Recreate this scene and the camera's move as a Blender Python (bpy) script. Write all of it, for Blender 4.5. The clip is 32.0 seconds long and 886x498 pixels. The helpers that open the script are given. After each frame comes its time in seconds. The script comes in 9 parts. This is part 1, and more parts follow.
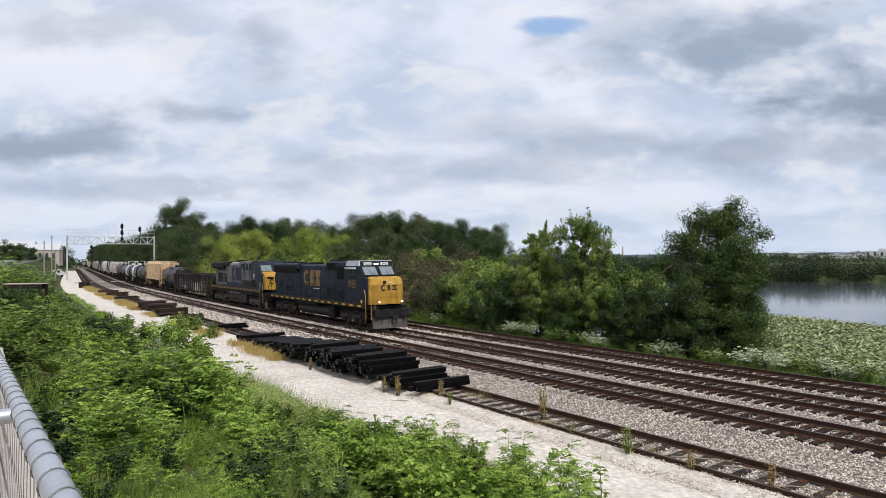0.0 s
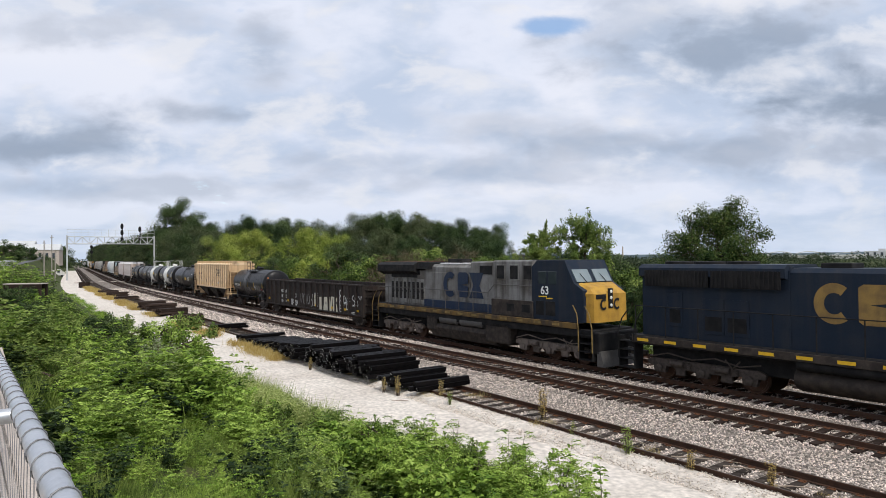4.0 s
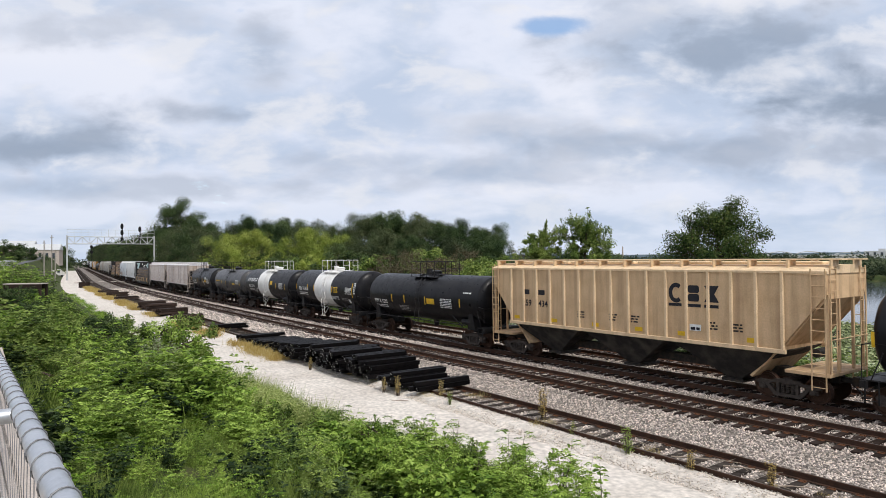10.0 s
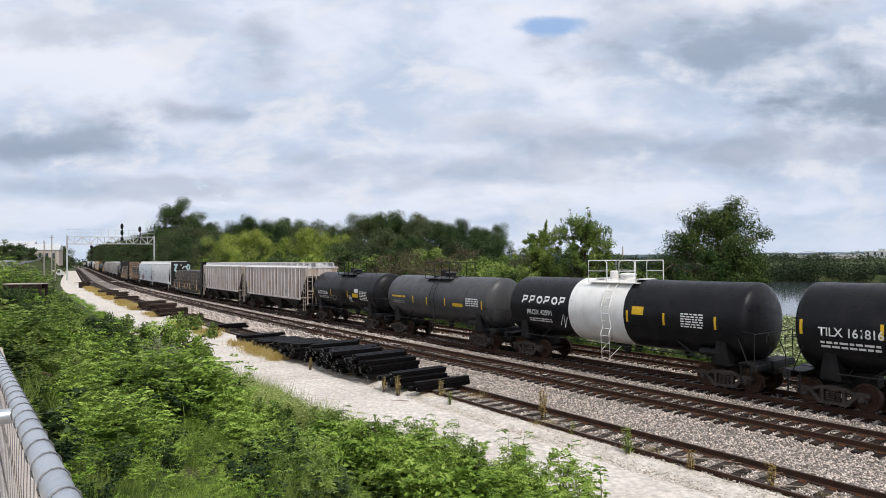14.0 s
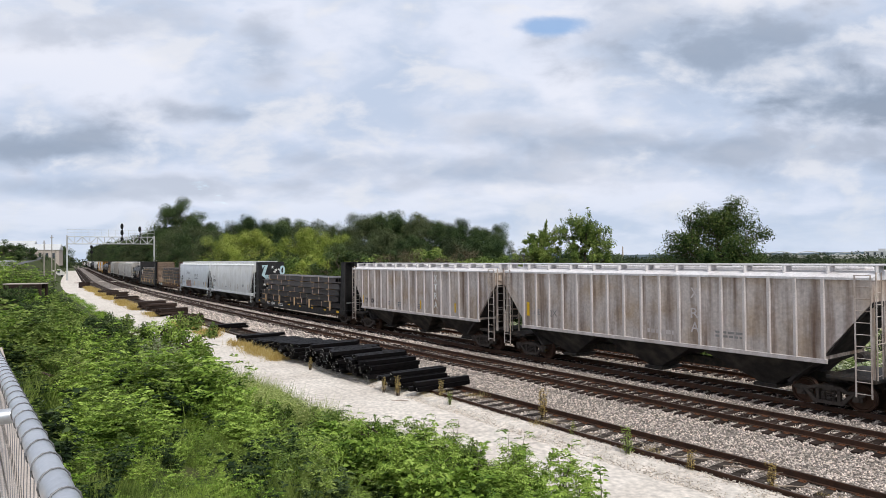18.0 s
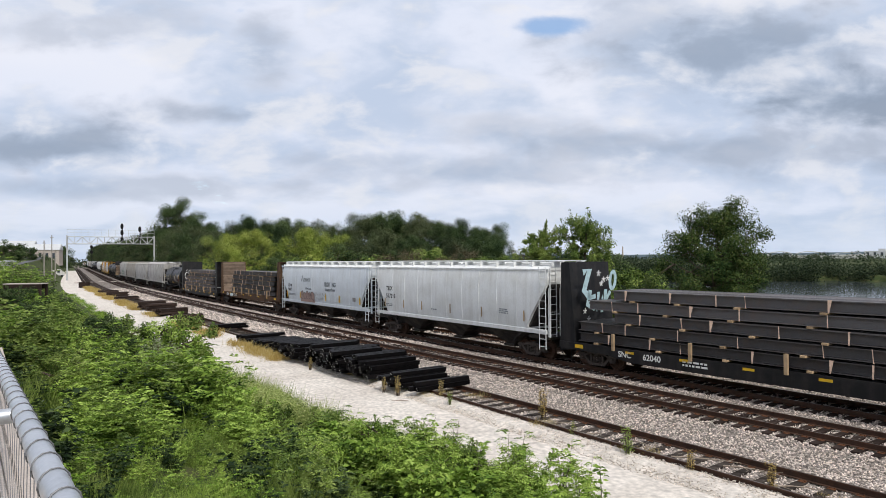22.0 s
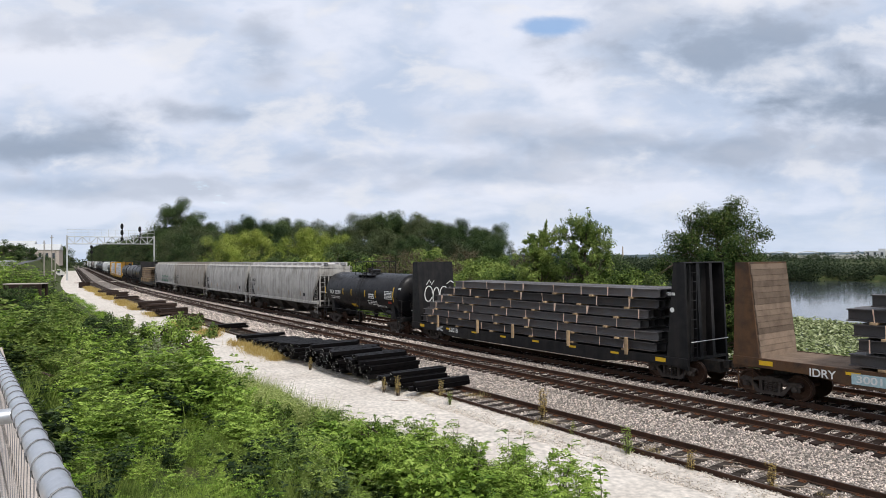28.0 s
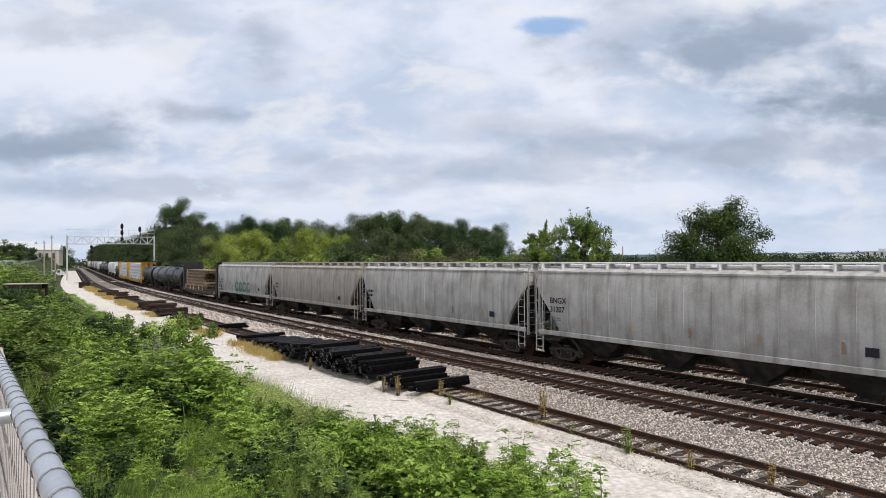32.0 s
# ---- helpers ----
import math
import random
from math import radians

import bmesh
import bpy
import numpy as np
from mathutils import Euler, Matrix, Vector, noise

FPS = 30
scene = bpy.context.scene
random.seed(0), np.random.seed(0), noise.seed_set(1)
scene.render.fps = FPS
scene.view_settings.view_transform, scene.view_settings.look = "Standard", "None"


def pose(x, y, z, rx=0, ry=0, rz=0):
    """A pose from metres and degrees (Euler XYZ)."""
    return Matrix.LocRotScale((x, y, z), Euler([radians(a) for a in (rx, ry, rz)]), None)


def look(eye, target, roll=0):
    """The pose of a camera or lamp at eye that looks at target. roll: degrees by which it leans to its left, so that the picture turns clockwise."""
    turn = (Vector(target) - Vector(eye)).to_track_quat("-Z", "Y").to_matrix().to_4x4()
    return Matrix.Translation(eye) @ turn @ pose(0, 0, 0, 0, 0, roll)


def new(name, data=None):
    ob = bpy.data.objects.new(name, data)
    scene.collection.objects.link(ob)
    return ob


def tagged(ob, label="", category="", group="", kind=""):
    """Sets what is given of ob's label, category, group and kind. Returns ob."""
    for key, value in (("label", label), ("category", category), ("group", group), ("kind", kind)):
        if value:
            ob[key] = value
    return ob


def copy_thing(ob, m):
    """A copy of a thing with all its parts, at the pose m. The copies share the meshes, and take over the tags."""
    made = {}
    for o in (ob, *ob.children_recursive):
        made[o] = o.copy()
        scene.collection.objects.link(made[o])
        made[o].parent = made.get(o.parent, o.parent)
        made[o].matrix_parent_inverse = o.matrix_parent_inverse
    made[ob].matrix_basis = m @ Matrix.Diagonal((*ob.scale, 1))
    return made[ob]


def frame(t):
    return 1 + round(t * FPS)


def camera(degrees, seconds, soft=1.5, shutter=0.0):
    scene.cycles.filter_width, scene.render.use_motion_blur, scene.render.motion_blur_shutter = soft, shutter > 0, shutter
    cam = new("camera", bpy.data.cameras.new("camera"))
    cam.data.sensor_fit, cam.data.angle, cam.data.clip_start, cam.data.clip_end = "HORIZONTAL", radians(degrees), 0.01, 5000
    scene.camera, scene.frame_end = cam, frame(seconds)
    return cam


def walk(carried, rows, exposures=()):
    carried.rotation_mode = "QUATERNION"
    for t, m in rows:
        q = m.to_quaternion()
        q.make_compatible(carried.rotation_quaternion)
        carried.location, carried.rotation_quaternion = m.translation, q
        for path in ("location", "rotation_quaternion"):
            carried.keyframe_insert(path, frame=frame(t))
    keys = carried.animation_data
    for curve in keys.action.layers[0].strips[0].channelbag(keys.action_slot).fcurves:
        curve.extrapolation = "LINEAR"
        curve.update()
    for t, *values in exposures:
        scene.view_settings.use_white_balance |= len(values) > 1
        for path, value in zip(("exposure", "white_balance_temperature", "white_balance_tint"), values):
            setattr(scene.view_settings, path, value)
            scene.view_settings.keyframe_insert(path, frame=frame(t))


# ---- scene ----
# ================= camera =================
EYE_Z = 5.2292
cam = camera(69.069, 32.0, soft=0.7)
view = look((0, 0, EYE_Z), (0, math.cos(0.013411), EYE_Z + math.sin(0.013411)), -0.532)
walk(cam, [(0, view), (32.0, view)])

# ================= world and sun =================
SUN_EL, SUN_AZ = radians(52), radians(150)


def sky_world():
    w = bpy.data.worlds.new("overcast_sky")
    scene.world = w
    w.use_nodes = True
    nt = w.node_tree
    nt.nodes.clear()
    N, L = nt.nodes.new, nt.links.new
    out, bg = N("ShaderNodeOutputWorld"), N("ShaderNodeBackground")
    sky = N("ShaderNodeTexSky")
    sky.sky_type, sky.sun_disc = "NISHITA", False
    sky.sun_elevation, sky.sun_rotation = SUN_EL, SUN_AZ
    tc = N("ShaderNodeTexCoord")
    sep = N("ShaderNodeSeparateXYZ")
    L(tc.outputs["Generated"], sep.inputs[0])

    def m(op, a, b=None, clamp=False):
        n = N("ShaderNodeMath")
        n.operation, n.use_clamp = op, clamp
        for k, v in enumerate((a, b)):
            if v is None:
                continue
            if isinstance(v, (int, float)):
                n.inputs[k].default_value = v
            else:
                L(v, n.inputs[k])
        return n.outputs[0]

    def mix(f, a, b):
        n = N("ShaderNodeMix")
        n.data_type = "RGBA"
        for k, v in ((0, f), (6, a), (7, b)):
            if isinstance(v, tuple):
                n.inputs[k].default_value = (*v, 1)
            elif isinstance(v, (int, float)):
                n.inputs[k].default_value = v
            else:
                L(v, n.inputs[k])
        return n.outputs[2]

    def cloud(scale, detail, rough, off, sq=(1.0, 1.0, 2.4), warp=0.6):
        mp = N("ShaderNodeMapping")
        mp.inputs[1].default_value = off
        mp.inputs[3].default_value = sq
        L(tc.outputs["Generated"], mp.inputs[0])
        n = N("ShaderNodeTexNoise")
        n.inputs["Scale"].default_value, n.inputs["Detail"].default_value = scale, detail
        n.inputs["Roughness"].default_value, n.inputs["Distortion"].default_value = rough, warp
        L(mp.outputs[0], n.inputs[0])
        return n.outputs[0]

    def ramp(v, a, b):
        n = N("ShaderNodeMapRange")
        n.interpolation_type = "SMOOTHSTEP"
        L(v, n.inputs[0])
        n.inputs[1].default_value, n.inputs[2].default_value = a, b
        return n.outputs[0]

    # a cloud deck seen in perspective: bearing and height become a place on a flat layer
    deck = N("ShaderNodeCombineXYZ")
    lift = m("MAXIMUM", m("ADD", sep.outputs[2], 0.24), 0.05)
    L(m("DIVIDE", sep.outputs[0], lift), deck.inputs[0]), L(m("DIVIDE", sep.outputs[1], lift), deck.inputs[1])

    def layer(scale, detail, rough, off, warp):
        mp = N("ShaderNodeMapping")
        mp.inputs[1].default_value = off
        mp.inputs[3].default_value = (0.9, 1.0, 1.0)
        L(deck.outputs[0], mp.inputs[0])
        n = N("ShaderNodeTexNoise")
        n.inputs["Scale"].default_value, n.inputs["Detail"].default_value = scale, detail
        n.inputs["Roughness"].default_value, n.inputs["Distortion"].default_value = rough, warp
        L(mp.outputs[0], n.inputs[0])
        return n.outputs[0]

    big = layer(1.9, 9, 0.50, (3.1, 1.7, 0.0), 0.25)
    fine = layer(5.5, 9, 0.56, (8.3, 4.2, 2.0), 0.35)
    # rounder forms, in slopes from straight ahead
    ahead = m("MAXIMUM", sep.outputs[1], 0.04)
    flat = N("ShaderNodeCombineXYZ")
    L(m("DIVIDE", sep.outputs[0], ahead), flat.inputs[0]), L(m("MULTIPLY", m("DIVIDE", sep.outputs[2], ahead), 1.9), flat.inputs[1])

    def billow(scale, detail, rough, off):
        mp = N("ShaderNodeMapping")
        mp.inputs[1].default_value = off
        L(flat.outputs[0], mp.inputs[0])
        n = N("ShaderNodeTexNoise")
        n.inputs["Scale"].default_value, n.inputs["Detail"].default_value = scale, detail
        n.inputs["Roughness"].default_value, n.inputs["Distortion"].default_value = rough, 0.2
        L(mp.outputs[0], n.inputs[0])
        return n.outputs[0]

    puff, curl = billow(3.6, 6, 0.5, (2.4, 6.1, 0.3)), billow(9.0, 6, 0.52, (5.7, 1.3, 0.8))
    low = cloud(1.2, 3, 0.5, (1.2, 7.9, 5.0))
    # clouds with a shape of their own: bearing, height and half sizes, as slopes from straight ahead
    fwd = m("MAXIMUM", sep.outputs[1], 0.04)
    su, sv = m("DIVIDE", sep.outputs[0], fwd), m("DIVIDE", sep.outputs[2], fwd)
    wob = m("MULTIPLY", m("SUBTRACT", m("ADD", m("MULTIPLY", puff, 0.9), m("MULTIPLY", curl, 0.9)), 0.9), 3.4)

    def blob(u, v, a, b, k, w=1.0):
        du, dv = m("DIVIDE", m("SUBTRACT", su, u), a), m("DIVIDE", m("SUBTRACT", sv, v), b)
        d = m("ADD", m("SQRT", m("ADD", m("MULTIPLY", du, du), m("MULTIPLY", dv, dv))), m("MULTIPLY", wob, w))
        return m("MULTIPLY", ramp(d, 1.5, 0.15), k)
    shade = None
    for row in ((0.50, 0.31, 0.24, 0.07, 0.7), (0.62, 0.25, 0.22, 0.06, 0.9), (0.34, 0.355, 0.12, 0.05, 0.4), (-0.60, 0.185, 0.22, 0.035, 0.75), (-0.33, 0.225, 0.18, 0.028, 0.65), (-0.28, 0.31, 0.05, 0.06, 0.5), (0.30, 0.175, 0.24, 0.035, 0.5), (0.58, 0.165, 0.28, 0.04, 0.6),
                (-0.52, 0.37, 0.16, 0.03, 0.4), (-0.45, 0.115, 0.24, 0.018, 0.45), (0.06, 0.135, 0.3, 0.024, 0.4), (0.10, 0.20, 0.14, 0.03, 0.35), (-0.14, 0.15, 0.18, 0.022, 0.4)):
        b = blob(*row)
        shade = b if shade is None else m("MAXIMUM", shade, b)
    soft = ramp(m("ADD", m("MULTIPLY", big, 0.5), m("ADD", m("MULTIPLY", puff, 0.25), m("MULTIPLY", curl, 0.25))), 0.44, 0.57)
    white = mix(ramp(low, 0.35, 0.65), (0.96, 0.97, 1.05), (0.84, 0.89, 1.03))
    base = mix(m("MULTIPLY", soft, 0.8), white, (0.53, 0.64, 0.83))
    wisp = mix(m("MULTIPLY", ramp(curl, 0.50, 0.68), 0.6), base, (0.98, 0.97, 1.0))
    dark = mix(m("MULTIPLY", ramp(curl, 0.38, 0.62), 0.7), (0.29, 0.36, 0.475), (0.49, 0.57, 0.71))
    clouds = mix(shade, wisp, dark)
    haze = ramp(sep.outputs[2], 0.13, 0.0)
    hazed = mix(m("MULTIPLY", haze, 0.45), clouds, (0.62, 0.735, 0.90))
    blue = N("ShaderNodeVectorMath")
    blue.operation = "SCALE"
    L(sky.outputs[0], blue.inputs[0])
    blue.inputs[3].default_value = 0.21
    gaps = m("MAXIMUM", blob(0.182, 0.362, 0.040, 0.012, 0.9, 1.1), m("MULTIPLY", ramp(m("ADD", m("MULTIPLY", big, 0.5), m("MULTIPLY", fine, 0.5)), 0.37, 0.30), 0.45))
    final = mix(gaps, hazed, blue.outputs[0])
    L(final, bg.inputs[0])
    bg.inputs[1].default_value = 0.92
    L(bg.outputs[0], out.inputs[0])


sky_world()
sun = new("sun", bpy.data.lights.new("sun", "SUN"))
sun.data.energy, sun.data.angle, sun.data.color = 2.8, radians(9), (1.0, 0.96, 0.9)
sun.matrix_world = look((0, 0, 0), (-math.sin(SUN_AZ) * math.cos(SUN_EL), -math.cos(SUN_AZ) * math.cos(SUN_EL), -math.sin(SUN_EL)))
scene.view_settings.exposure = 0.0
# ================= materials =================
MATS = {}


def surface(name, col, rough=0.6, metal=0.0, col2=None, scale=6.0, amount=0.5, streak=0.0, grime=None,
            bump=0.0, bump_scale=60.0, island=0.0, rand=0.0, spec=0.12, grain=0.12):
    """Paint, metal, wood or stone: a base colour, a second colour in patches, fine grain, runs of dirt, relief."""
    if name in MATS:
        return MATS[name]
    mt = bpy.data.materials.new(name)
    mt.use_nodes = True
    nt = mt.node_tree
    N, L = nt.nodes.new, nt.links.new
    bs = nt.nodes["Principled BSDF"]
    bs.inputs["Roughness"].default_value, bs.inputs["Metallic"].default_value = rough, metal
    bs.inputs["Specular IOR Level"].default_value = spec
    tc = N("ShaderNodeTexCoord")

    def noise_of(s, detail=4, sc=(1, 1, 1)):
        mp = N("ShaderNodeMapping")
        mp.inputs[3].default_value = sc
        L(tc.outputs["Object"], mp.inputs[0])
        n = N("ShaderNodeTexNoise")
        n.inputs["Scale"].default_value, n.inputs["Detail"].default_value = s, detail
        L(mp.outputs[0], n.inputs[0])
        return n.outputs[0]

    def rng(v, a, b, c=0.0, d=1.0):
        n = N("ShaderNodeMapRange")
        L(v, n.inputs[0])
        for k, x in enumerate((a, b, c, d)):
            n.inputs[k + 1].default_value = x
        return n.outputs[0]

    def mix(f, a, b, mode="MIX"):
        n = N("ShaderNodeMix")
        n.data_type, n.blend_type = "RGBA", mode
        for k, v in ((0, f), (6, a), (7, b)):
            if isinstance(v, tuple):
                n.inputs[k].default_value = (*v, 1)
            elif isinstance(v, (int, float)):
                n.inputs[k].default_value = v
            else:
                L(v, n.inputs[k])
        return n.outputs[2]

    col2 = col2 or tuple(c * 0.6 for c in col)
    c = mix(rng(noise_of(scale, 5), 0.42, 0.68, 0, amount), col, col2)
    if streak:
        g = grime or (0.06, 0.05, 0.045)
        c = mix(rng(noise_of(3.2, 5, (1, 1, 0.07)), 0.45, 0.72, 0, streak), c, g)
    if grain:
        v = rng(noise_of(scale * 14, 3), 0.3, 0.7, 1 - grain, 1 + grain)
        c = mix(1.0, c, v, "MULTIPLY")
    if island:
        ge = N("ShaderNodeNewGeometry")
        c = mix(1.0, c, rng(ge.outputs["Random Per Island"], 0, 1, 1 - island, 1 + island), "MULTIPLY")
    if rand:
        oi = N("ShaderNodeObjectInfo")
        c = mix(1.0, c, rng(oi.outputs["Random"], 0, 1, 1 - rand, 1 + rand), "MULTIPLY")
    L(c, bs.inputs["Base Color"])
    L(rng(noise_of(scale * 2.3, 3), 0.3, 0.7, max(0.02, rough - 0.1), min(1, rough + 0.1)), bs.inputs["Roughness"])
    if bump:
        b = N("ShaderNodeBump")
        b.inputs["Strength"].default_value, b.inputs["Distance"].default_value = min(1, bump), 0.02
        L(noise_of(bump_scale, 4), b.inputs["Height"])
        L(b.outputs[0], bs.inputs["Normal"])
    MATS[name] = mt
    return mt


def foliage(name, cols, trans=0.2, rough=0.55):
    """Leaves: a spread of greens leaf by leaf, some light through them."""
    mt = bpy.data.materials.new(name)
    mt.use_nodes = True
    nt = mt.node_tree
    N, L = nt.nodes.new, nt.links.new
    bs, out = nt.nodes["Principled BSDF"], nt.nodes["Material Output"]
    bs.inputs["Roughness"].default_value = rough
    bs.inputs["Specular IOR Level"].default_value = 0.07
    ge, tc = N("ShaderNodeNewGeometry"), N("ShaderNodeTexCoord")
    n = N("ShaderNodeTexNoise")
    n.inputs["Scale"].default_value, n.inputs["Detail"].default_value = 0.75, 4
    L(tc.outputs["Object"], n.inputs[0])
    oi = N("ShaderNodeObjectInfo")
    ad = N("ShaderNodeMath")
    ad.operation = "MULTIPLY_ADD"
    L(ge.outputs["Random Per Island"], ad.inputs[0])
    ad.inputs[1].default_value = 0.40
    L(n.outputs[0], ad.inputs[2])
    ad2 = N("ShaderNodeMath")
    ad2.operation = "MULTIPLY_ADD"
    L(oi.outputs["Random"], ad2.inputs[0])
    ad2.inputs[1].default_value = 0.25
    L(ad.outputs[0], ad2.inputs[2])
    r = N("ShaderNodeValToRGB")
    L(ad2.outputs[0], r.inputs[0])
    els = r.color_ramp.elements
    els[0].position, els[1].position = 0.35, 1.03
    els[0].color, els[1].color = (*cols[0], 1), (*cols[-1], 1)
    for k, c in enumerate(cols[1:-1], 1):
        e = els.new(0.35 + 0.68 * k / (len(cols) - 1))
        e.color = (*c, 1)
    tr, mx = N("ShaderNodeBsdfTranslucent"), N("ShaderNodeMixShader")
    L(r.outputs[0], bs.inputs["Base Color"]), L(r.outputs[0], tr.inputs[0])
    mx.inputs[0].default_value = trans
    L(bs.outputs[0], mx.inputs[1]), L(tr.outputs[0], mx.inputs[2]), L(mx.outputs[0], out.inputs[0])
    return mt
# ================= mesh tools =================
class MB:
    """Gathers vertices and faces of one mesh."""

    def __init__(self):
        self.v, self.f = [], []

    def add(self, vs, fs):
        o = len(self.v)
        self.v.extend(tuple(p) for p in vs)
        self.f.extend(tuple(i + o for i in f) for f in fs)
        return self

    def box(self, x0, x1, y0, y1, z0, z1, c=0.0):
        """A box; c cuts its edges."""
        if c <= 0:
            vs = [(x, y, z) for x in (x0, x1) for y in (y0, y1) for z in (z0, z1)]
            return self.add(vs, [(0, 1, 3, 2), (4, 6, 7, 5), (0, 4, 5, 1), (2, 3, 7, 6), (0, 2, 6, 4), (1, 5, 7, 3)])
        X, Y, Z = (x0, x1), (y0, y1), (z0, z1)
        vs, idx = [], {}
        for i in (0, 1):
            for j in (0, 1):
                for k in (0, 1):
                    sx, sy, sz = (c, -c)[i], (c, -c)[j], (c, -c)[k]
                    idx[i, j, k] = len(vs)
                    vs += [(X[i], Y[j] + sy, Z[k] + sz), (X[i] + sx, Y[j], Z[k] + sz), (X[i] + sx, Y[j] + sy, Z[k])]
        fs = []
        q = [(0, 0), (1, 0), (1, 1), (0, 1)]
        for a in (0, 1):
            fs.append(tuple(idx[a, j, k] for j, k in (q if a else q[::-1])))
            fs.append(tuple(idx[i, a, k] + 1 for i, k in (q[::-1] if a else q)))
            fs.append(tuple(idx[i, j, a] + 2 for i, j in (q if a else q[::-1])))
        for a in (0, 1):
            for b in (0, 1):
                fs.append((idx[0, a, b] + 1, idx[1, a, b] + 1, idx[1, a, b] + 2, idx[0, a, b] + 2))
                fs.append((idx[a, 0, b], idx[a, 1, b], idx[a, 1, b] + 2, idx[a, 0, b] + 2))
                fs.append((idx[a, b, 0], idx[a, b, 1], idx[a, b, 1] + 1, idx[a, b, 0] + 1))
        for i in (0, 1):
            for j in (0, 1):
                for k in (0, 1):
                    o = idx[i, j, k]
                    fs.append((o, o + 1, o + 2))
        return self.add(vs, fs)

    def tube(self, pts, r, n=8, caps=True, r1=None):
        """A round bar through points."""
        pts = [Vector(p) for p in pts]
        vs, fs = [], []
        up = Vector((0, 0, 1))
        for k, p in enumerate(pts):
            d = (pts[min(k + 1, len(pts) - 1)] - pts[max(k - 1, 0)]).normalized()
            a = d.cross(up)
            if a.length < 0.05:
                a = d.cross(Vector((1, 0, 0)))
            a.normalize()
            b = a.cross(d)
            rr = r if r1 is None else r + (r1 - r) * k / (len(pts) - 1)
            for i in range(n):
                t = 2 * math.pi * i / n
                vs.append(p + (a * math.cos(t) + b * math.sin(t)) * rr)
        for k in range(len(pts) - 1):
            for i in range(n):
                j = (i + 1) % n
                fs.append((k * n + i, k * n + j, k * n + n + j, k * n + n + i))
        if caps:
            fs += [tuple(range(n))[::-1], tuple(range((len(pts) - 1) * n, len(pts) * n))]
        return self.add(vs, fs)

    def lathe(self, prof, n=24, axis="x", at=(0, 0, 0)):
        """Turns (along, radius) rows about an axis."""
        vs, fs = [], []
        for u, r in prof:
            for i in range(n):
                t = 2 * math.pi * i / n
                c, s = r * math.cos(t), r * math.sin(t)
                p = {"x": (u, c, s), "y": (c, u, s), "z": (c, s, u)}[axis]
                vs.append((p[0] + at[0], p[1] + at[1], p[2] + at[2]))
        for k in range(len(prof) - 1):
            for i in range(n):
                j = (i + 1) % n
                fs.append((k * n + i, k * n + j, k * n + n + j, k * n + n + i))
        fs += [tuple(range(n))[::-1], tuple(range((len(prof) - 1) * n, len(prof) * n))]
        return self.add(vs, fs)

    def prism(self, poly, a, b, axis="y"):
        """A flat outline pushed from a to b along an axis."""
        n = len(poly)

        def at(p, d):
            return {"y": (p[0], d, p[1]), "x": (d, p[0], p[1]), "z": (p[0], p[1], d)}[axis]
        vs = [at(p, a) for p in poly] + [at(p, b) for p in poly]
        fs = [tuple(range(n)), tuple(range(2 * n - 1, n - 1, -1))] + [(i, i + n, (i + 1) % n + n, (i + 1) % n) for i in range(n)]
        return self.add(vs, fs)

    def loft(self, rows):
        """Rings of equal count, capped."""
        n = len(rows[0])
        vs = [p for r in rows for p in r]
        fs = [tuple(range(n))[::-1], tuple(range((len(rows) - 1) * n, len(rows) * n))]
        for k in range(len(rows) - 1):
            for i in range(n):
                j = (i + 1) % n
                fs.append((k * n + i, k * n + j, k * n + n + j, k * n + n + i))
        return self.add(vs, fs)

    def rings(self, rows):
        """Upright stack of rectangles: (z, x0, x1, half width)."""
        return self.loft([[(x0, -w, z), (x1, -w, z), (x1, w, z), (x0, w, z)] for z, x0, x1, w in rows])

    def mesh(self, name, smooth=False):
        me = bpy.data.meshes.new(name)
        me.from_pydata(self.v, [], self.f)
        bm = bmesh.new()
        bm.from_mesh(me)
        if len(bm.faces) < 20000:
            bmesh.ops.recalc_face_normals(bm, faces=bm.faces)
        bm.to_mesh(me)
        bm.free()
        if smooth:
            me.shade_smooth()
            me.set_sharp_from_angle(angle=radians(38))
        return me


def part(name, mb, material, parent, label="", at=None, smooth=False, kind=""):
    me = mb.mesh(name, smooth) if isinstance(mb, MB) else mb
    if not me.materials:
        me.materials.append(material)
    ob = new(name, me)
    ob.parent = parent
    if at is not None:
        ob.matrix_basis = at if isinstance(at, Matrix) else Matrix.Translation(at)
    tagged(ob, label=label, kind=kind)
    return ob


def solid(name, mb, material, label, category, kind="", group="", at=None, smooth=False):
    return tagged(part(name, mb, material, None, "", at, smooth), label, category, group, kind)


def empty(name, label, category, group="", kind="", at=None):
    ob = new(name)
    ob.empty_display_size = 0.5
    if at is not None:
        ob.matrix_basis = at
    return tagged(ob, label, category, group, kind)


def words(body, size, width=None, bold=0.0):
    """Letters of the built-in font as a flat mesh in the x-z plane, lower left at the origin."""
    cu = bpy.data.curves.new("lettering", "FONT")
    cu.body, cu.size, cu.offset = body, size, bold
    tmp = bpy.data.objects.new("lettering", cu)
    me = bpy.data.meshes.new_from_object(tmp)
    bpy.data.objects.remove(tmp)
    bpy.data.curves.remove(cu)
    xs = [v.co.x for v in me.vertices]
    x0, x1 = min(xs), max(xs)
    k = width / (x1 - x0) if width else 1.0
    for v in me.vertices:
        v.co = ((v.co.x - x0) * k, 0.0, v.co.y)
    return me


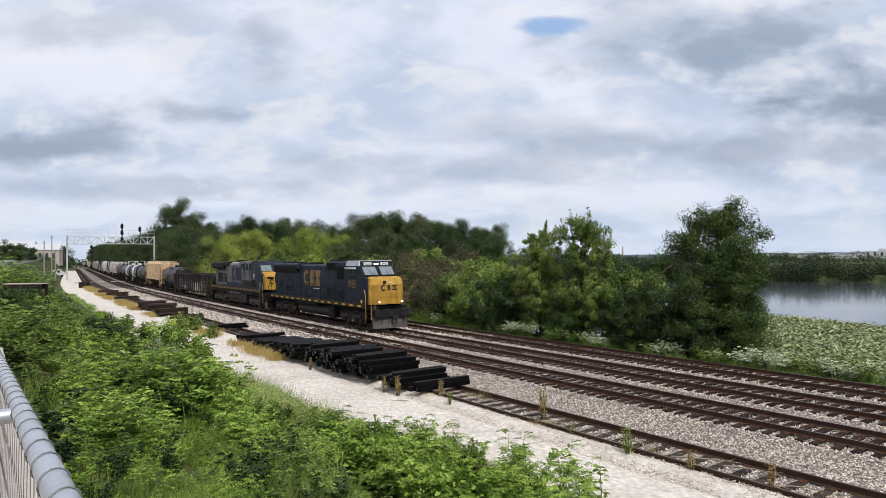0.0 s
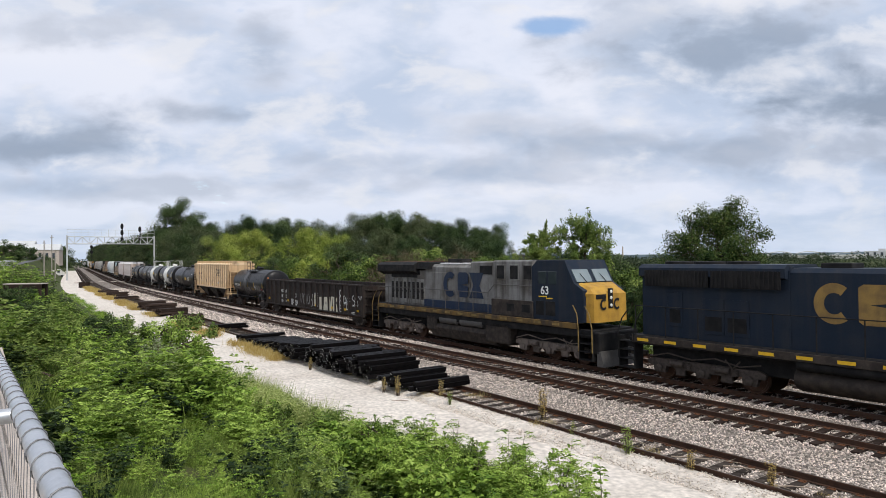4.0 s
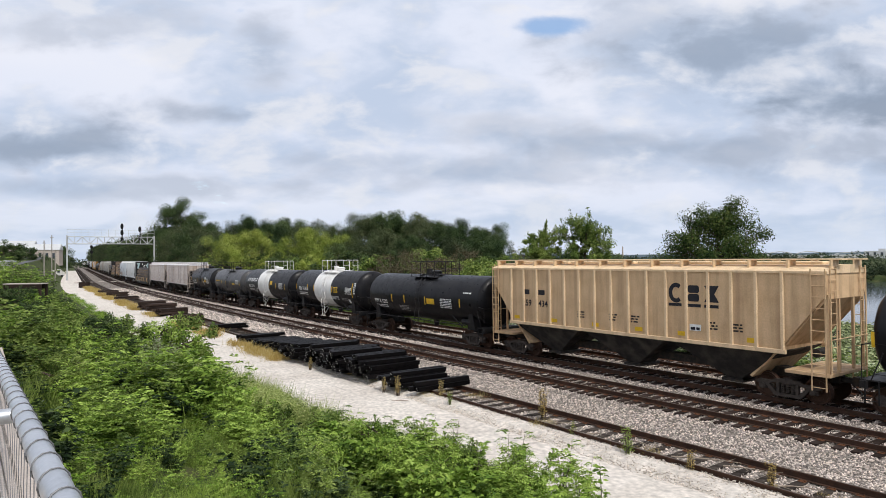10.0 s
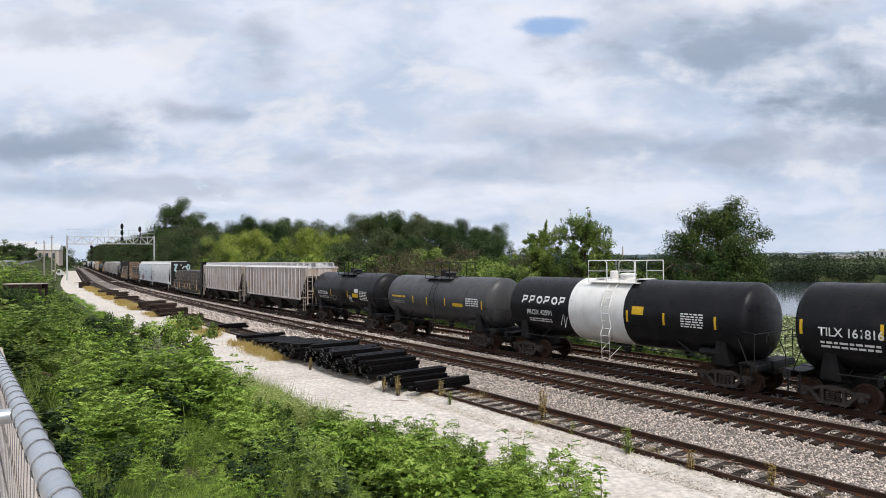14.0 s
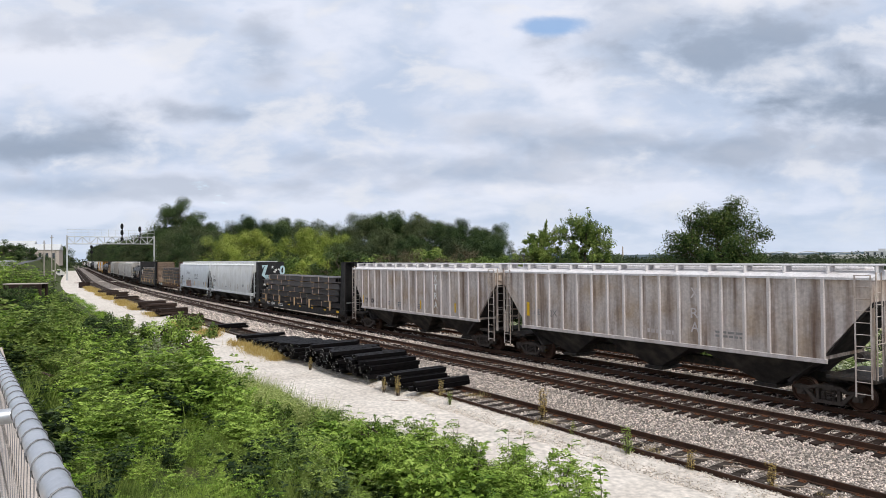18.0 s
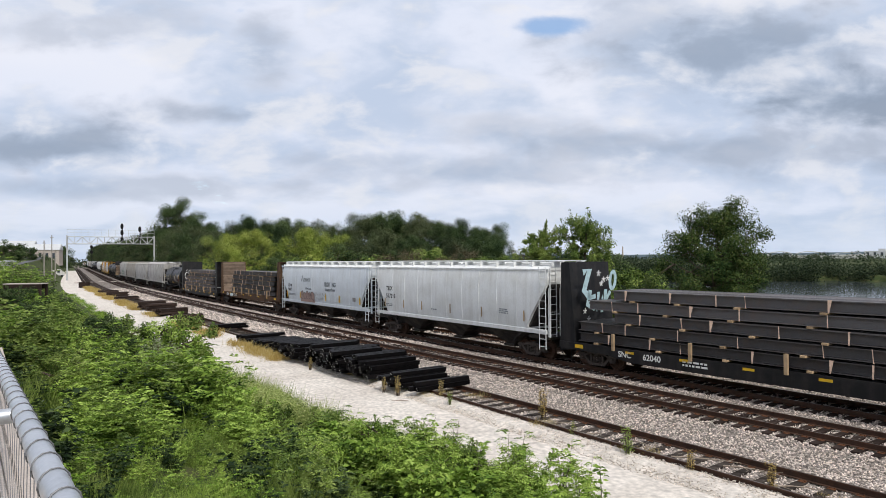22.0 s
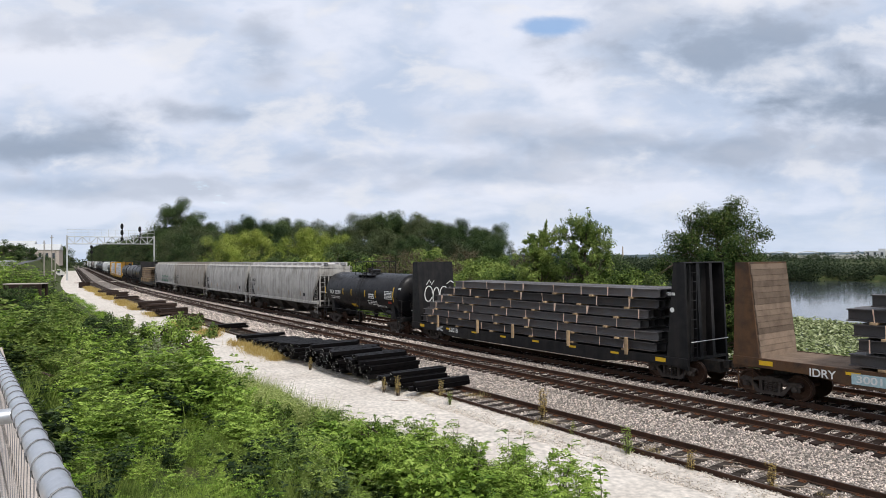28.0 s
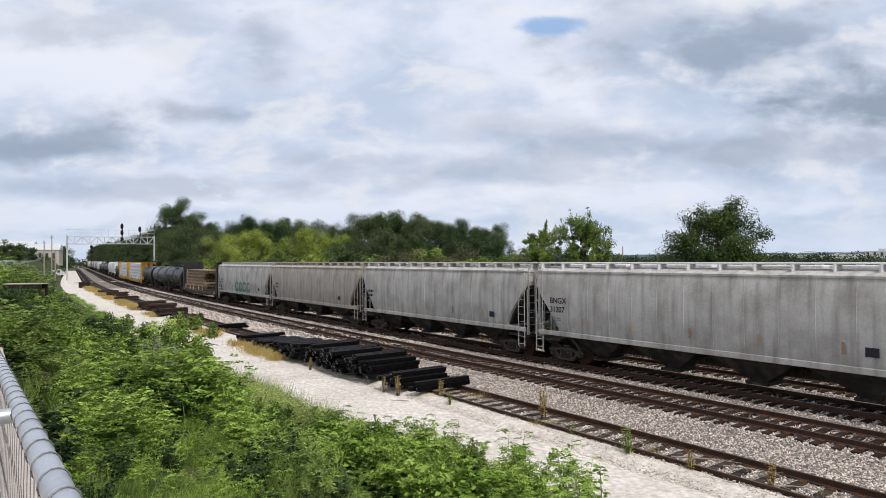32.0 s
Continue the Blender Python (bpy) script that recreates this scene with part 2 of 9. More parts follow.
# ================= the line of the railway =================
A0, D2, CURVE, CURVE_END = 0.63293, 24.539, 2.58885e-4, 209.16
UX, UY = -math.sin(A0), math.cos(A0)
VX, VY = math.cos(A0), math.sin(A0)


def bend(s):
    """How far the line has swung at s, and how steeply: straight, then a long curve, then straight."""
    e = min(max(0.0, s), CURVE_END)
    return CURVE * e * e + 2 * CURVE * CURVE_END * max(0.0, s - CURVE_END), 2 * CURVE * e


def on_line(s, n=0.0, z=0.0):
    """s metres along the railway (growing into the distance), n metres beyond the train's track."""
    off, slope = bend(s)
    w = math.hypot(1, slope)
    d = D2 + off
    return Vector((VX * (d + n / w) + UX * (s - n * slope / w), VY * (d + n / w) + UY * (s - n * slope / w), z))


def heading(s):
    """The turn of a thing that faces along the railway, towards the near end."""
    return math.atan2(-UY, -UX) - math.atan(bend(s)[1])


def on_track(s, n=0.0, z=0.0):
    return Matrix.Translation(on_line(s, n, z)) @ Matrix.Rotation(heading(s), 4, "Z")


def travelled(t):
    """Metres that the train has run after t seconds."""
    return 10.992 * t + 0.5 * 0.004586 * t * t
# ================= ground =================
M_GROUND = surface("weedy_earth", (0.045, 0.065, 0.02), 0.95, col2=(0.085, 0.08, 0.035), scale=0.7, amount=0.8, bump=0.8, bump_scale=9, grain=0.3)
M_ROADGRAVEL = surface("pale_limestone_gravel", (0.61, 0.56, 0.50), 0.95, col2=(0.49, 0.435, 0.38), scale=0.45, amount=0.8, bump=0.35, bump_scale=45, grain=0.25)
# the bed's near-black second colour paints the shaded gaps between stones
M_BALLAST = surface("granite_ballast_bed", (0.27, 0.235, 0.205), 0.95, col2=(0.04, 0.034, 0.03), scale=19.0, amount=1.0, spec=0.03, bump=1.0, bump_scale=14, grain=0.35)
M_STONE = surface("granite_ballast_stone", (0.56, 0.485, 0.43), 0.9, col2=(0.40, 0.33, 0.28), scale=3, island=0.75, bump=0.3, bump_scale=30)
M_RAIL = surface("rusted_rail_steel", (0.062, 0.037, 0.027), 0.7, metal=0.1, col2=(0.10, 0.052, 0.034), scale=4, amount=0.8, bump=0.15)
M_RAILTOP = surface("worn_rail_head", (0.16, 0.13, 0.115), 0.38, metal=0.8, col2=(0.10, 0.07, 0.055), scale=7, amount=0.6)
M_TIE = surface("creosoted_timber_tie", (0.028, 0.020, 0.017), 0.9, col2=(0.06, 0.045, 0.038), scale=3.5, amount=0.6, rand=0.35, spec=0.03, bump=0.5, bump_scale=18)
M_OLDTIE = surface("weathered_grey_tie", (0.050, 0.040, 0.033), 0.9, col2=(0.016, 0.012, 0.010), scale=3.5, amount=0.9, rand=0.3, bump=0.6, bump_scale=18)
M_PLATE = surface("rusty_tie_plate", (0.14, 0.06, 0.03), 0.7, metal=0.3, scale=9)
M_WATER = surface("lake_water", (0.045, 0.055, 0.058), 0.06, col2=(0.035, 0.045, 0.05), grain=0, bump=0.014, bump_scale=0.9, spec=0.6)

T_OFF = {"siding": -9.126, "near": -3.792, "train": 0.0, "far": 3.733}
LAKE_Z = -3.0


def smooth(a, b, x):
    t = min(1.0, max(0.0, (x - a) / (b - a)))
    return t * t * (3 - 2 * t)


def is_lake(s, n):
    p = on_line(s, n)
    return smooth(13, 19, n) * smooth(-2, 6, p.x - 0.085 * p.y) * (1 - smooth(223, 226, math.hypot(p.x * 0.93, p.y)))


def bank_top(s):
    return 3.3 - 2.2 * smooth(14, 80, s)


def ground_z(s, n):
    if n < -15.6:
        foot = 1.35 - 0.6 * smooth(20, 80, s)
        z = -0.33 + (foot + 0.33) * smooth(-15.6, -23.4, n)
        z += (bank_top(s) - foot) * smooth(-23.2, -24.7, n)
        if n < -60:
            z *= 1 - smooth(-60, -160, n) * 0.5
    elif n < 5.2:
        z = -0.33
    else:
        z = -0.33 - 0.9 * smooth(5.2, 9.5, n)
    k = is_lake(s, n)
    z = z * (1 - k) + (LAKE_Z - 1.2) * k
    return z + 0.10 * noise.noise(Vector((s * 0.35, n * 0.35, 3))) * (0.2 if -16 < n < 5 else 1.0)


def sheet(name, ss, ns, zf, material, label, category, kind="structure"):
    mb = MB()
    mb.v = [tuple(on_line(s, n, zf(s, n))) for s in ss for n in ns]
    w = len(ns)
    mb.f = [(i * w + j, i * w + j + 1, i * w + w + j + 1, i * w + w + j) for i in range(len(ss) - 1) for j in range(w - 1)]
    return solid(name, mb, material, label, category, kind)


def steps(*spans):
    out = []
    for a, b, d in spans:
        k = max(1, round((b - a) / d))
        out += [a + (b - a) * i / k for i in range(k)]
    return out + [spans[-1][1]]


sheet("ground", steps((-1500, -60, 120), (-60, 130, 1.6), (130, 320, 6), (320, 3500, 160)),
      steps((-3000, -100, 150), (-100, -26, 6), (-26, -14, 0.5), (-14, 5, 1.5), (5, 22, 0.6), (22, 60, 4), (60, 240, 8), (240, 3800, 180)),
      ground_z, M_GROUND, "weedy green and brown lineside earth", "ground")

# service road of crushed limestone, with ruts and a ragged edge
sheet("road", steps((-40, 110, 0.8), (110, 420, 5)), [-15.4, -15.1, -14.7, -14.2, -13.8, -13.3, -12.8, -12.2, -11.8, -11.4, -11.0, -10.6, -10.3, -10.05],
      lambda s, n: -0.27 - 0.06 * smooth(1.7, 2.6, abs(n + 12.85)) + 0.035 * noise.noise(Vector((s * 0.3, n * 1.4, 0)))
      - 0.025 * (math.exp(-((n + 12.1) / 0.3) ** 2) + math.exp(-((n + 13.7) / 0.3) ** 2)),
      M_ROADGRAVEL, "pale crushed limestone service road beside the railway", "road")


def ballast_z(s, n):
    z = -0.60 if n > 4 or n < -9.5 else -0.30
    for key, o in T_OFF.items():
        z = max(z, (-0.250 if key != "siding" else -0.25) - 0.36 * smooth(1.5, 2.9 if key != "siding" else 2.0, abs(n - o)))
    return z + 0.03 * noise.noise(Vector((s * 2.0, n * 2.0, 0)))


sheet("ballast_bed", steps((-60, 60, 0.7), (60, 160, 2), (160, 700, 12), (700, 1300, 60)),
      [-10.15, -10.1, -10.0, -9.9] + [-9.6 + 0.4 * k for k in range(38)] + [5.8, 6.2, 6.6], ballast_z, M_BALLAST,
      "grey and brown crushed stone ballast under the tracks", "ballast")

sheet("road_shoulder", steps((-20, 40, 0.5), (40, 130, 2)), [-11.2, -10.9, -10.6, -10.3, -10.05, -9.95], lambda s, n: -0.35 + 0.20 * smooth(-11.2, -10.1, n) + 0.05 * noise.noise(Vector((s * 1.7, n * 2.3, 9))), M_ROADGRAVEL,
      "pale gravel shoulder between the road and the siding", "road")

water = MB()
water.v = [(-60, 20, LAKE_Z), (900, 20, LAKE_Z), (900, 330, LAKE_Z), (-60, 330, LAKE_Z)]
water.f = [(0, 1, 2, 3)]
solid("water", water, M_WATER, "calm grey lake reflecting the cloudy sky", "lake", "structure")


# ================= tracks =================
# stained stone, its colour taken darker still for shade under the train
M_STAINED = surface("oil_stained_shaded_ballast", (0.038, 0.03, 0.026), 0.9, col2=(0.12, 0.10, 0.09), scale=15, amount=0.9, spec=0.03, bump=1.0, bump_scale=16, grain=0.35)
for key in ("near", "train", "far"):
    sheet(key + "_track_dirt", steps((-40, 60, 1.2), (60, 160, 4), (160, 500, 20)), [T_OFF[key] - 0.70, T_OFF[key] - 0.3, T_OFF[key] + 0.3, T_OFF[key] + 0.70],
          lambda s, n: -0.235 + 0.02 * noise.noise(Vector((s * 3, n * 3, 1))), M_STAINED, "oil-stained ballast between the rails, darkened for the shade under the train", "ballast")

RAIL_PROFILE = [(-0.070, -0.175), (0.070, -0.175), (0.070, -0.163), (0.012, -0.148), (0.010, -0.045), (0.036, -0.036), (0.036, -0.006),
                (0.026, 0.0), (-0.026, 0.0), (-0.036, -0.006), (-0.036, -0.036), (-0.010, -0.045), (-0.012, -0.148), (-0.070, -0.163)]


def line_array(s, n, z):
    """on_line() for arrays."""
    e = np.clip(s, 0, CURVE_END)
    off, slope = CURVE * e * e + 2 * CURVE * CURVE_END * np.maximum(0, s - CURVE_END), 2 * CURVE * e
    w = np.hypot(1, slope)
    d, a = D2 + off + n / w, s - n * slope / w
    return np.stack([VX * d + UX * a, VY * d + UY * a, z], 1)


def rail(track, n, lift):
    mb = MB()
    ss = steps((-60, 120, 3), (120, 700, 10), (700, 1300, 60))
    mb.loft([[on_line(s, n + y, z + lift) for y, z in RAIL_PROFILE] for s in ss])
    me = mb.mesh("rail")
    me.materials.append(M_RAIL)
    me.materials.append(M_RAILTOP)
    k = len(RAIL_PROFILE)
    for p in me.polygons:
        if all(v % k in (7, 8) for v in p.vertices) and len(p.vertices) == 4:
            p.material_index = 1
    return part("rail", me, M_RAIL, track)


def lay_track(key, label, tie_mat, spacing, lift, rng):
    tr = empty(key + "_track", label, "railway track", "parallel tracks", "structure")
    n0 = T_OFF[key]
    rail(tr, n0 - 0.7525, lift), rail(tr, n0 + 0.7525, lift)
    shapes = []
    for k in range(5):
        mb = MB().box(-0.115, 0.115, -1.3 + rng.uniform(-0.03, 0.03), 1.3 + rng.uniform(-0.03, 0.03), -0.35, -0.176, 0.012)
        shapes.append(mb.mesh("tie"))
        shapes[-1].materials.append(tie_mat)
    plate = MB().box(-0.09, 0.09, -0.17, 0.17, -0.177, -0.164, 0.004)
    for sx in (-0.06, 0.06):
        for sy in (-0.09, 0.09):
            plate.box(sx - 0.012, sx + 0.012, sy - 0.02, sy + 0.02, -0.17, -0.135, 0.004)
    plate_me = plate.mesh("tie_plate")
    plate_me.materials.append(M_PLATE)
    rest, s, count = MB(), -38.0, 0
    while s < 520:
        s += spacing * rng.uniform(0.93, 1.07)
        m = on_track(s, n0 + rng.uniform(-0.05, 0.05), lift + rng.uniform(-0.012, 0.004)) @ Matrix.Rotation(rng.uniform(-0.03, 0.03), 4, "Z")
        if s > 3 and count < 300:
            ob = part("tie", rng.choice(shapes), tie_mat, tr, at=m)
            if s < 45:
                for y in (-0.7525, 0.7525):
                    part("tie_plate", plate_me, M_PLATE, ob, at=(0, y, 0))
            count += 1
        elif s < 320 or rng.random() < 0.5:
            c = MB().box(-0.115, 0.115, -1.3, 1.3, -0.3, -0.176)
            rest.add([m @ Vector(p) for p in c.v], c.f)
    part("tie_row", rest, tie_mat, tr, kind="stuff")
    return tr


lay_track("siding", "disused rusty siding with grey rotten ties and weeds", M_OLDTIE, 0.62, -0.03, random.Random(1))
lay_track("near", "rusty main track on dark creosoted ties", M_TIE, 0.50, 0.0, random.Random(2))
lay_track("train", "main track that the freight train runs on", M_TIE, 0.50, 0.0, random.Random(3))
lay_track("far", "rusty track beside the lakeside bushes", M_TIE, 0.50, 0.0, random.Random(4))
# ================= plants =================
M_BARK = surface("grey_brown_bark", (0.11, 0.085, 0.065), 0.95, scale=9, bump=0.9, bump_scale=14)
M_LEAF_DARK = foliage("deep_green_leaves", [(0.006, 0.012, 0.006), (0.018, 0.036, 0.014), (0.046, 0.075, 0.027), (0.10, 0.14, 0.05)])
M_LEAF_MID = foliage("mid_green_leaves", [(0.017, 0.032, 0.009), (0.060, 0.105, 0.023), (0.145, 0.21, 0.048), (0.27, 0.34, 0.09)])
M_LEAF_YEL = foliage("yellowish_green_leaves", [(0.045, 0.075, 0.013), (0.145, 0.20, 0.032), (0.27, 0.33, 0.058), (0.42, 0.45, 0.11)])
M_LEAF_FRESH = foliage("fresh_green_leaves", [(0.026, 0.052, 0.009), (0.098, 0.175, 0.026), (0.225, 0.335, 0.055), (0.37, 0.49, 0.11)])
M_LEAF_WOOD = foliage("dull_green_leaves", [(0.010, 0.016, 0.009), (0.028, 0.042, 0.020), (0.060, 0.080, 0.035), (0.105, 0.125, 0.056)])
M_LEAF_GREY = foliage("grey_green_leaves", [(0.07, 0.10, 0.045), (0.16, 0.205, 0.095), (0.25, 0.305, 0.15), (0.35, 0.40, 0.22)])
M_LEAF_OLIVE = foliage("dark_olive_leaves", [(0.005, 0.013, 0.005), (0.018, 0.040, 0.012), (0.047, 0.082, 0.022), (0.11, 0.14, 0.04)])
M_LEAF_WISP = foliage("yellow_green_wispy_leaves", [(0.05, 0.08, 0.02), (0.14, 0.20, 0.045), (0.26, 0.33, 0.09), (0.42, 0.46, 0.18)])
M_LEAF_BROWN = foliage("grey_brown_leaves", [(0.04, 0.04, 0.022), (0.075, 0.07, 0.04), (0.11, 0.095, 0.055), (0.15, 0.12, 0.07)])
M_LEAF_LINE = foliage("lineside_green_leaves", [(0.011, 0.024, 0.007), (0.046, 0.086, 0.019), (0.125, 0.185, 0.042), (0.29, 0.36, 0.09)])
M_STRAW = foliage("dry_straw_weeds", [(0.22, 0.15, 0.04), (0.36, 0.25, 0.07), (0.48, 0.36, 0.13), (0.55, 0.45, 0.2)], 0.2)
M_BLOSSOM = foliage("cream_white_blossom", [(0.08, 0.13, 0.04), (0.34, 0.40, 0.22), (0.68, 0.70, 0.52)], 0.2)
M_GRASS = foliage("meadow_grass", [(0.04, 0.085, 0.012), (0.12, 0.225, 0.03), (0.24, 0.37, 0.055), (0.40, 0.50, 0.11)])


def leaf_mesh(name, c, d, up, size, width, material, fold=0.27):
    """Many small folded leaves: centres c, directions d, side hints up, lengths size."""
    n = len(c)
    d = d / np.maximum(1e-6, np.linalg.norm(d, axis=1, keepdims=True))
    side = np.cross(d, up)
    side /= np.maximum(1e-6, np.linalg.norm(side, axis=1, keepdims=True))
    nor = np.cross(side, d)
    L, Wd = size[:, None], (size * width)[:, None]
    v = np.empty((n, 4, 3))
    v[:, 0] = c - d * L * 0.5
    v[:, 1] = c + side * Wd * 0.5 + nor * Wd * fold
    v[:, 2] = c + d * L * 0.5
    v[:, 3] = c - side * Wd * 0.5 + nor * Wd * fold
    f = np.arange(4 * n).reshape(n, 4)
    tri = np.concatenate([f[:, [0, 1, 2]], f[:, [0, 2, 3]]], 1).reshape(-1)
    me = bpy.data.meshes.new(name)
    me.vertices.add(4 * n)
    me.vertices.foreach_set("co", v.reshape(-1))
    me.loops.add(6 * n)
    me.loops.foreach_set("vertex_index", tri)
    me.polygons.add(2 * n)
    me.polygons.foreach_set("loop_start", np.arange(0, 6 * n, 3))
    me.update(calc_edges=True)
    me.materials.append(material)
    return me


def rand_dirs(r, n, lift=0.0):
    d = r.normal(size=(n, 3))
    d[:, 2] = d[:, 2] * 0.7 + lift
    return d / np.linalg.norm(d, axis=1, keepdims=True)


def tree_shape(seed, height, spread, trunk_r, clumps, per_clump, leaf, material, low=0.25, lean=0.0, upright=0.5, narrow=1.0, shoots=0, puff=1.0):
    """Bark mesh and crown mesh of one tree."""
    r = np.random.RandomState(seed)
    mb = MB()
    top = Vector((lean * height + r.uniform(-.3, .3), r.uniform(-.3, .3), height * 0.86))
    pts = [Vector((0, 0, -0.6)), Vector((0, 0, 0.02 * height))]
    for k in range(1, 7):
        t = k / 6
        pts.append(Vector((top.x * t * t + r.uniform(-.04, .04) * height * .3, top.y * t + r.uniform(-.04, .04) * height * .3, top.z * t)))
    mb.tube(pts, trunk_r * 1.15, 8, r1=trunk_r * 0.12)
    tips = []
    n_limb = max(8, clumps // 5)
    for i in range(n_limb):
        h = low + (0.97 - low) * (i + r.rand()) / n_limb
        base = Vector((top.x * h * h, top.y * h, top.z * h))
        a = i * 2.4 + r.uniform(-.5, .5)
        # crown outline: widest low down, rounded at the top
        wide = spread * (1 - 0.75 * max(0, (h - 0.45) / 0.55) ** 2) * (0.6 + 0.4 * min(1, (h - low) / 0.2 + 0.3)) * r.uniform(0.6, 1.1) * narrow
        tip = base + Vector((math.cos(a) * wide, math.sin(a) * wide, height * (0.04 + upright * 0.26 * r.rand())))
        tip.z = min(tip.z, height * r.uniform(0.9, 1.0))
        mid = base.lerp(tip, 0.5) + Vector((0, 0, -0.04 * wide))
        mb.tube([base, mid, tip], trunk_r * (0.42 - 0.3 * h) + 0.012, 5, r1=0.012)
        tips.append((tip, 1.0))
        for k in range(4):
            t = r.uniform(0.35, 0.95)
            q = base.lerp(tip, t) + Vector(r.normal(size=3)) * wide * 0.24
            tips.append((q, 0.85))
            mb.tube([base.lerp(tip, t * 0.8), q], 0.03, 4, r1=0.008)
    c, d, out = [], [], []
    mid = np.array([top.x * 0.3, top.y * 0.5, height * (0.3 + 0.3 * low)])
    for q, k in tips[:]:
        rad = spread * r.uniform(0.15, 0.26) * k * puff
        m = int(per_clump * r.uniform(0.6, 1.3))
        g = r.normal(size=(m, 3))
        g = g / np.linalg.norm(g, axis=1, keepdims=True) * (r.rand(m, 1) ** 0.45) * rad * np.array([1.0, 1.0, 0.8])
        c.append(np.array(q) + g)
        far = np.array(q) - mid
        face = g / rad + 0.55 * far / max(0.1, np.linalg.norm(far)) + r.normal(size=(m, 3)) * 0.38 + np.array([0, 0, 0.3])
        out.append(face)
        dd = np.cross(face, r.normal(size=(m, 3)))
        dd[:, 2] -= 0.35
        d.append(dd)
    # upright leafy shoots standing out of the crown
    for _ in range(shoots):
        q, _k = tips[r.randint(len(tips) // 3, len(tips))]
        ln = height * r.uniform(0.05, 0.11)
        way = Vector((q.x * 0.10 + r.uniform(-.15, .15), q.y * 0.10 + r.uniform(-.15, .15), 1.0)).normalized()
        end = q + way * (ln + spread * 0.12)
        mb.tube([q, end], 0.02, 4, r1=0.006)
        m = 46
        t = r.rand(m, 1)
        c.append(np.array(q) + (np.array(end) - np.array(q)) * t + r.normal(size=(m, 3)) * 0.13 * (1.25 - t))
        d.append(r.normal(size=(m, 3)) * 0.7 + np.array([0, 0, 0.8]))
        out.append(rand_dirs(r, m, 0.9))
    c, d = np.concatenate(c), np.concatenate(d)
    crown = leaf_mesh("crown", c, d, np.concatenate(out), leaf * r.uniform(0.6, 1.35, len(c)), 0.55, material)
    bark = mb.mesh("trunk")
    bark.materials.append(M_BARK)
    return bark, crown


TREES = {}


def plant_tree(kind, p, label, scale=1.0, turn=0.0, name="tree", stretch=1.0, group="lakeside trees"):
    bark, crown = TREES[kind]
    e = empty(name, label, "tree", group, at=Matrix.Translation(p) @ Matrix.Rotation(turn, 4, "Z") @ Matrix.Diagonal((scale, scale, scale * stretch, 1)))
    part("trunk", bark, M_BARK, e)
    part("crown", crown, M_LEAF_MID, e)
    return e


TREES["round"] = tree_shape(11, 10, 4.2, 0.24, 110, 300, 0.19, M_LEAF_DARK, low=0.06, puff=1.25)
TREES["broad"] = tree_shape(12, 10, 5.0, 0.26, 110, 300, 0.20, M_LEAF_WOOD, low=0.05, puff=1.25)
TREES["tall"] = tree_shape(13, 10, 3.4, 0.22, 120, 300, 0.17, M_LEAF_DARK, low=0.06, upright=0.7, puff=1.4)
TREES["pale"] = tree_shape(14, 10, 5.2, 0.2, 110, 260, 0.19, M_LEAF_YEL, low=0.03, puff=1.2)
TREES["near_big"] = tree_shape(15, 10, 3.3, 0.2, 330, 210, 0.13, M_LEAF_OLIVE, low=0.03, upright=0.6, shoots=12, puff=1.0)
TREES["near_slim"] = tree_shape(16, 10, 2.1, 0.13, 210, 190, 0.14, M_LEAF_LINE, low=0.05, upright=1.15, shoots=60)
TREES["near_slim2"] = tree_shape(26, 10, 2.3, 0.13, 210, 190, 0.14, M_LEAF_LINE, low=0.05, upright=1.15, shoots=70)
TREES["bush"] = tree_shape(17, 4, 2.6, 0.06, 90, 150, 0.15, M_LEAF_LINE, low=0.02, upright=0.9)
TREES["bush_dark"] = tree_shape(18, 4, 2.4, 0.06, 90, 150, 0.14, M_LEAF_DARK, low=0.02, upright=0.9)
TREES["bush_pale"] = tree_shape(19, 4, 2.4, 0.06, 80, 140, 0.14, M_LEAF_YEL, low=0.02, upright=0.9)
TREES["bush_grey"] = tree_shape(20, 4, 2.2, 0.07, 80, 60, 0.10, M_LEAF_BROWN, low=0.02, upright=0.9)


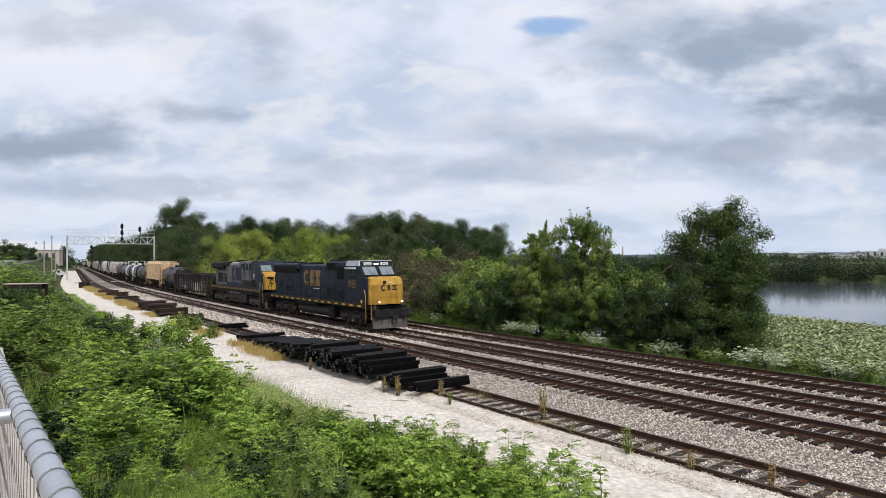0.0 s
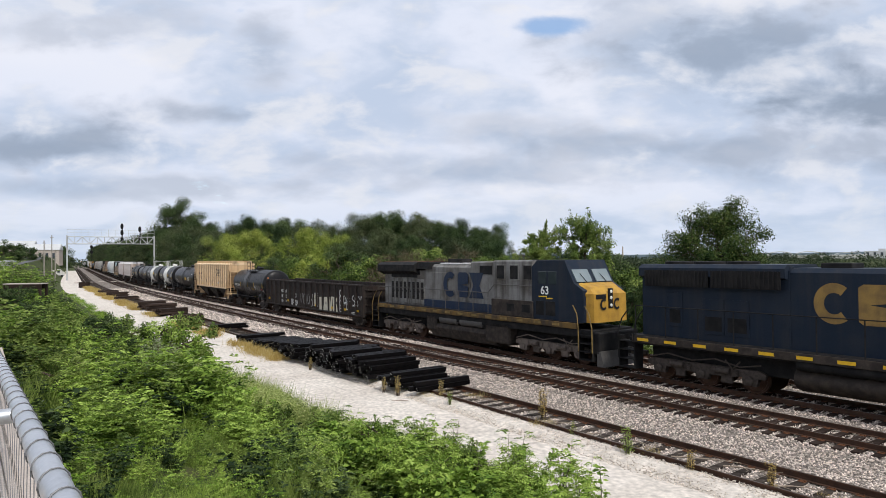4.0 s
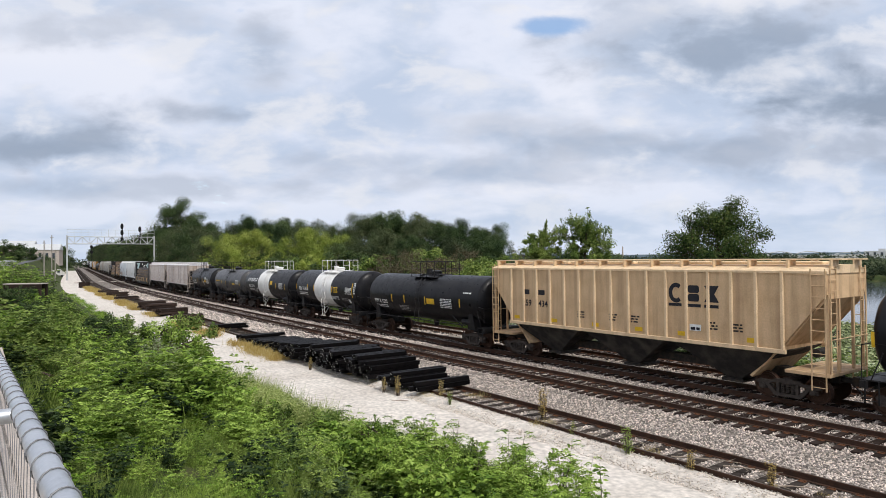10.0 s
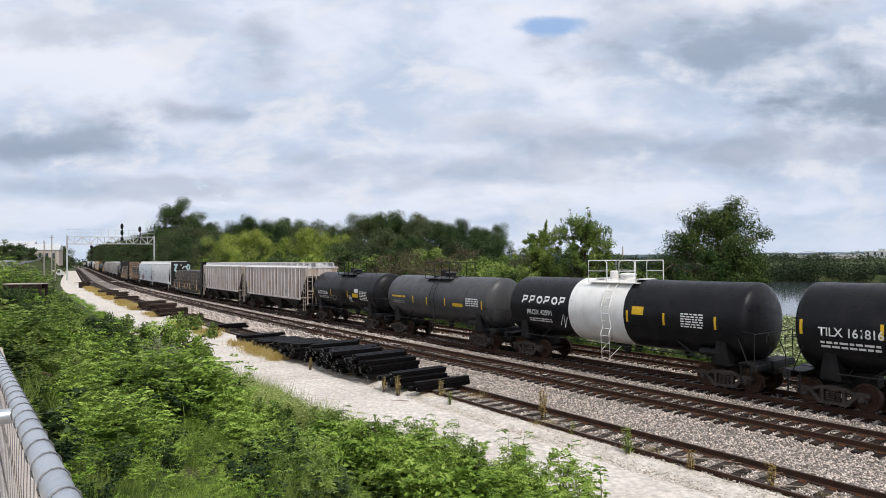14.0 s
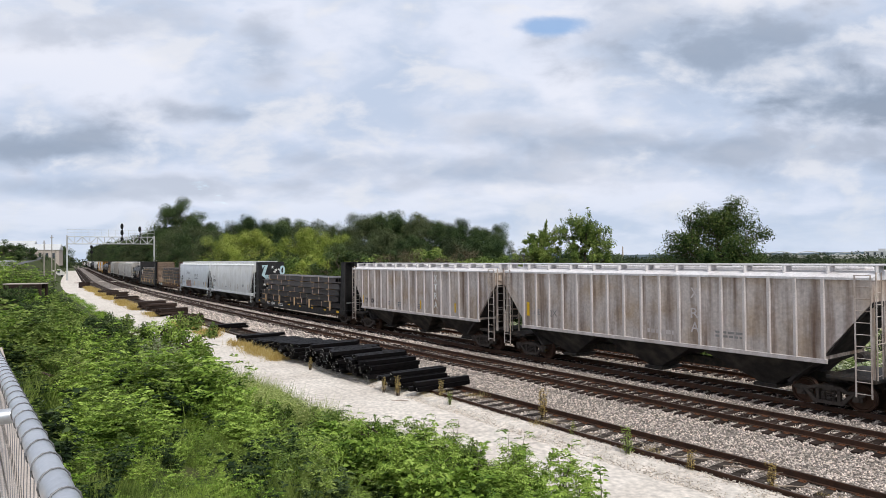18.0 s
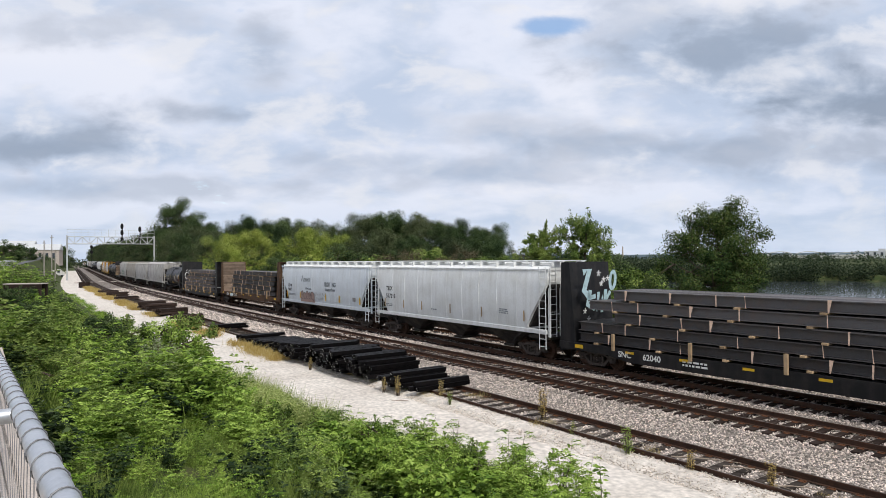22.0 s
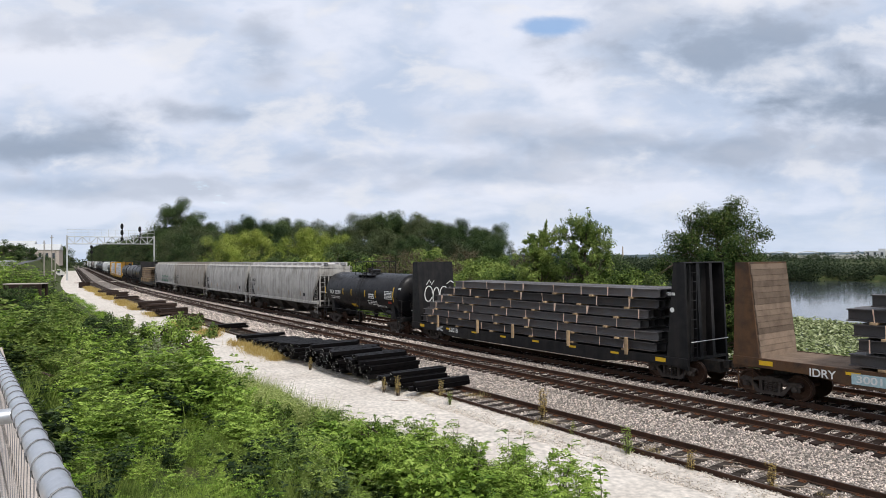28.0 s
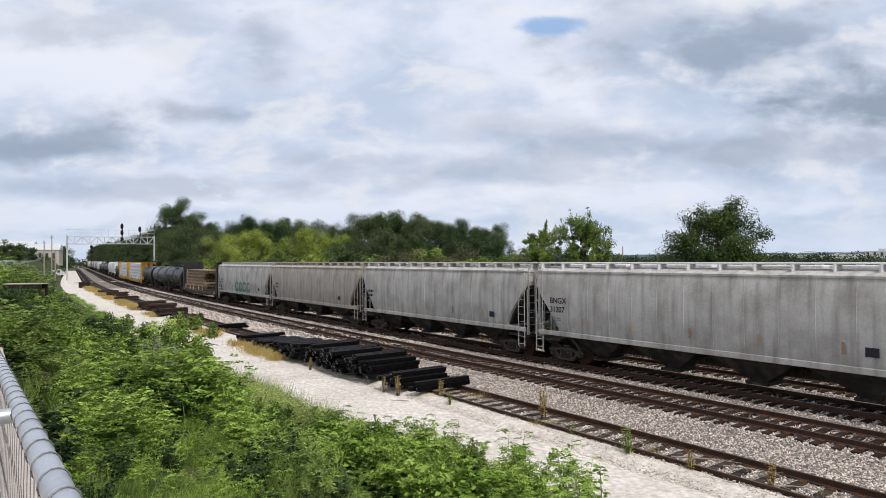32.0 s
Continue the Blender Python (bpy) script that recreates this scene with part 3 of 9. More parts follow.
def woods():
    """The wood beyond the railway: kind, place and height of each tree."""
    rows = [("tall", -91.5, 224, 26.0), ("round", -84, 225, 19.0), ("round", -70, 185, 17.5), ("round", -94, 246, 18), ("broad", -57, 150, 13), ("round", -47, 160, 16.6), ("round", -40, 165, 16.6), ("broad", -52, 165, 15.5),
            ("pale", -33.0, 105, 10.2), ("pale", -23.5, 110, 10.6), ("pale", -17.8, 105, 9.2), ("broad", -29, 140, 13.5), ("round", -13.6, 150, 17.0), ("broad", -19, 150, 15.5), ("round", -9.5, 148, 15.5), ("broad", -4.9, 145, 15.2),
            ("round", -24, 150, 13.6), ("round", 0.5, 138, 13.4), ("tall", 3.4, 132, 12.8), ("round", 9.3, 130, 12.4), ("round", 5.4, 124, 11.0), ("broad", -10, 115, 10.5), ("round", -5, 104, 9.2), ("broad", -13, 98, 8.5),
            ("broad", 1.5, 92, 8.0), ("round", 6.5, 96, 8.6), ("round", -40, 122, 10.5), ("broad", -47, 132, 11), ("round", -55, 142, 11.5), ("round", -97, 227, 18.5), ("round", -87, 206, 15.5), ("broad", -80, 200, 16), ("round", -36, 135, 12.5)]
    rnd = random.Random(5)
    s = 228.0
    while s < 1000:
        q = on_line(s, rnd.uniform(13, 17))
        rows.append((rnd.choice(("round", "broad", "tall")), q.x, q.y, rnd.uniform(13.5, 16.5) + 0.012 * (s - 228)))
        s += 9 + 0.05 * (s - 200)
    for kind, x, y, h in rows:
        plant_tree(kind, (x, y, -1.2), "tall leafy green tree in the wood beyond the railway" if kind != "pale" else "yellowish green leafy tree beyond the railway",
                   (h + 1.2) / 10, rnd.uniform(0, 6.3), group="trees of the wood")
    bushes = [("bush_grey", 0.3, 62, 5.6), ("bush_grey", -2.6, 66, 6.2), ("bush", 3.4, 58, 5.0), ("bush", 5.2, 54, 4.4), ("bush", 2.4, 53, 3.2), ("bush_dark", 4.6, 51, 3.6), ("bush_pale", 7.8, 54, 4.2), ("bush_dark", 0.8, 57, 3.2),
              ("bush_dark", 11.6, 50, 4.6), ("bush", 13.6, 47, 4.4), ("bush_dark", 12.8, 43.5, 3.0), ("bush_dark", 9.0, 46, 2.6), ("bush_dark", 17.8, 41.5, 3.4), ("bush_dark", 14.2, 39.2, 2.6), ("bush_pale", 13.5, 43.0, 2.0),
              ("bush_grey", -6, 74, 6.0), ("bush", -9.0, 78, 5.6), ("bush_dark", -12.6, 84, 6.2), ("bush_pale", -16, 88, 6.0), ("bush", -20, 92, 5.6), ("bush_dark", -25, 98, 5.6), ("bush", -31, 108, 5.4), ("bush_dark", -38, 116, 5.4), ("bush", -45, 126, 5.4),
              ("bush_dark", -54, 138, 5.4), ("bush", -63, 152, 5.4), ("bush_dark", -72, 165, 5.4), ("bush", 5.0, 66, 5.4), ("bush_grey", 8.0, 70, 6.0), ("bush_dark", 10.5, 66, 5.2), ("bush_dark", 12.5, 58, 5.2), ("bush_dark", 15.0, 56, 4.8), ("bush_grey", 3.0, 76, 6.4), ("bush", -1.5, 82, 6.4)]
    for kind, x, y, h in bushes:
        plant_tree(kind, (x, y, -1.3), "leafy lineside bush on the bank of the lake" if kind != "bush_grey" else "thin grey-brown bush beside the railway", (h + 1.0) / 4, rnd.uniform(0, 6.3), "bush", group="lineside bushes")


woods()
plant_tree("near_big", (16.3, 39.0, -1.3), "dense dark olive green tree on the lake bank", 0.99, 0.4)
plant_tree("near_big", (18.3, 40.5, -1.6), "dense dark olive green tree on the lake bank", 0.55, 2.4)
plant_tree("near_big", (13.4, 41.2, -1.3), "dense dark olive green tree on the lake bank", 0.42, 4.0)
plant_tree("near_slim2", (10.0, 45.2, -1.2), "slim upright leafy green tree beside the railway", 0.90, 1.0)
plant_tree("near_slim", (7.2, 48.0, -1.2), "slim upright leafy green tree beside the railway", 0.87, 3.0)
# ================= undergrowth =================
def frond_plant(seed, stems, height, spread, twigs, pairs, leaf, twig_len, droop=0.3):
    """Leaf arrays of a plant with upright stems and leaflets in pairs along its twigs; also the stems' lines."""
    r = np.random.RandomState(seed)
    c, d, u, s, lines = [], [], [], [], []
    for _ in range(stems):
        a = r.uniform(0, 6.283)
        lean = spread * r.uniform(0.2, 1.0)
        h = height * r.uniform(0.55, 1.05)
        tip = np.array([math.cos(a) * lean, math.sin(a) * lean, h])
        base = tip * np.array([0.12, 0.12, 0]) + np.array([r.uniform(-.1, .1), r.uniform(-.1, .1), 0])
        lines.append([tuple(base), tuple(base + (tip - base) * np.array([.35, .35, .55])), tuple(tip)])
        for k in range(twigs):
            t = 0.22 + 0.78 * (k + r.rand()) / twigs
            p = base + (tip - base) * np.array([t ** 1.5, t ** 1.5, t ** 0.9])
            b = r.uniform(0, 6.283)
            tl = twig_len * r.uniform(0.6, 1.2) * (1.15 - 0.6 * t)
            way = np.array([math.cos(b), math.sin(b), r.uniform(0.1, 0.7)])
            way /= np.linalg.norm(way)
            side = np.cross(way, [0, 0, 1.0])
            side /= max(1e-6, np.linalg.norm(side))
            for j in range(pairs):
                f = (j + 0.6) / pairs
                q = p + way * tl * f + np.array([0, 0, -droop * tl * f * f])
                for sg in (-1, 1):
                    dd = way * 0.55 + side * sg + np.array([0, 0, -0.25 + r.uniform(-.3, .3)])
                    c.append(q + dd / np.linalg.norm(dd) * leaf * 0.5), d.append(dd), u.append(np.array([way[0] * 0.5, way[1] * 0.5, 1.0]) + r.normal(size=3) * 0.5)
                    s.append(leaf * r.uniform(0.6, 1.25))
    return [np.array(x) for x in (c, d, u, s)] + [lines]


def tuft(seed, blades, height, spread):
    """Leaf arrays of a tuft of grass."""
    r = np.random.RandomState(seed)
    a = r.uniform(0, 6.283, blades)
    lean = r.uniform(0.1, 0.8, blades)
    h = height * r.uniform(0.5, 1.1, blades)
    d = np.stack([np.cos(a) * lean, np.sin(a) * lean, np.ones(blades)], 1)
    base = np.stack([r.normal(size=blades) * spread, r.normal(size=blades) * spread, np.zeros(blades)], 1)
    c = base + d / np.linalg.norm(d, axis=1, keepdims=True) * h[:, None] * 0.5
    u = np.stack([np.cos(a + 1.5), np.sin(a + 1.5), np.zeros(blades)], 1)
    return [c, d, u, h, []]


def tallest(s, n):
    """How high plants grow on the bank: trimmed low beside the road, tall at the top."""
    reach = 12.5 - 1.9 * smooth(13, 17, s) - 1.0 * smooth(23, 28, s)
    return 5.23 - 5.53 * (n + D2) / reach if -24.2 < n < -15.4 and s > 6 and not (s > 46 and n < -20.8) else 9.0


def scatter(name, kinds, places, width, material, label, category):
    """Many plants in one mesh: places are (x, y, z, turn, scale)."""
    C, D, U, S = [], [], [], []
    for k, (x, y, z, turn, sc) in enumerate(places):
        c, d, u, s, _ = kinds[k % len(kinds)]
        sc = min(sc, max(0.3, (tallest(x * UX + y * UY, x * VX + y * VY - D2) - z) / c[:, 2].max()))
        ca, sa = math.cos(turn), math.sin(turn)
        R = np.array([[ca, sa, 0], [-sa, ca, 0], [0, 0, 1]])
        C.append(c @ R * sc + np.array([x, y, z]))
        D.append(d @ R), U.append(u @ R), S.append(s * sc)
    me = leaf_mesh(name, np.concatenate(C), np.concatenate(D), np.concatenate(U), np.concatenate(S), width, material)
    return solid(name, me, material, label, category, "stuff")


def spots(rnd, count, s0, s1, n0, n1, sc=(0.7, 1.2), keep=None, sink=0.05):
    out = []
    while len(out) < count:
        s, n = rnd.uniform(s0, s1), rnd.uniform(n0, n1)
        if keep and not keep(s, n):
            continue
        p = on_line(s, n)
        out.append((p.x, p.y, ground_z(s, n) - sink, rnd.uniform(0, 6.283), rnd.uniform(*sc)))
    return out


LEAFY = [frond_plant(30 + k, 8, 1.5, 0.75, 9, 4, 0.10, 0.40) for k in range(4)]
FERNY = [frond_plant(40 + k, 6, 1.6, 0.8, 8, 9, 0.08, 0.6, 0.45) for k in range(3)]
BROAD = [frond_plant(50 + k, 10, 1.3, 0.7, 11, 3, 0.115, 0.26) for k in range(3)]
FINE = [frond_plant(120 + k, 12, 0.8, 0.6, 9, 4, 0.055, 0.2) for k in range(3)]
AILANTHUS = [frond_plant(80 + k, 5, 1.9, 0.6, 9, 10, 0.105, 0.8, 0.55) for k in range(4)]
COARSE = [frond_plant(55 + k, 8, 1.4, 0.75, 8, 3, 0.17, 0.34) for k in range(3)]
WISPY = [frond_plant(60 + k, 14, 1.35, 0.4, 10, 2, 0.07, 0.14, 0.0) for k in range(3)]
GRASSY = [tuft(70 + k, 150, 0.95, 0.25) for k in range(3)]
LOW = [tuft(75 + k, 70, 0.6, 0.3) for k in range(3)]
rnd = random.Random(77)


def patchy(f, off, lo):
    return lambda s, n: noise.noise(Vector((s * f + off, n * f, off))) > lo


def mound(s, n):
    """How tall the growth stands: hummocks, lower towards the road."""
    k = 0.85 + 1.35 * noise.noise(Vector((s * 0.42, n * 0.5, 7.7)))
    return max(0.4, k) * (1 - 0.5 * smooth(-20.2, -16.6, n))


def growth(count, s0, s1, n0, n1, lo, hi, keep=None):
    out = []
    while len(out) < count:
        s, n = rnd.uniform(s0, s1), rnd.uniform(n0, n1)
        if keep and not keep(s, n):
            continue
        p = on_line(s, n)
        out.append((p.x, p.y, ground_z(s, n) - 0.05, rnd.uniform(0, 6.283), rnd.uniform(lo, hi) * mound(s, n)))
    return out


def not_wispy(f):
    """Keeps tall leafy plants out of the patch of wispy weeds by the road."""
    return lambda s, n: not (17.2 < s < 27.5 and n > -18.4) and (f is None or f(s, n))


BIGLEAF = [frond_plant(130 + k, 9, 1.25, 0.65, 9, 3, 0.15, 0.26) for k in range(3)]
scatter("dark_undergrowth", BROAD, growth(250, 9, 45, -23.8, -16.3, 0.45, 0.9, not_wispy(None)), 0.6, M_LEAF_DARK, "dark broad-leaved undergrowth on the bank", "undergrowth")
scatter("leafy_undergrowth", LEAFY, growth(150, 11, 36, -23.0, -16.7, 0.75, 1.1, not_wispy(patchy(0.3, 4, 0.08))), 0.5, M_LEAF_FRESH, "fresh green leafy undergrowth covering the bank", "undergrowth")
scatter("long_fronds", AILANTHUS, growth(110, 19, 48, -23.6, -17.4, 0.65, 1.15, not_wispy(patchy(0.28, 9, 0.05))), 0.36, M_LEAF_MID, "long arching compound leaves of saplings on the bank", "saplings")
scatter("bright_fronds", AILANTHUS, growth(56, 24, 52, -24.0, -17.4, 0.75, 1.2, not_wispy(patchy(0.28, 29, 0.1))), 0.36, M_LEAF_FRESH, "bright arching compound leaves of saplings on the bank", "saplings")
scatter("ferny_undergrowth", FERNY, growth(80, 10, 24, -23.2, -16.3, 0.6, 1.0, patchy(0.35, 19, 0.08)), 0.34, M_LEAF_MID, "feathery compound-leaved undergrowth on the bank", "undergrowth")
scatter("wispy_weeds", WISPY, spots(rnd, 190, 17.2, 27.5, -18.6, -15.5, (0.9, 1.35)), 0.26, M_LEAF_WISP, "grey-green wispy weeds at the edge of the road", "weeds")
scatter("wispy_grass", GRASSY, spots(rnd, 150, 17, 28, -18.2, -15.8, (1.0, 1.4)), 0.012, M_LEAF_WISP, "yellow-green feathery grass at the edge of the road", "grass")
scatter("tall_grass", GRASSY, growth(330, 9.5, 22, -23.7, -16.5, 0.55, 0.95), 0.020, M_LEAF_MID, "tall green grass among the undergrowth", "grass")
scatter("bright_grass", GRASSY, growth(90, 10, 20.5, -22.0, -17.2, 0.6, 1.05, patchy(0.6, 6, 0.08)), 0.024, M_LEAF_FRESH, "bright yellow-green long-bladed grass on the bank", "grass")
scatter("fine_undergrowth", FINE, growth(220, 9.5, 23, -23.7, -16.4, 0.6, 1.1), 0.5, M_GRASS, "fine-leaved yellowish undergrowth on the bank", "undergrowth")
scatter("foreground_leaves", BIGLEAF, spots(rnd, 70, 9.6, 15.2, -17.8, -15.9, (0.75, 1.15), patchy(0.6, 60, -0.1)), 0.62, M_LEAF_FRESH, "bright broad-leaved plants at the foot of the bank", "undergrowth")
scatter("roadside_leaves", LEAFY, spots(rnd, 26, 8.9, 13.6, -15.9, -15.2, (0.65, 0.95)), 0.55, M_LEAF_FRESH, "fresh leafy plants at the edge of the road", "plants")
scatter("foreground_fronds", FERNY, spots(rnd, 50, 8.4, 17, -17.2, -15.5, (0.65, 0.95)), 0.34, M_LEAF_FRESH, "bright feathery plants at the foot of the bank", "undergrowth")
scatter("far_undergrowth", COARSE, spots(rnd, 420, 34, 130, -40, -18.2, (0.5, 1.0)), 0.6, M_LEAF_MID, "green undergrowth along the service road", "undergrowth")
scatter("far_bright_undergrowth", COARSE, spots(rnd, 360, 34, 120, -36, -17.6, (0.45, 0.95)), 0.6, M_LEAF_FRESH, "bright green undergrowth along the service road", "undergrowth")
scatter("bank_weeds", LOW, spots(rnd, 420, -5, 70, 5.6, 13, (0.5, 1.1), lambda s, n: is_lake(s, n) < 0.5), 0.05, M_LEAF_MID, "rough green weeds between the track and the lake", "weeds")
scatter("bank_plants", BROAD, spots(rnd, 210, -2, 60, 6.2, 14, (0.5, 1.0), lambda s, n: is_lake(s, n) < 0.6), 0.6, M_LEAF_MID, "low leafy plants between the track and the lake", "plants")
scatter("wood_floor_plants", COARSE, spots(rnd, 260, 60, 200, 6.5, 24, (1.0, 2.0), lambda s, n: is_lake(s, n) < 0.3), 0.6, M_LEAF_DARK, "dark leafy plants under the wood", "undergrowth")
edge = patchy(0.22, 31, -0.05)
scatter("dry_weeds", LOW, spots(rnd, 520, 33, 150, -11.6, -10.5, (0.45, 1.1), edge, 0.0), 0.045, M_STRAW, "golden dry weeds between the road and the siding", "weeds")
scatter("siding_weeds", LOW, spots(rnd, 46, 4, 40, -10.4, -8.6, (0.25, 0.6), patchy(0.5, 3, 0.15), -0.08), 0.02, M_STRAW, "straw-coloured weeds growing in the siding", "weeds")
scatter("road_edge_grass", LOW, spots(rnd, 140, 8, 120, -15.6, -14.9, (0.4, 0.9), None, 0.0), 0.05, M_GRASS, "short grass along the road edge", "grass")


def shrub(kind, s, n, sc, mat, label, width=0.55, turn=0.0, name="shrub", group="shrubs on the bank", lift=0.0):
    c, d, u, size, lines = kind
    p = on_line(s, n)
    if s > 15 and (kind is not MUG):
        sc = min(sc, max(0.3, (tallest(s, n) - ground_z(s, n)) / c[:, 2].max()))
    e = empty(name, label, "shrub", group, at=Matrix.Translation((p.x, p.y, ground_z(s, n) - 0.03 + lift)) @ Matrix.Rotation(turn, 4, "Z") @ Matrix.Scale(sc, 4))
    mb = MB()
    for pts in lines:
        mb.tube(pts, 0.012, 5, r1=0.004)
    part("stem", mb, M_BARK, e)
    part("foliage", leaf_mesh("foliage", c, d, u, size, width, mat), mat, e)
    return e


SPRIG = frond_plant(91, 2, 1.6, 0.25, 9, 3, 0.13, 0.16, 0.1)
ARCH = frond_plant(92, 3, 1.2, 1.1, 10, 2, 0.13, 0.14, 0.2)
BIG = frond_plant(93, 24, 2.4, 1.3, 15, 6, 0.095, 0.5)
MUG = frond_plant(94, 26, 1.6, 0.6, 16, 4, 0.06, 0.16, 0.0)
for args in ((SPRIG, 12.6, -14.9, 1.05, M_LEAF_FRESH, "slender leafy sprig standing above the bank"), (SPRIG, 10.9, -15.6, 1.35, M_LEAF_FRESH, "slender leafy sprig standing above the bank"), (ARCH, 9.7, -14.3, 1.15, M_LEAF_FRESH, "arching leafy shoots over the road edge"),
             (ARCH, 9.1, -13.7, 1.15, M_LEAF_FRESH, "arching leafy shoots over the road edge"), (SPRIG, 12.6, -15.8, 1.2, M_LEAF_MID, "slender leafy sprig standing above the bank"),
             (BIG, 32.6, -18.3, 0.9, M_LEAF_MID, "large leafy green shrub on the bank"), (BIG, 35.5, -19.2, 0.85, M_LEAF_FRESH, "large leafy green shrub on the bank"), (BIG, 29, -20.6, 0.85, M_LEAF_DARK, "large leafy green shrub on the bank"),
             (BIG, 49, -21.4, 1.1, M_LEAF_FRESH, "tall leafy green shrub on the bank"), (BIG, 50.5, -22.6, 1.15, M_LEAF_MID, "tall leafy green shrub on the bank"), (BIG, 48, -21.4, 0.95, M_LEAF_FRESH, "tall leafy green shrub on the bank"), (BIG, 45, -22.0, 1.05, M_LEAF_MID, "tall leafy green shrub on the bank"), (BIG, 42, -20.5, 0.95, M_LEAF_DARK, "tall leafy green shrub on the bank"), (BIG, 40, -22.4, 1.0, M_LEAF_FRESH, "tall leafy green shrub on the bank"), (BIG, 37, -21.0, 0.9, M_LEAF_MID, "tall leafy green shrub on the bank"), (BIG, 35, -23.0, 0.9, M_LEAF_DARK, "tall leafy green shrub on the bank"), (BIG, 52, -21.0, 0.95, M_LEAF_MID, "tall leafy green shrub on the bank"), (BIG, 40, -19.4, 0.75, M_LEAF_MID, "tall leafy green shrub on the bank"), (BIG, 28, -19.2, 0.7, M_LEAF_DARK, "tall leafy green shrub on the bank"), (BIG, 31, -18.8, 0.95, M_LEAF_FRESH, "tall leafy green shrub on the bank"), (BIG, 26, -22.8, 0.8, M_LEAF_DARK, "tall leafy green shrub on the bank"), (BIG, 22.5, -22.6, 0.7, M_LEAF_MID, "tall leafy green shrub on the bank"),
             (BIG, 24, -21.2, 0.7, M_LEAF_FRESH, "large leafy green shrub on the bank"), (BIG, 38, -20.2, 0.75, M_LEAF_FRESH, "large leafy green shrub on the bank"), (BIG, 46, -20.8, 0.8, M_LEAF_MID, "large leafy green shrub on the bank"),
             (BIG, 54, -20.8, 0.8, M_LEAF_FRESH, "large leafy green shrub on the bank"), (BIG, 66, -20.8, 0.9, M_LEAF_MID, "large leafy green shrub on the bank"), (BIG, 80, -22, 1.0, M_LEAF_FRESH, "large leafy green shrub on the bank"), (BIG, 72, -23, 1.2, M_LEAF_MID, "large leafy green shrub on the bank"),
             (BIG, 62, -22.1, 1.54, M_LEAF_MID, "tall leafy green shrub beside the service road"), (BIG, 66, -21.6, 1.54, M_LEAF_FRESH, "tall leafy green shrub beside the service road"), (BIG, 72, -21.6, 1.49, M_LEAF_MID, "tall leafy green shrub beside the service road"), (BIG, 57, -21.6, 1.54, M_LEAF_MID, "tall leafy green shrub beside the service road"), (BIG, 70, -21.9, 1.66, M_LEAF_DARK, "tall leafy green shrub beside the service road"), (BIG, 78, -21.6, 1.54, M_LEAF_FRESH, "tall leafy green shrub beside the service road"),
             (BIG, 56, -22.2, 1.66, M_LEAF_FRESH, "tall leafy green shrub beside the service road"), (BIG, 60, -23.2, 1.72, M_LEAF_MID, "tall leafy green shrub beside the service road"), (BIG, 58, -24.5, 1.78, M_LEAF_FRESH, "tall leafy green shrub beside the service road"), (BIG, 64, -22.5, 1.66, M_LEAF_MID, "tall leafy green shrub beside the service road"), (BIG, 66, -24.5, 1.84, M_LEAF_FRESH, "tall leafy green shrub beside the service road"), (BIG, 70, -21.7, 1.60, M_LEAF_FRESH, "tall leafy green shrub beside the service road"), (BIG, 75, -22.7, 1.84, M_LEAF_MID, "tall leafy green shrub beside the service road"), (BIG, 80, -24.0, 1.97, M_LEAF_MID, "tall leafy green shrub beside the service road"), (BIG, 86, -22.2, 1.72, M_LEAF_FRESH, "tall leafy green shrub beside the service road"), (BIG, 50, -23.2, 1.48, M_LEAF_MID, "tall leafy green shrub beside the service road"), (BIG, 47, -24.6, 1.35, M_LEAF_FRESH, "tall leafy green shrub beside the service road"), (BIG, 92, -22.1, 1.60, M_LEAF_MID, "tall leafy green shrub beside the service road"), (BIG, 62, -27.0, 1.97, M_LEAF_MID, "tall leafy green shrub beside the service road"), (BIG, 74, -27.0, 2.09, M_LEAF_FRESH, "tall leafy green shrub beside the service road"), (BIG, 100, -21.9, 1.60, M_LEAF_FRESH, "tall leafy green shrub beside the service road")):
    shrub(*args, turn=args[1] * 1.7)
SAPLING = [frond_plant(110 + k, 7, 2.1, 0.7, 12, 9, 0.12, 0.7, 0.5) for k in range(3)]
for k, (s, n, sc, mt) in enumerate(((29.5, -17.3, 0.85, M_LEAF_MID), (31.5, -17.2, 0.85, M_LEAF_FRESH), (28.9, -17.6, 0.8, M_LEAF_MID), (26.0, -19.2, 0.7, M_LEAF_FRESH), (32.5, -17.9, 0.85, M_LEAF_MID), (37.5, -19.4, 0.75, M_LEAF_MID), (24.5, -19.8, 0.75, M_LEAF_MID), (22.0, -21.3, 0.75, M_LEAF_DARK),
                                   (27.5, -20.4, 0.85, M_LEAF_FRESH), (41.5, -19.9, 0.8, M_LEAF_FRESH), (35.5, -19.6, 0.9, M_LEAF_MID), (20.6, -18.2, 0.6, M_LEAF_FRESH), (17.8, -19.6, 0.55, M_LEAF_FRESH), (14.2, -16.0, 0.7, M_LEAF_MID), (12.0, -15.5, 0.8, M_LEAF_FRESH), (10.9, -14.6, 0.78, M_LEAF_FRESH), (13.6, -15.3, 0.75, M_LEAF_FRESH), (9.9, -14.8, 0.7, M_LEAF_FRESH), (9.9, -13.9, 0.72, M_LEAF_FRESH), (9.2, -14.2, 0.62, M_LEAF_FRESH), (15.8, -16.6, 0.7, M_LEAF_MID), (16.6, -21.8, 0.55, M_LEAF_MID))):
    shrub(SAPLING[k % 3], s, n, sc, mt, "sapling with long feathery leaves on the bank", 0.36, s * 2.3, "sapling", "saplings on the bank")
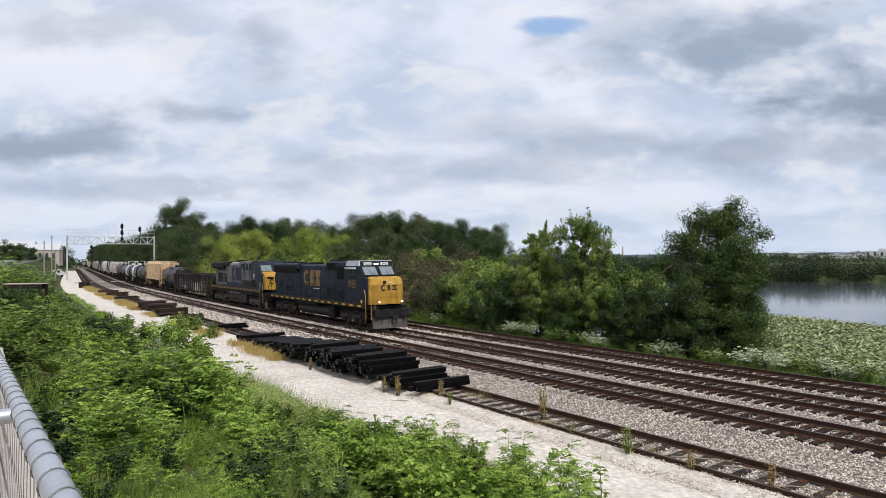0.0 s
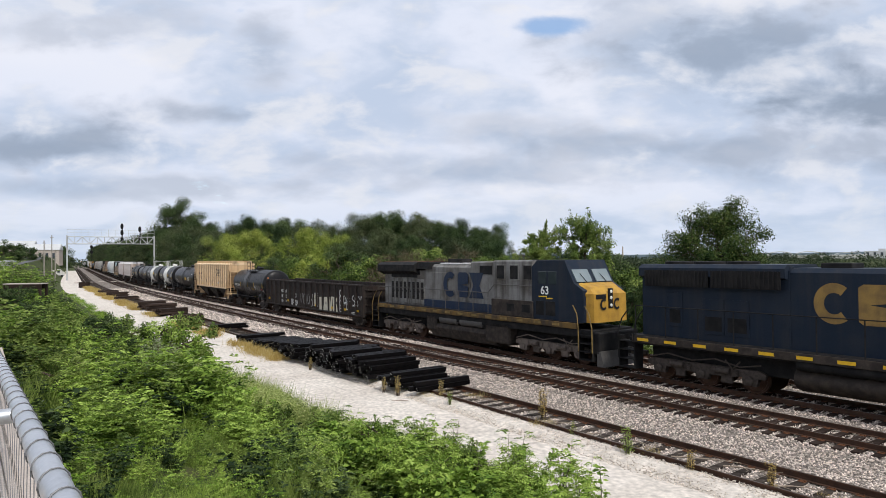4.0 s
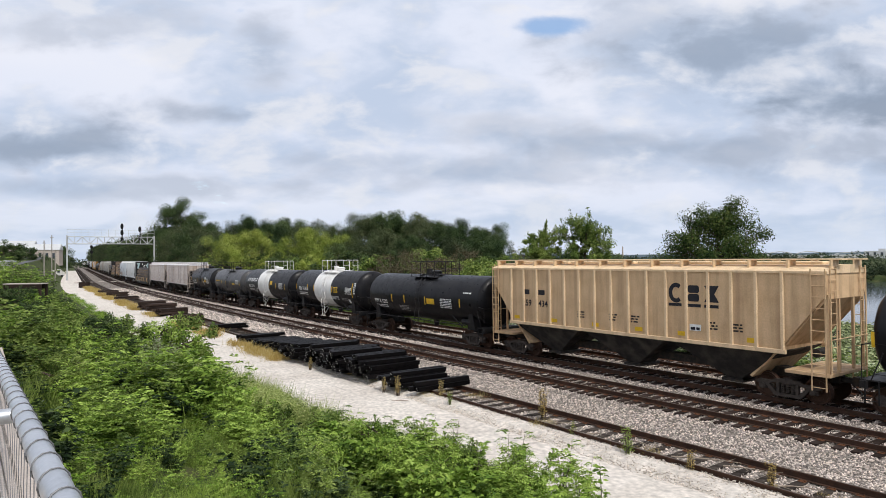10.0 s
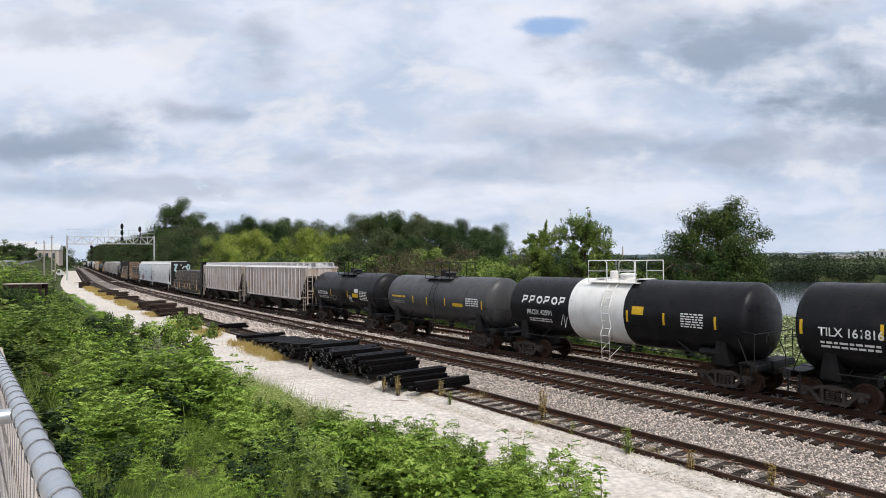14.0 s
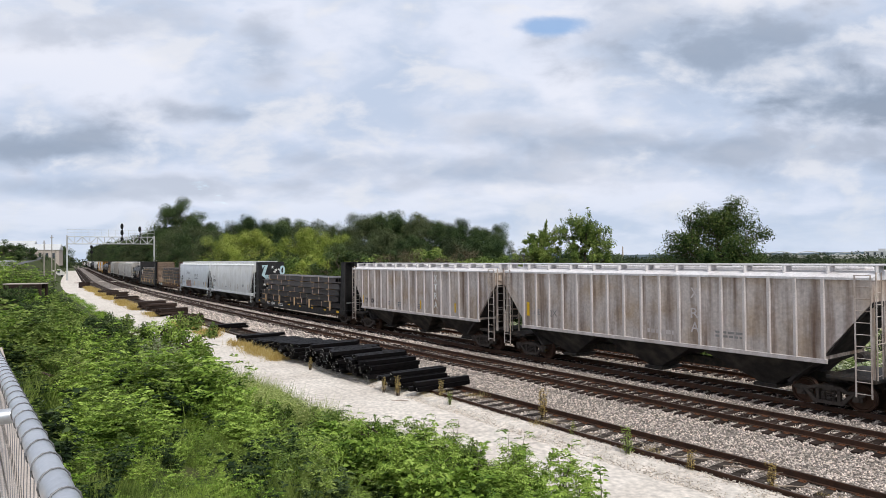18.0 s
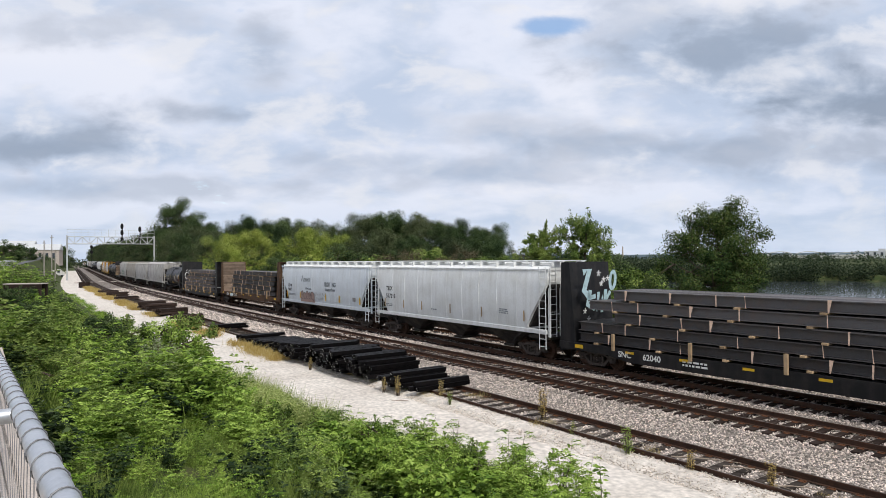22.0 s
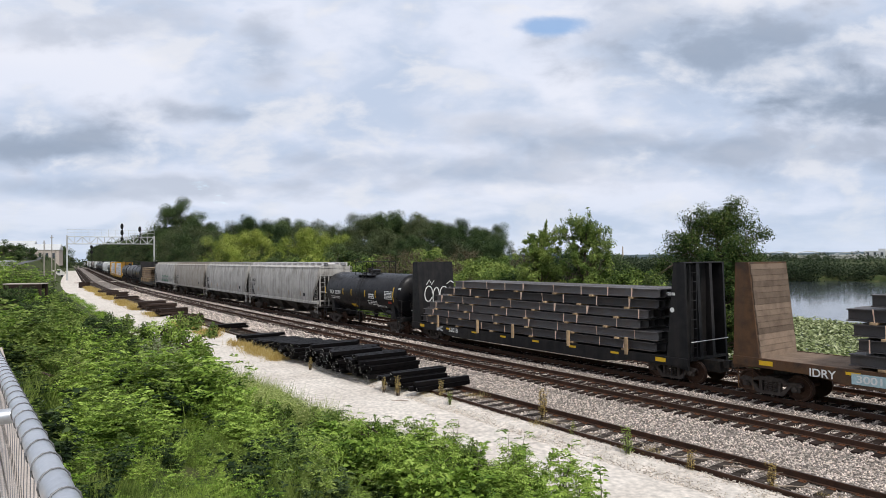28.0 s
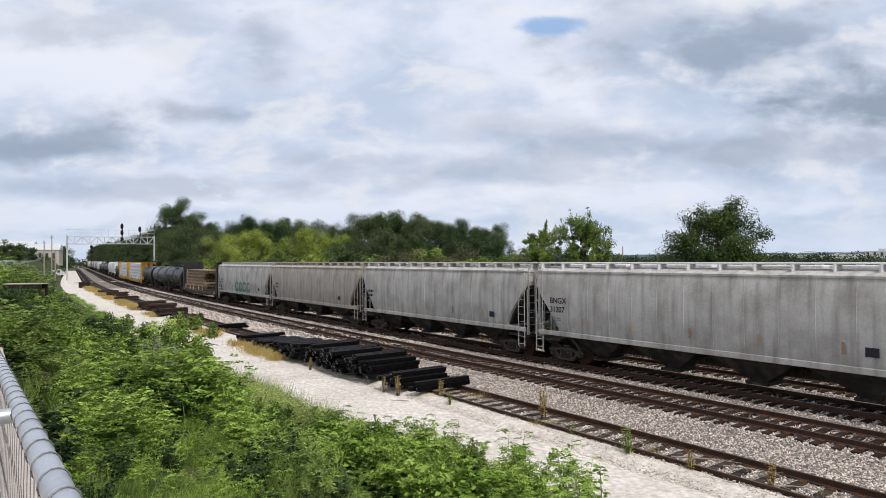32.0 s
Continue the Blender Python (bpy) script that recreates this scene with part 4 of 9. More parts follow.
for s, n, sc in ((24.3, -19.4, 1.25), (23.4, -19.2, 1.15), (22.6, -19.7, 1.2), (25.0, -19.0, 1.2), (21.6, -19.6, 1.05)):
    shrub(MUG, s, n, sc, M_LEAF_GREY, "pale grey-green mugwort clump on the bank", 0.4, s, "mugwort")
DRYWEED = frond_plant(95, 16, 1.1, 0.26, 13, 2, 0.05, 0.09, 0.0)
for s, n, sc, mt, lb in ((15.5, -9.1, 1.0, M_STRAW, "tall dry weed between the siding rails"), (20.2, -9.9, 0.7, M_STRAW, "dry weed beside the tie stack"), (21.8, -10.9, 0.75, M_STRAW, "dry weed beside the tie stack"), (22.7, -11.0, 0.6, M_STRAW, "dry weed beside the tie stack"),
                     (11.2, -10.1, 0.8, M_LEAF_FRESH, "green weed growing beside the siding rail"), (9.4, -10.0, 0.6, M_STRAW, "straw-coloured weed in the siding"), (7.5, -9.7, 0.7, M_STRAW, "straw-coloured weed in the siding"), (19.0, -10.4, 0.55, M_LEAF_FRESH, "green weed growing beside the siding rail"),
                     (13.4, -9.9, 0.5, M_LEAF_YEL, "green weed growing beside the siding rail"), (29.5, -11.2, 0.6, M_STRAW, "dry weed beside the tie stack")):
    shrub(DRYWEED, s, n, sc, mt, lb, 0.45, s * 2.0, "weed", "weeds by the siding", 0.05)

# rounded leafy bushes that stand out of the undergrowth
for key, seed, mat, leaf in (("bank_bush", 141, M_LEAF_MID, 0.105), ("bank_bush_fresh", 142, M_LEAF_FRESH, 0.10), ("bank_bush_dark", 143, M_LEAF_DARK, 0.11)):
    TREES[key] = tree_shape(seed, 2.6, 1.25, 0.035, 60, 95, leaf, mat, low=0.03, upright=1.0, shoots=10, puff=1.25)
for k, (s, n, h) in enumerate(((30.2, -17.2, 3.0), (29.1, -17.7, 2.8), (31.4, -18.0, 2.3), (27.6, -18.9, 1.9), (34.5, -19.5, 1.8), (37.0, -20.2, 1.8), (33.2, -19.7, 2.1), (30.6, -19.6, 2.3), (28.6, -20.6, 2.2), (25.6, -20.2, 1.7), (26.0, -22.2, 2.0), (23.4, -21.6, 1.6),
                               (39.5, -20.6, 2.0), (42.5, -20.6, 2.1), (41.0, -21.2, 2.5), (37.5, -21.4, 2.3), (45.5, -20.8, 2.1), (48.5, -20.8, 2.2), (46.5, -21.4, 2.6), (43.8, -22.6, 2.6), (52.5, -20.2, 2.5), (51.0, -21.8, 2.8), (56.0, -20.4, 2.6), (34.8, -22.6, 2.2), (39.8, -23.6, 2.4), (21.0, -22.6, 1.3),
                               (15.4, -17.2, 1.6), (13.4, -16.7, 1.65), (12.2, -17.2, 1.5), (16.9, -18.0, 1.45), (14.6, -18.4, 1.2), (11.2, -16.4, 1.45), (18.9, -19.0, 1.2), (10.6, -17.2, 1.3), (12.9, -18.4, 1.2), (14.3, -15.9, 1.3), (13.3, -15.6, 1.45), (12.3, -15.4, 1.4), (11.4, -15.2, 1.35), (10.5, -15.1, 1.35), (9.7, -15.2, 1.3), (15.9, -16.1, 1.15), (17.4, -16.5, 0.95))):
    q = on_line(s, n)
    if s > 32 or 19 < s < 28.5:
        h = min(h, 0.92 * max(0.7, tallest(s, n) - ground_z(s, n)))
    kind = ("bank_bush", "bank_bush_fresh", "bank_bush", "bank_bush_dark", "bank_bush_dark")[k % 5] if s > 20 else ("bank_bush_fresh", "bank_bush_fresh", "bank_bush")[k % 3]
    e = plant_tree(kind, (q.x, q.y, ground_z(s, n) - 0.1), "dense leafy green bush standing on the bank", h / 2.6, k * 1.9, "shrub", group="shrubs on the bank")
    e["category"] = "shrub"

# blossoming creepers on the far side of the tracks
BLOOM = [frond_plant(97 + k, 14, 0.75, 0.8, 8, 4, 0.09, 0.25) for k in range(2)]
for s, n, sc in ((34.5, 6.6, 1.0), (33.6, 7.0, 1.1), (32.8, 6.7, 0.9), (35.4, 6.8, 0.9), (30, 9.5, 1.3), (29, 9.0, 1.1), (23.5, 8.4, 1.3), (22.6, 8.8, 1.1), (17.8, 7.6, 1.3), (16.9, 7.9, 1.3), (16.0, 7.6, 1.1), (13.5, 7.8, 1.4), (12.4, 8.2, 1.4), (20.2, 8.6, 0.9), (37, 8.5, 1.1), (46, 7.6, 1.2), (42, 8.4, 1.0)):
    shrub(BLOOM[int(s) % 2], s, n, sc, M_BLOSSOM, "cream-white blossoming creeper beside the far track", 0.6, s, "blossoming_shrub", "blossoming creepers", 0.45)


# ================= lake plants and far shore =================
M_PAD = foliage("grey_green_lotus_leaves", [(0.035, 0.05, 0.018), (0.14, 0.175, 0.07), (0.29, 0.33, 0.15), (0.50, 0.53, 0.32)], 0.2)
M_FARLEAF = foliage("distant_dull_green_leaves", [(0.012, 0.021, 0.012), (0.024, 0.039, 0.020), (0.045, 0.064, 0.032), (0.085, 0.105, 0.055)])


def lotus_bed():
    r = np.random.RandomState(8)
    vs, fs = [], []
    k = 0
    while k < 32000:
        y = r.uniform(30, 92)
        x = r.uniform(0.30 * y, 0.92 * y)
        far = 89 - 3.3 * (x - 45) if x > 45 else 91 - 0.05 * x
        if y > far - 3 + r.normal() * 1.5:
            continue
        n = x * VX + y * VY - D2
        if n < 14.5 + r.normal() * 1.0:
            continue
        rad, h = r.uniform(0.08, 0.155), abs(r.normal()) * 0.16 + 0.03
        tx, ty = r.normal() * 0.4, r.normal() * 0.4
        o = len(vs)
        vs.append((x, y, LAKE_Z + h - 0.05))
        for j in range(7):
            a = j * 0.8976
            dx, dy = math.cos(a) * rad, math.sin(a) * rad
            vs.append((x + dx, y + dy, LAKE_Z + h + dx * tx + dy * ty))
        fs += [(o, o + 1 + j, o + 1 + (j + 1) % 7) for j in range(7)]
        k += 1
    mb = MB()
    mb.v, mb.f = vs, fs
    solid("lotus_leaves", mb, M_PAD, "bed of grey-green lotus leaves on the lake", "water plants", "stuff")


def far_shore():
    """Low woods along the far bank, and paler rises behind them."""
    r = np.random.RandomState(21)

    def belt(name, rows, mat, label):
        C, S, F = [], [], []
        for x, y, z0, h, wd, m, leaf in rows:
            g = r.normal(size=(m, 3))
            g /= np.linalg.norm(g, axis=1, keepdims=True)
            g *= (r.rand(m, 1) ** 0.35)
            C.append(np.array([x, y, z0 + h * 0.5]) + g * np.array([wd, wd, h * 0.52]))
            F.append(g + r.normal(size=(m, 3)) * 0.35 + np.array([0, 0, 0.25]))
            S.append(leaf * r.uniform(0.5, 1.3, m))
        C, S = np.concatenate(C), np.concatenate(S)
        me = leaf_mesh(name, C, rand_dirs(r, len(C)), np.concatenate(F), S, 0.7, mat)
        solid(name, me, mat, label, "woods", "stuff")
    rows = []
    for k in range(130):
        a = radians(r.uniform(8, 46))
        d = 228 + r.uniform(-3, 18) - 4 * math.sin(a * 5)
        for j in range(3):
            rows.append((d * math.sin(a) + r.normal() * 2.5, d * math.cos(a) + r.normal() * 2.5, -3.4, r.uniform(4.6, 8.2), r.uniform(2.2, 4.2), 190, 0.62))
    belt("far_bank_woods", rows, M_FARLEAF, "low dark green woods on the far bank of the lake")
    rows = []
    for k in range(260):
        a = radians(r.uniform(-60, 50))
        d = r.uniform(500, 900)
        rows.append((d * math.sin(a), d * math.cos(a), -3.0, r.uniform(6, 11), r.uniform(9, 22), 150, 1.9))
    belt("distant_woods", rows, M_FARLEAF, "distant tree line under the horizon")


lotus_bed()
far_shore()
# ================= the train: shared pieces =================
M_STEEL = surface("grimy_dark_steel", (0.035, 0.033, 0.031), 0.6, metal=0.2, col2=(0.085, 0.065, 0.05), scale=5, amount=0.7, bump=0.15)
M_BOGIE = surface("dusty_brown_cast_steel", (0.075, 0.062, 0.054), 0.75, metal=0.1, col2=(0.035, 0.03, 0.027), scale=7, amount=0.8, bump=0.3, bump_scale=30)
M_WHEEL = surface("brown_wheel_steel", (0.085, 0.05, 0.036), 0.5, metal=0.5, col2=(0.04, 0.03, 0.025), scale=6)
M_BLACK = surface("gloss_black_tank_paint", (0.009, 0.009, 0.011), 0.36, spec=0.15, col2=(0.018, 0.017, 0.017), scale=1.5, amount=0.8, streak=0.3, grime=(0.024, 0.022, 0.021), grain=0.06)
M_GREYTANK = surface("faded_charcoal_tank_paint", (0.05, 0.051, 0.055), 0.4, spec=0.3, col2=(0.075, 0.07, 0.065), scale=1.2, streak=0.4, grime=(0.10, 0.09, 0.08), grain=0.06)
M_WHITE = surface("white_tank_paint", (0.80, 0.79, 0.76), 0.4, col2=(0.66, 0.64, 0.59), scale=1.4, amount=0.6, streak=0.25, grime=(0.45, 0.41, 0.35), grain=0.04)
M_TAN = surface("tan_hopper_paint", (0.66, 0.46, 0.27), 0.6, col2=(0.54, 0.36, 0.20), scale=1.3, amount=0.7, streak=0.5, grime=(0.25, 0.15, 0.085), grain=0.08)
M_TANRIB = surface("pale_tan_hopper_rib", (0.76, 0.57, 0.36), 0.6, col2=(0.54, 0.38, 0.22), scale=2, streak=0.35, grime=(0.3, 0.2, 0.12))
M_PINK = surface("faded_grey_pink_hopper_paint", (0.57, 0.51, 0.47), 0.65, col2=(0.44, 0.33, 0.23), scale=0.7, amount=0.95, streak=0.95, grime=(0.17, 0.11, 0.08), grain=0.14)
M_PINKRIB = surface("chalky_hopper_rib", (0.62, 0.57, 0.55), 0.65, col2=(0.46, 0.40, 0.36), scale=2, streak=0.4, grime=(0.28, 0.21, 0.17))
M_ROOFWHITE = surface("chalky_white_roof_paint", (0.68, 0.66, 0.66), 0.55, col2=(0.55, 0.5, 0.48), scale=1.1, streak=0.2)
M_OFFWHITE = surface("off_white_hopper_paint", (0.74, 0.75, 0.74), 0.5, col2=(0.62, 0.62, 0.59), scale=0.8, amount=0.7, streak=0.3, grime=(0.42, 0.4, 0.36), grain=0.05)
M_PALEBLUE = surface("pale_blue_grey_hopper_paint", (0.65, 0.69, 0.72), 0.5, col2=(0.56, 0.59, 0.61), scale=0.8, amount=0.6, streak=0.25, grime=(0.42, 0.4, 0.38), grain=0.05)
M_GREYHOP = surface("dusty_grey_hopper_paint", (0.49, 0.47, 0.44), 0.65, col2=(0.31, 0.29, 0.26), scale=0.9, amount=0.8, streak=0.6, grime=(0.17, 0.155, 0.14), grain=0.08)
M_GREYHOP2 = surface("tan_grey_hopper_paint", (0.40, 0.365, 0.32), 0.65, col2=(0.30, 0.27, 0.23), scale=0.9, amount=0.8, streak=0.65, grime=(0.18, 0.15, 0.12), grain=0.08)
# hopper bays and end slopes: dirt streaks over a base darkened for shade
M_UNDER = surface("shaded_hopper_underside", (0.03, 0.028, 0.027), 0.75, col2=(0.09, 0.078, 0.066), scale=1.6, amount=0.8, streak=0.3)
M_GONDOLA = surface("brown_black_gondola_paint", (0.022, 0.018, 0.017), 0.6, col2=(0.045, 0.031, 0.026), scale=1.4, amount=0.8, streak=0.4, grime=(0.09, 0.075, 0.06))
M_FLATBLACK = surface("black_flatcar_paint", (0.012, 0.012, 0.013), 0.5, col2=(0.028, 0.026, 0.025), scale=2, streak=0.3, spec=0.2)
M_FLATBROWN = surface("rusty_brown_flatcar_steel", (0.12, 0.065, 0.035), 0.75, col2=(0.055, 0.038, 0.028), scale=2.2, amount=0.9, streak=0.5, bump=0.2)
M_BEAM = surface("dark_mill_scale_steel", (0.105, 0.10, 0.10), 0.55, metal=0.2, col2=(0.12, 0.09, 0.075), scale=2.5, rand=0.5)
M_WOOD = surface("raw_timber_dunnage", (0.42, 0.30, 0.18), 0.85, col2=(0.28, 0.19, 0.11), scale=6, rand=0.25)
M_PLANK = surface("old_brown_planks", (0.21, 0.155, 0.115), 0.9, col2=(0.09, 0.066, 0.05), scale=2.5, streak=0.0, rand=0.35, bump=0.4)
M_STRAP = surface("orange_white_strap", (0.80, 0.58, 0.44), 0.6)
M_YELLOW = surface("yellow_reflective_tape", (0.75, 0.46, 0.03), 0.4, col2=(0.5, 0.32, 0.05), scale=4)
M_LETTER = surface("white_lettering", (0.78, 0.78, 0.75), 0.5, col2=(0.6, 0.6, 0.57), scale=5)
M_LETTERK = surface("black_lettering", (0.03, 0.03, 0.035), 0.5)
M_LETTERG = surface("grey_lettering", (0.20, 0.22, 0.24), 0.5)
M_RED = surface("red_panel", (0.42, 0.06, 0.04), 0.5)
M_ORANGE = surface("orange_panel", (0.65, 0.24, 0.10), 0.5)
M_CREAM = surface("cream_graffiti_paint", (0.62, 0.58, 0.46), 0.5, col2=(0.75, 0.72, 0.62), scale=3)
M_GRAFGREY = surface("silver_grey_graffiti_paint", (0.30, 0.29, 0.28), 0.5, col2=(0.16, 0.15, 0.14), scale=3)
M_GRAFPINK = surface("rose_brown_graffiti_paint", (0.33, 0.23, 0.20), 0.55, col2=(0.42, 0.33, 0.3), scale=2)
M_GRAFBLUE = surface("pale_blue_graffiti_paint", (0.45, 0.60, 0.63), 0.5)
M_GREEN = surface("green_graffiti_paint", (0.05, 0.20, 0.12), 0.55)


def ribbon(mb, pts, w, y=0.0):
    """A flat painted stroke through (x, z) points."""
    n = len(pts)
    L, R = [], []
    for k, p in enumerate(pts):
        a, b = pts[max(0, k - 1)], pts[min(n - 1, k + 1)]
        dx, dz = b[0] - a[0], b[1] - a[1]
        d = math.hypot(dx, dz) or 1
        L.append((p[0] - dz / d * w / 2, y, p[1] + dx / d * w / 2))
        R.append((p[0] + dz / d * w / 2, y, p[1] - dx / d * w / 2))
    return mb.add(L + R, [(k, k + 1, n + k + 1, n + k) for k in range(n - 1)])


def arc(cx, cz, rx, rz, a, b, n=14):
    return [(cx + rx * math.cos(radians(a + (b - a) * k / n)), cz + rz * math.sin(radians(a + (b - a) * k / n))) for k in range(n + 1)]


def wrapped(me, R, zc, dx, dz, lift=0.007):
    """Lays a flat x-z mesh on the near side of a lying cylinder."""
    for v in me.vertices:
        z = v.co.z + dz
        v.co = (v.co.x + dx, -math.sqrt(max(0.01, R * R - (z - zc) ** 2)) - lift, z)
    return me


def letter(car, body, x, z, size, mat=None, y=-1.55, width=None, tank=None, bold=0.007):
    me = words(body, size * 1.37, width, bold)
    if tank:
        wrapped(me, tank[0], tank[1], x, z)
        return part("lettering", me, mat or M_LETTER, car)
    return part("lettering", me, mat or M_LETTER, car, at=(x, y - 0.006, z))


def small_print(car, x, z, w, h, rows, mat=None, y=-1.55, tank=None, seed=0):
    """Writing too small to read, as rows of short bars."""
    r = random.Random(seed * 31 + int(x * 10))
    mb = MB()
    for k in range(rows):
        z0 = z + h * (rows - 1 - k) / rows
        u = 0.0
        while u < w - 0.05:
            b = min(w - u, r.uniform(0.08, 0.3))
            mb.add([(x + u, 0, z0), (x + u + b, 0, z0), (x + u + b, 0, z0 + h / rows * 0.55), (x + u, 0, z0 + h / rows * 0.55)], [(0, 1, 2, 3)])
            u += b + 0.05
    me = mb.mesh("small_print")
    if tank:
        wrapped(me, tank[0], tank[1], 0, 0)
        return part("small_print", me, mat or M_LETTER, car)
    return part("small_print", me, mat or M_LETTER, car, at=(0, y - 0.006, 0))


def patch(car, name, x0, x1, z0, z1, mat, y=-1.55, tank=None, lift=0.006):
    mb, n = MB(), 6
    for k in range(n + 1):
        z = z0 + (z1 - z0) * k / n
        mb.v += [(x0, 0, z), (x1, 0, z)]
    mb.f = [(2 * k, 2 * k + 1, 2 * k + 3, 2 * k + 2) for k in range(n)]
    me = mb.mesh(name)
    if tank:
        wrapped(me, tank[0], tank[1], 0, 0, lift)
        return part(name, me, mat, car)
    return part(name, me, mat, car, at=(0, y - lift, 0))


def stroke(car, name, strokes, w, mat, y=-1.55, lift=0.007):
    mb = MB()
    for pts in strokes:
        ribbon(mb, pts, w)
    return part(name, mb, mat, car, at=(0, y - lift, 0))


SHARED = {}


def shared(key, make, mat, smooth=False):
    if key not in SHARED:
        SHARED[key] = make().mesh(key if isinstance(key, str) else key[0], smooth)
        SHARED[key].materials.append(mat)
    return SHARED[key]


def wheelset_mesh(R=0.457):
    mb = MB().lathe([(-1.02, 0.06), (-1.02, 0.09), (-0.85, 0.09), (-0.85, 0.075), (0.85, 0.075), (0.85, 0.09), (1.02, 0.09), (1.02, 0.06)], 10, "y")
    for s in (-1, 1):
        prof = [(0.69, 0.10), (0.69, R - 0.09), (0.67, R - 0.06), (0.67, R + 0.026), (0.70, R + 0.026), (0.715, R), (0.81, R - 0.006), (0.81, R - 0.06), (0.765, R - 0.09), (0.745, 0.16), (0.82, 0.12), (0.82, 0.10)]
        mb.lathe([(s * u, r) for u, r in prof], 20, "y")
        for k in range(5):
            a = k * 1.2566
            mb.box(math.cos(a) * (R - .17) - 0.03, math.cos(a) * (R - .17) + 0.03, s * 0.772 - 0.012, s * 0.772 + 0.012, math.sin(a) * (R - .17) - 0.03, math.sin(a) * (R - .17) + 0.03)
    return mb


def bogie_mesh():
    mb = MB()
    for s in (-1, 1):
        y0, y1 = sorted((s * 0.98, s * 1.13))
        arch = [(-1.14, 0.62), (-1.02, 0.69), (-0.62, 0.66), (-0.42, 0.76), (0.42, 0.76), (0.62, 0.66), (1.02, 0.69), (1.14, 0.62), (1.10, 0.54), (0.70, 0.54), (0.40, 0.64), (-0.40, 0.64), (-0.70, 0.54), (-1.10, 0.54)]
        mb.prism(arch, y0, y1)
        low = [(-0.80, 0.55), (-0.66, 0.55), (-0.38, 0.27), (0.38, 0.27), (0.66, 0.55), (0.80, 0.55), (0.46, 0.15), (-0.46, 0.15)]
        mb.prism(low, y0, y1)
        for x in (-0.34, 0.34):
            mb.box(x - 0.055, x + 0.055, y0, y1, 0.25, 0.68, 0.012)
        for x in (-0.89, 0.89):
            mb.box(x - 0.14, x + 0.14, y0 + 0.01, y1 - 0.01, 0.34, 0.58, 0.02)
            mb.lathe([(y1 + 0.0 if s > 0 else y0 - 0.0, 0.11), (y1 + 0.06 if s > 0 else y0 - 0.06, 0.10), (y1 + 0.07 if s > 0 else y0 - 0.07, 0.05)], 12, "y", (x, 0, 0.457))
        for x in (-0.17, 0.0, 0.17):
            for k in range(4):
                mb.lathe([(0.29 + k * 0.075, 0.07), (0.315 + k * 0.075, 0.085), (0.345 + k * 0.075, 0.07)], 8, "z", (x, (y0 + y1) / 2, 0))
    mb.box(-0.2, 0.2, -1.12, 1.12, 0.58, 0.80, 0.03)
    mb.box(-0.28, 0.28, -0.3, 0.3, 0.78, 0.92, 0.02)
    mb.box(-0.72, -0.62, -0.9, 0.9, 0.40, 0.50), mb.box(0.62, 0.72, -0.9, 0.9, 0.40, 0.50)
    return mb


WHEELS = []


def bogies(car, L, inset, mat=None):
    for x in (L / 2 - inset, -L / 2 + inset):
        b = part("bogie", shared("bogie", bogie_mesh, mat or M_BOGIE), mat or M_BOGIE, car, at=(x, 0, 0))
        for u in (0.89, -0.89):
            w = part("wheelset", shared("wheelset", wheelset_mesh, M_WHEEL, True), M_WHEEL, b, at=(u, 0, 0.457))
            WHEELS.append((w, u, 0.457))


def couplers(car, L, z=0.85):
    for s in (1, -1):
        mb = MB().box(L / 2 - 0.75, L / 2 - 0.16, -0.09, 0.09, z - 0.09, z + 0.09, 0.02)
        mb.prism([(L / 2 - 0.2, -0.13), (L / 2 - 0.02, -0.17), (L / 2 + 0.02, -0.06), (L / 2 - 0.05, 0.0), (L / 2 + 0.05, 0.09), (L / 2 + 0.02, 0.17), (L / 2 - 0.2, 0.14)], z - 0.15, z + 0.15, "z")
        hose = [(L / 2 - 0.5, 0.3, z - 0.05), (L / 2 - 0.3, 0.32, z - 0.3), (L / 2 - 0.05, 0.15, z - 0.42), (L / 2, 0.0, z - 0.4)]
        mb.tube(hose, 0.025, 5)
        if s < 0:
            mb.v = [(-x, -y, zz) for x, y, zz in mb.v]
        part("coupler", mb, M_STEEL, car)


def ladder_mesh(w, h, step=0.38, r=0.014, stile=0.022):
    mb = MB()
    for x in (-w / 2, w / 2):
        mb.box(x - stile, x + stile, -0.012, 0.012, 0, h)
    k = 0.12
    while k < h:
        mb.tube([(-w / 2, 0, k), (w / 2, 0, k)], r, 5)
        k += step
    return mb


def ladder(car, x, y, z, w, h, mat, turn=0.0, label=""):
    key = ("ladder", w, h, mat.name)
    return part("ladder", shared(key, lambda: ladder_mesh(w, h), mat), mat, car, label, at=Matrix.Translation((x, y, z)) @ Matrix.Rotation(turn, 4, "Z"))


def brake_wheel(car, x, y, z):
    mb = MB()
    mb.tube([(0, 0.27 * math.cos(a), 0.27 * math.sin(a)) for a in [2 * math.pi * k / 16 for k in range(17)]], 0.016, 5, False)
    for k in range(4):
        a = k * math.pi / 4
        mb.box(-0.008, 0.008, -0.27 * math.cos(a) - 0.01, 0.27 * math.cos(a) + 0.01, -0.015, 0.015) if k == 0 else mb.tube([(0, -0.27 * math.cos(a), -0.27 * math.sin(a)), (0, 0.27 * math.cos(a), 0.27 * math.sin(a))], 0.012, 4)
    part("brake_wheel", mb, M_STEEL, car, at=(x, y, z))


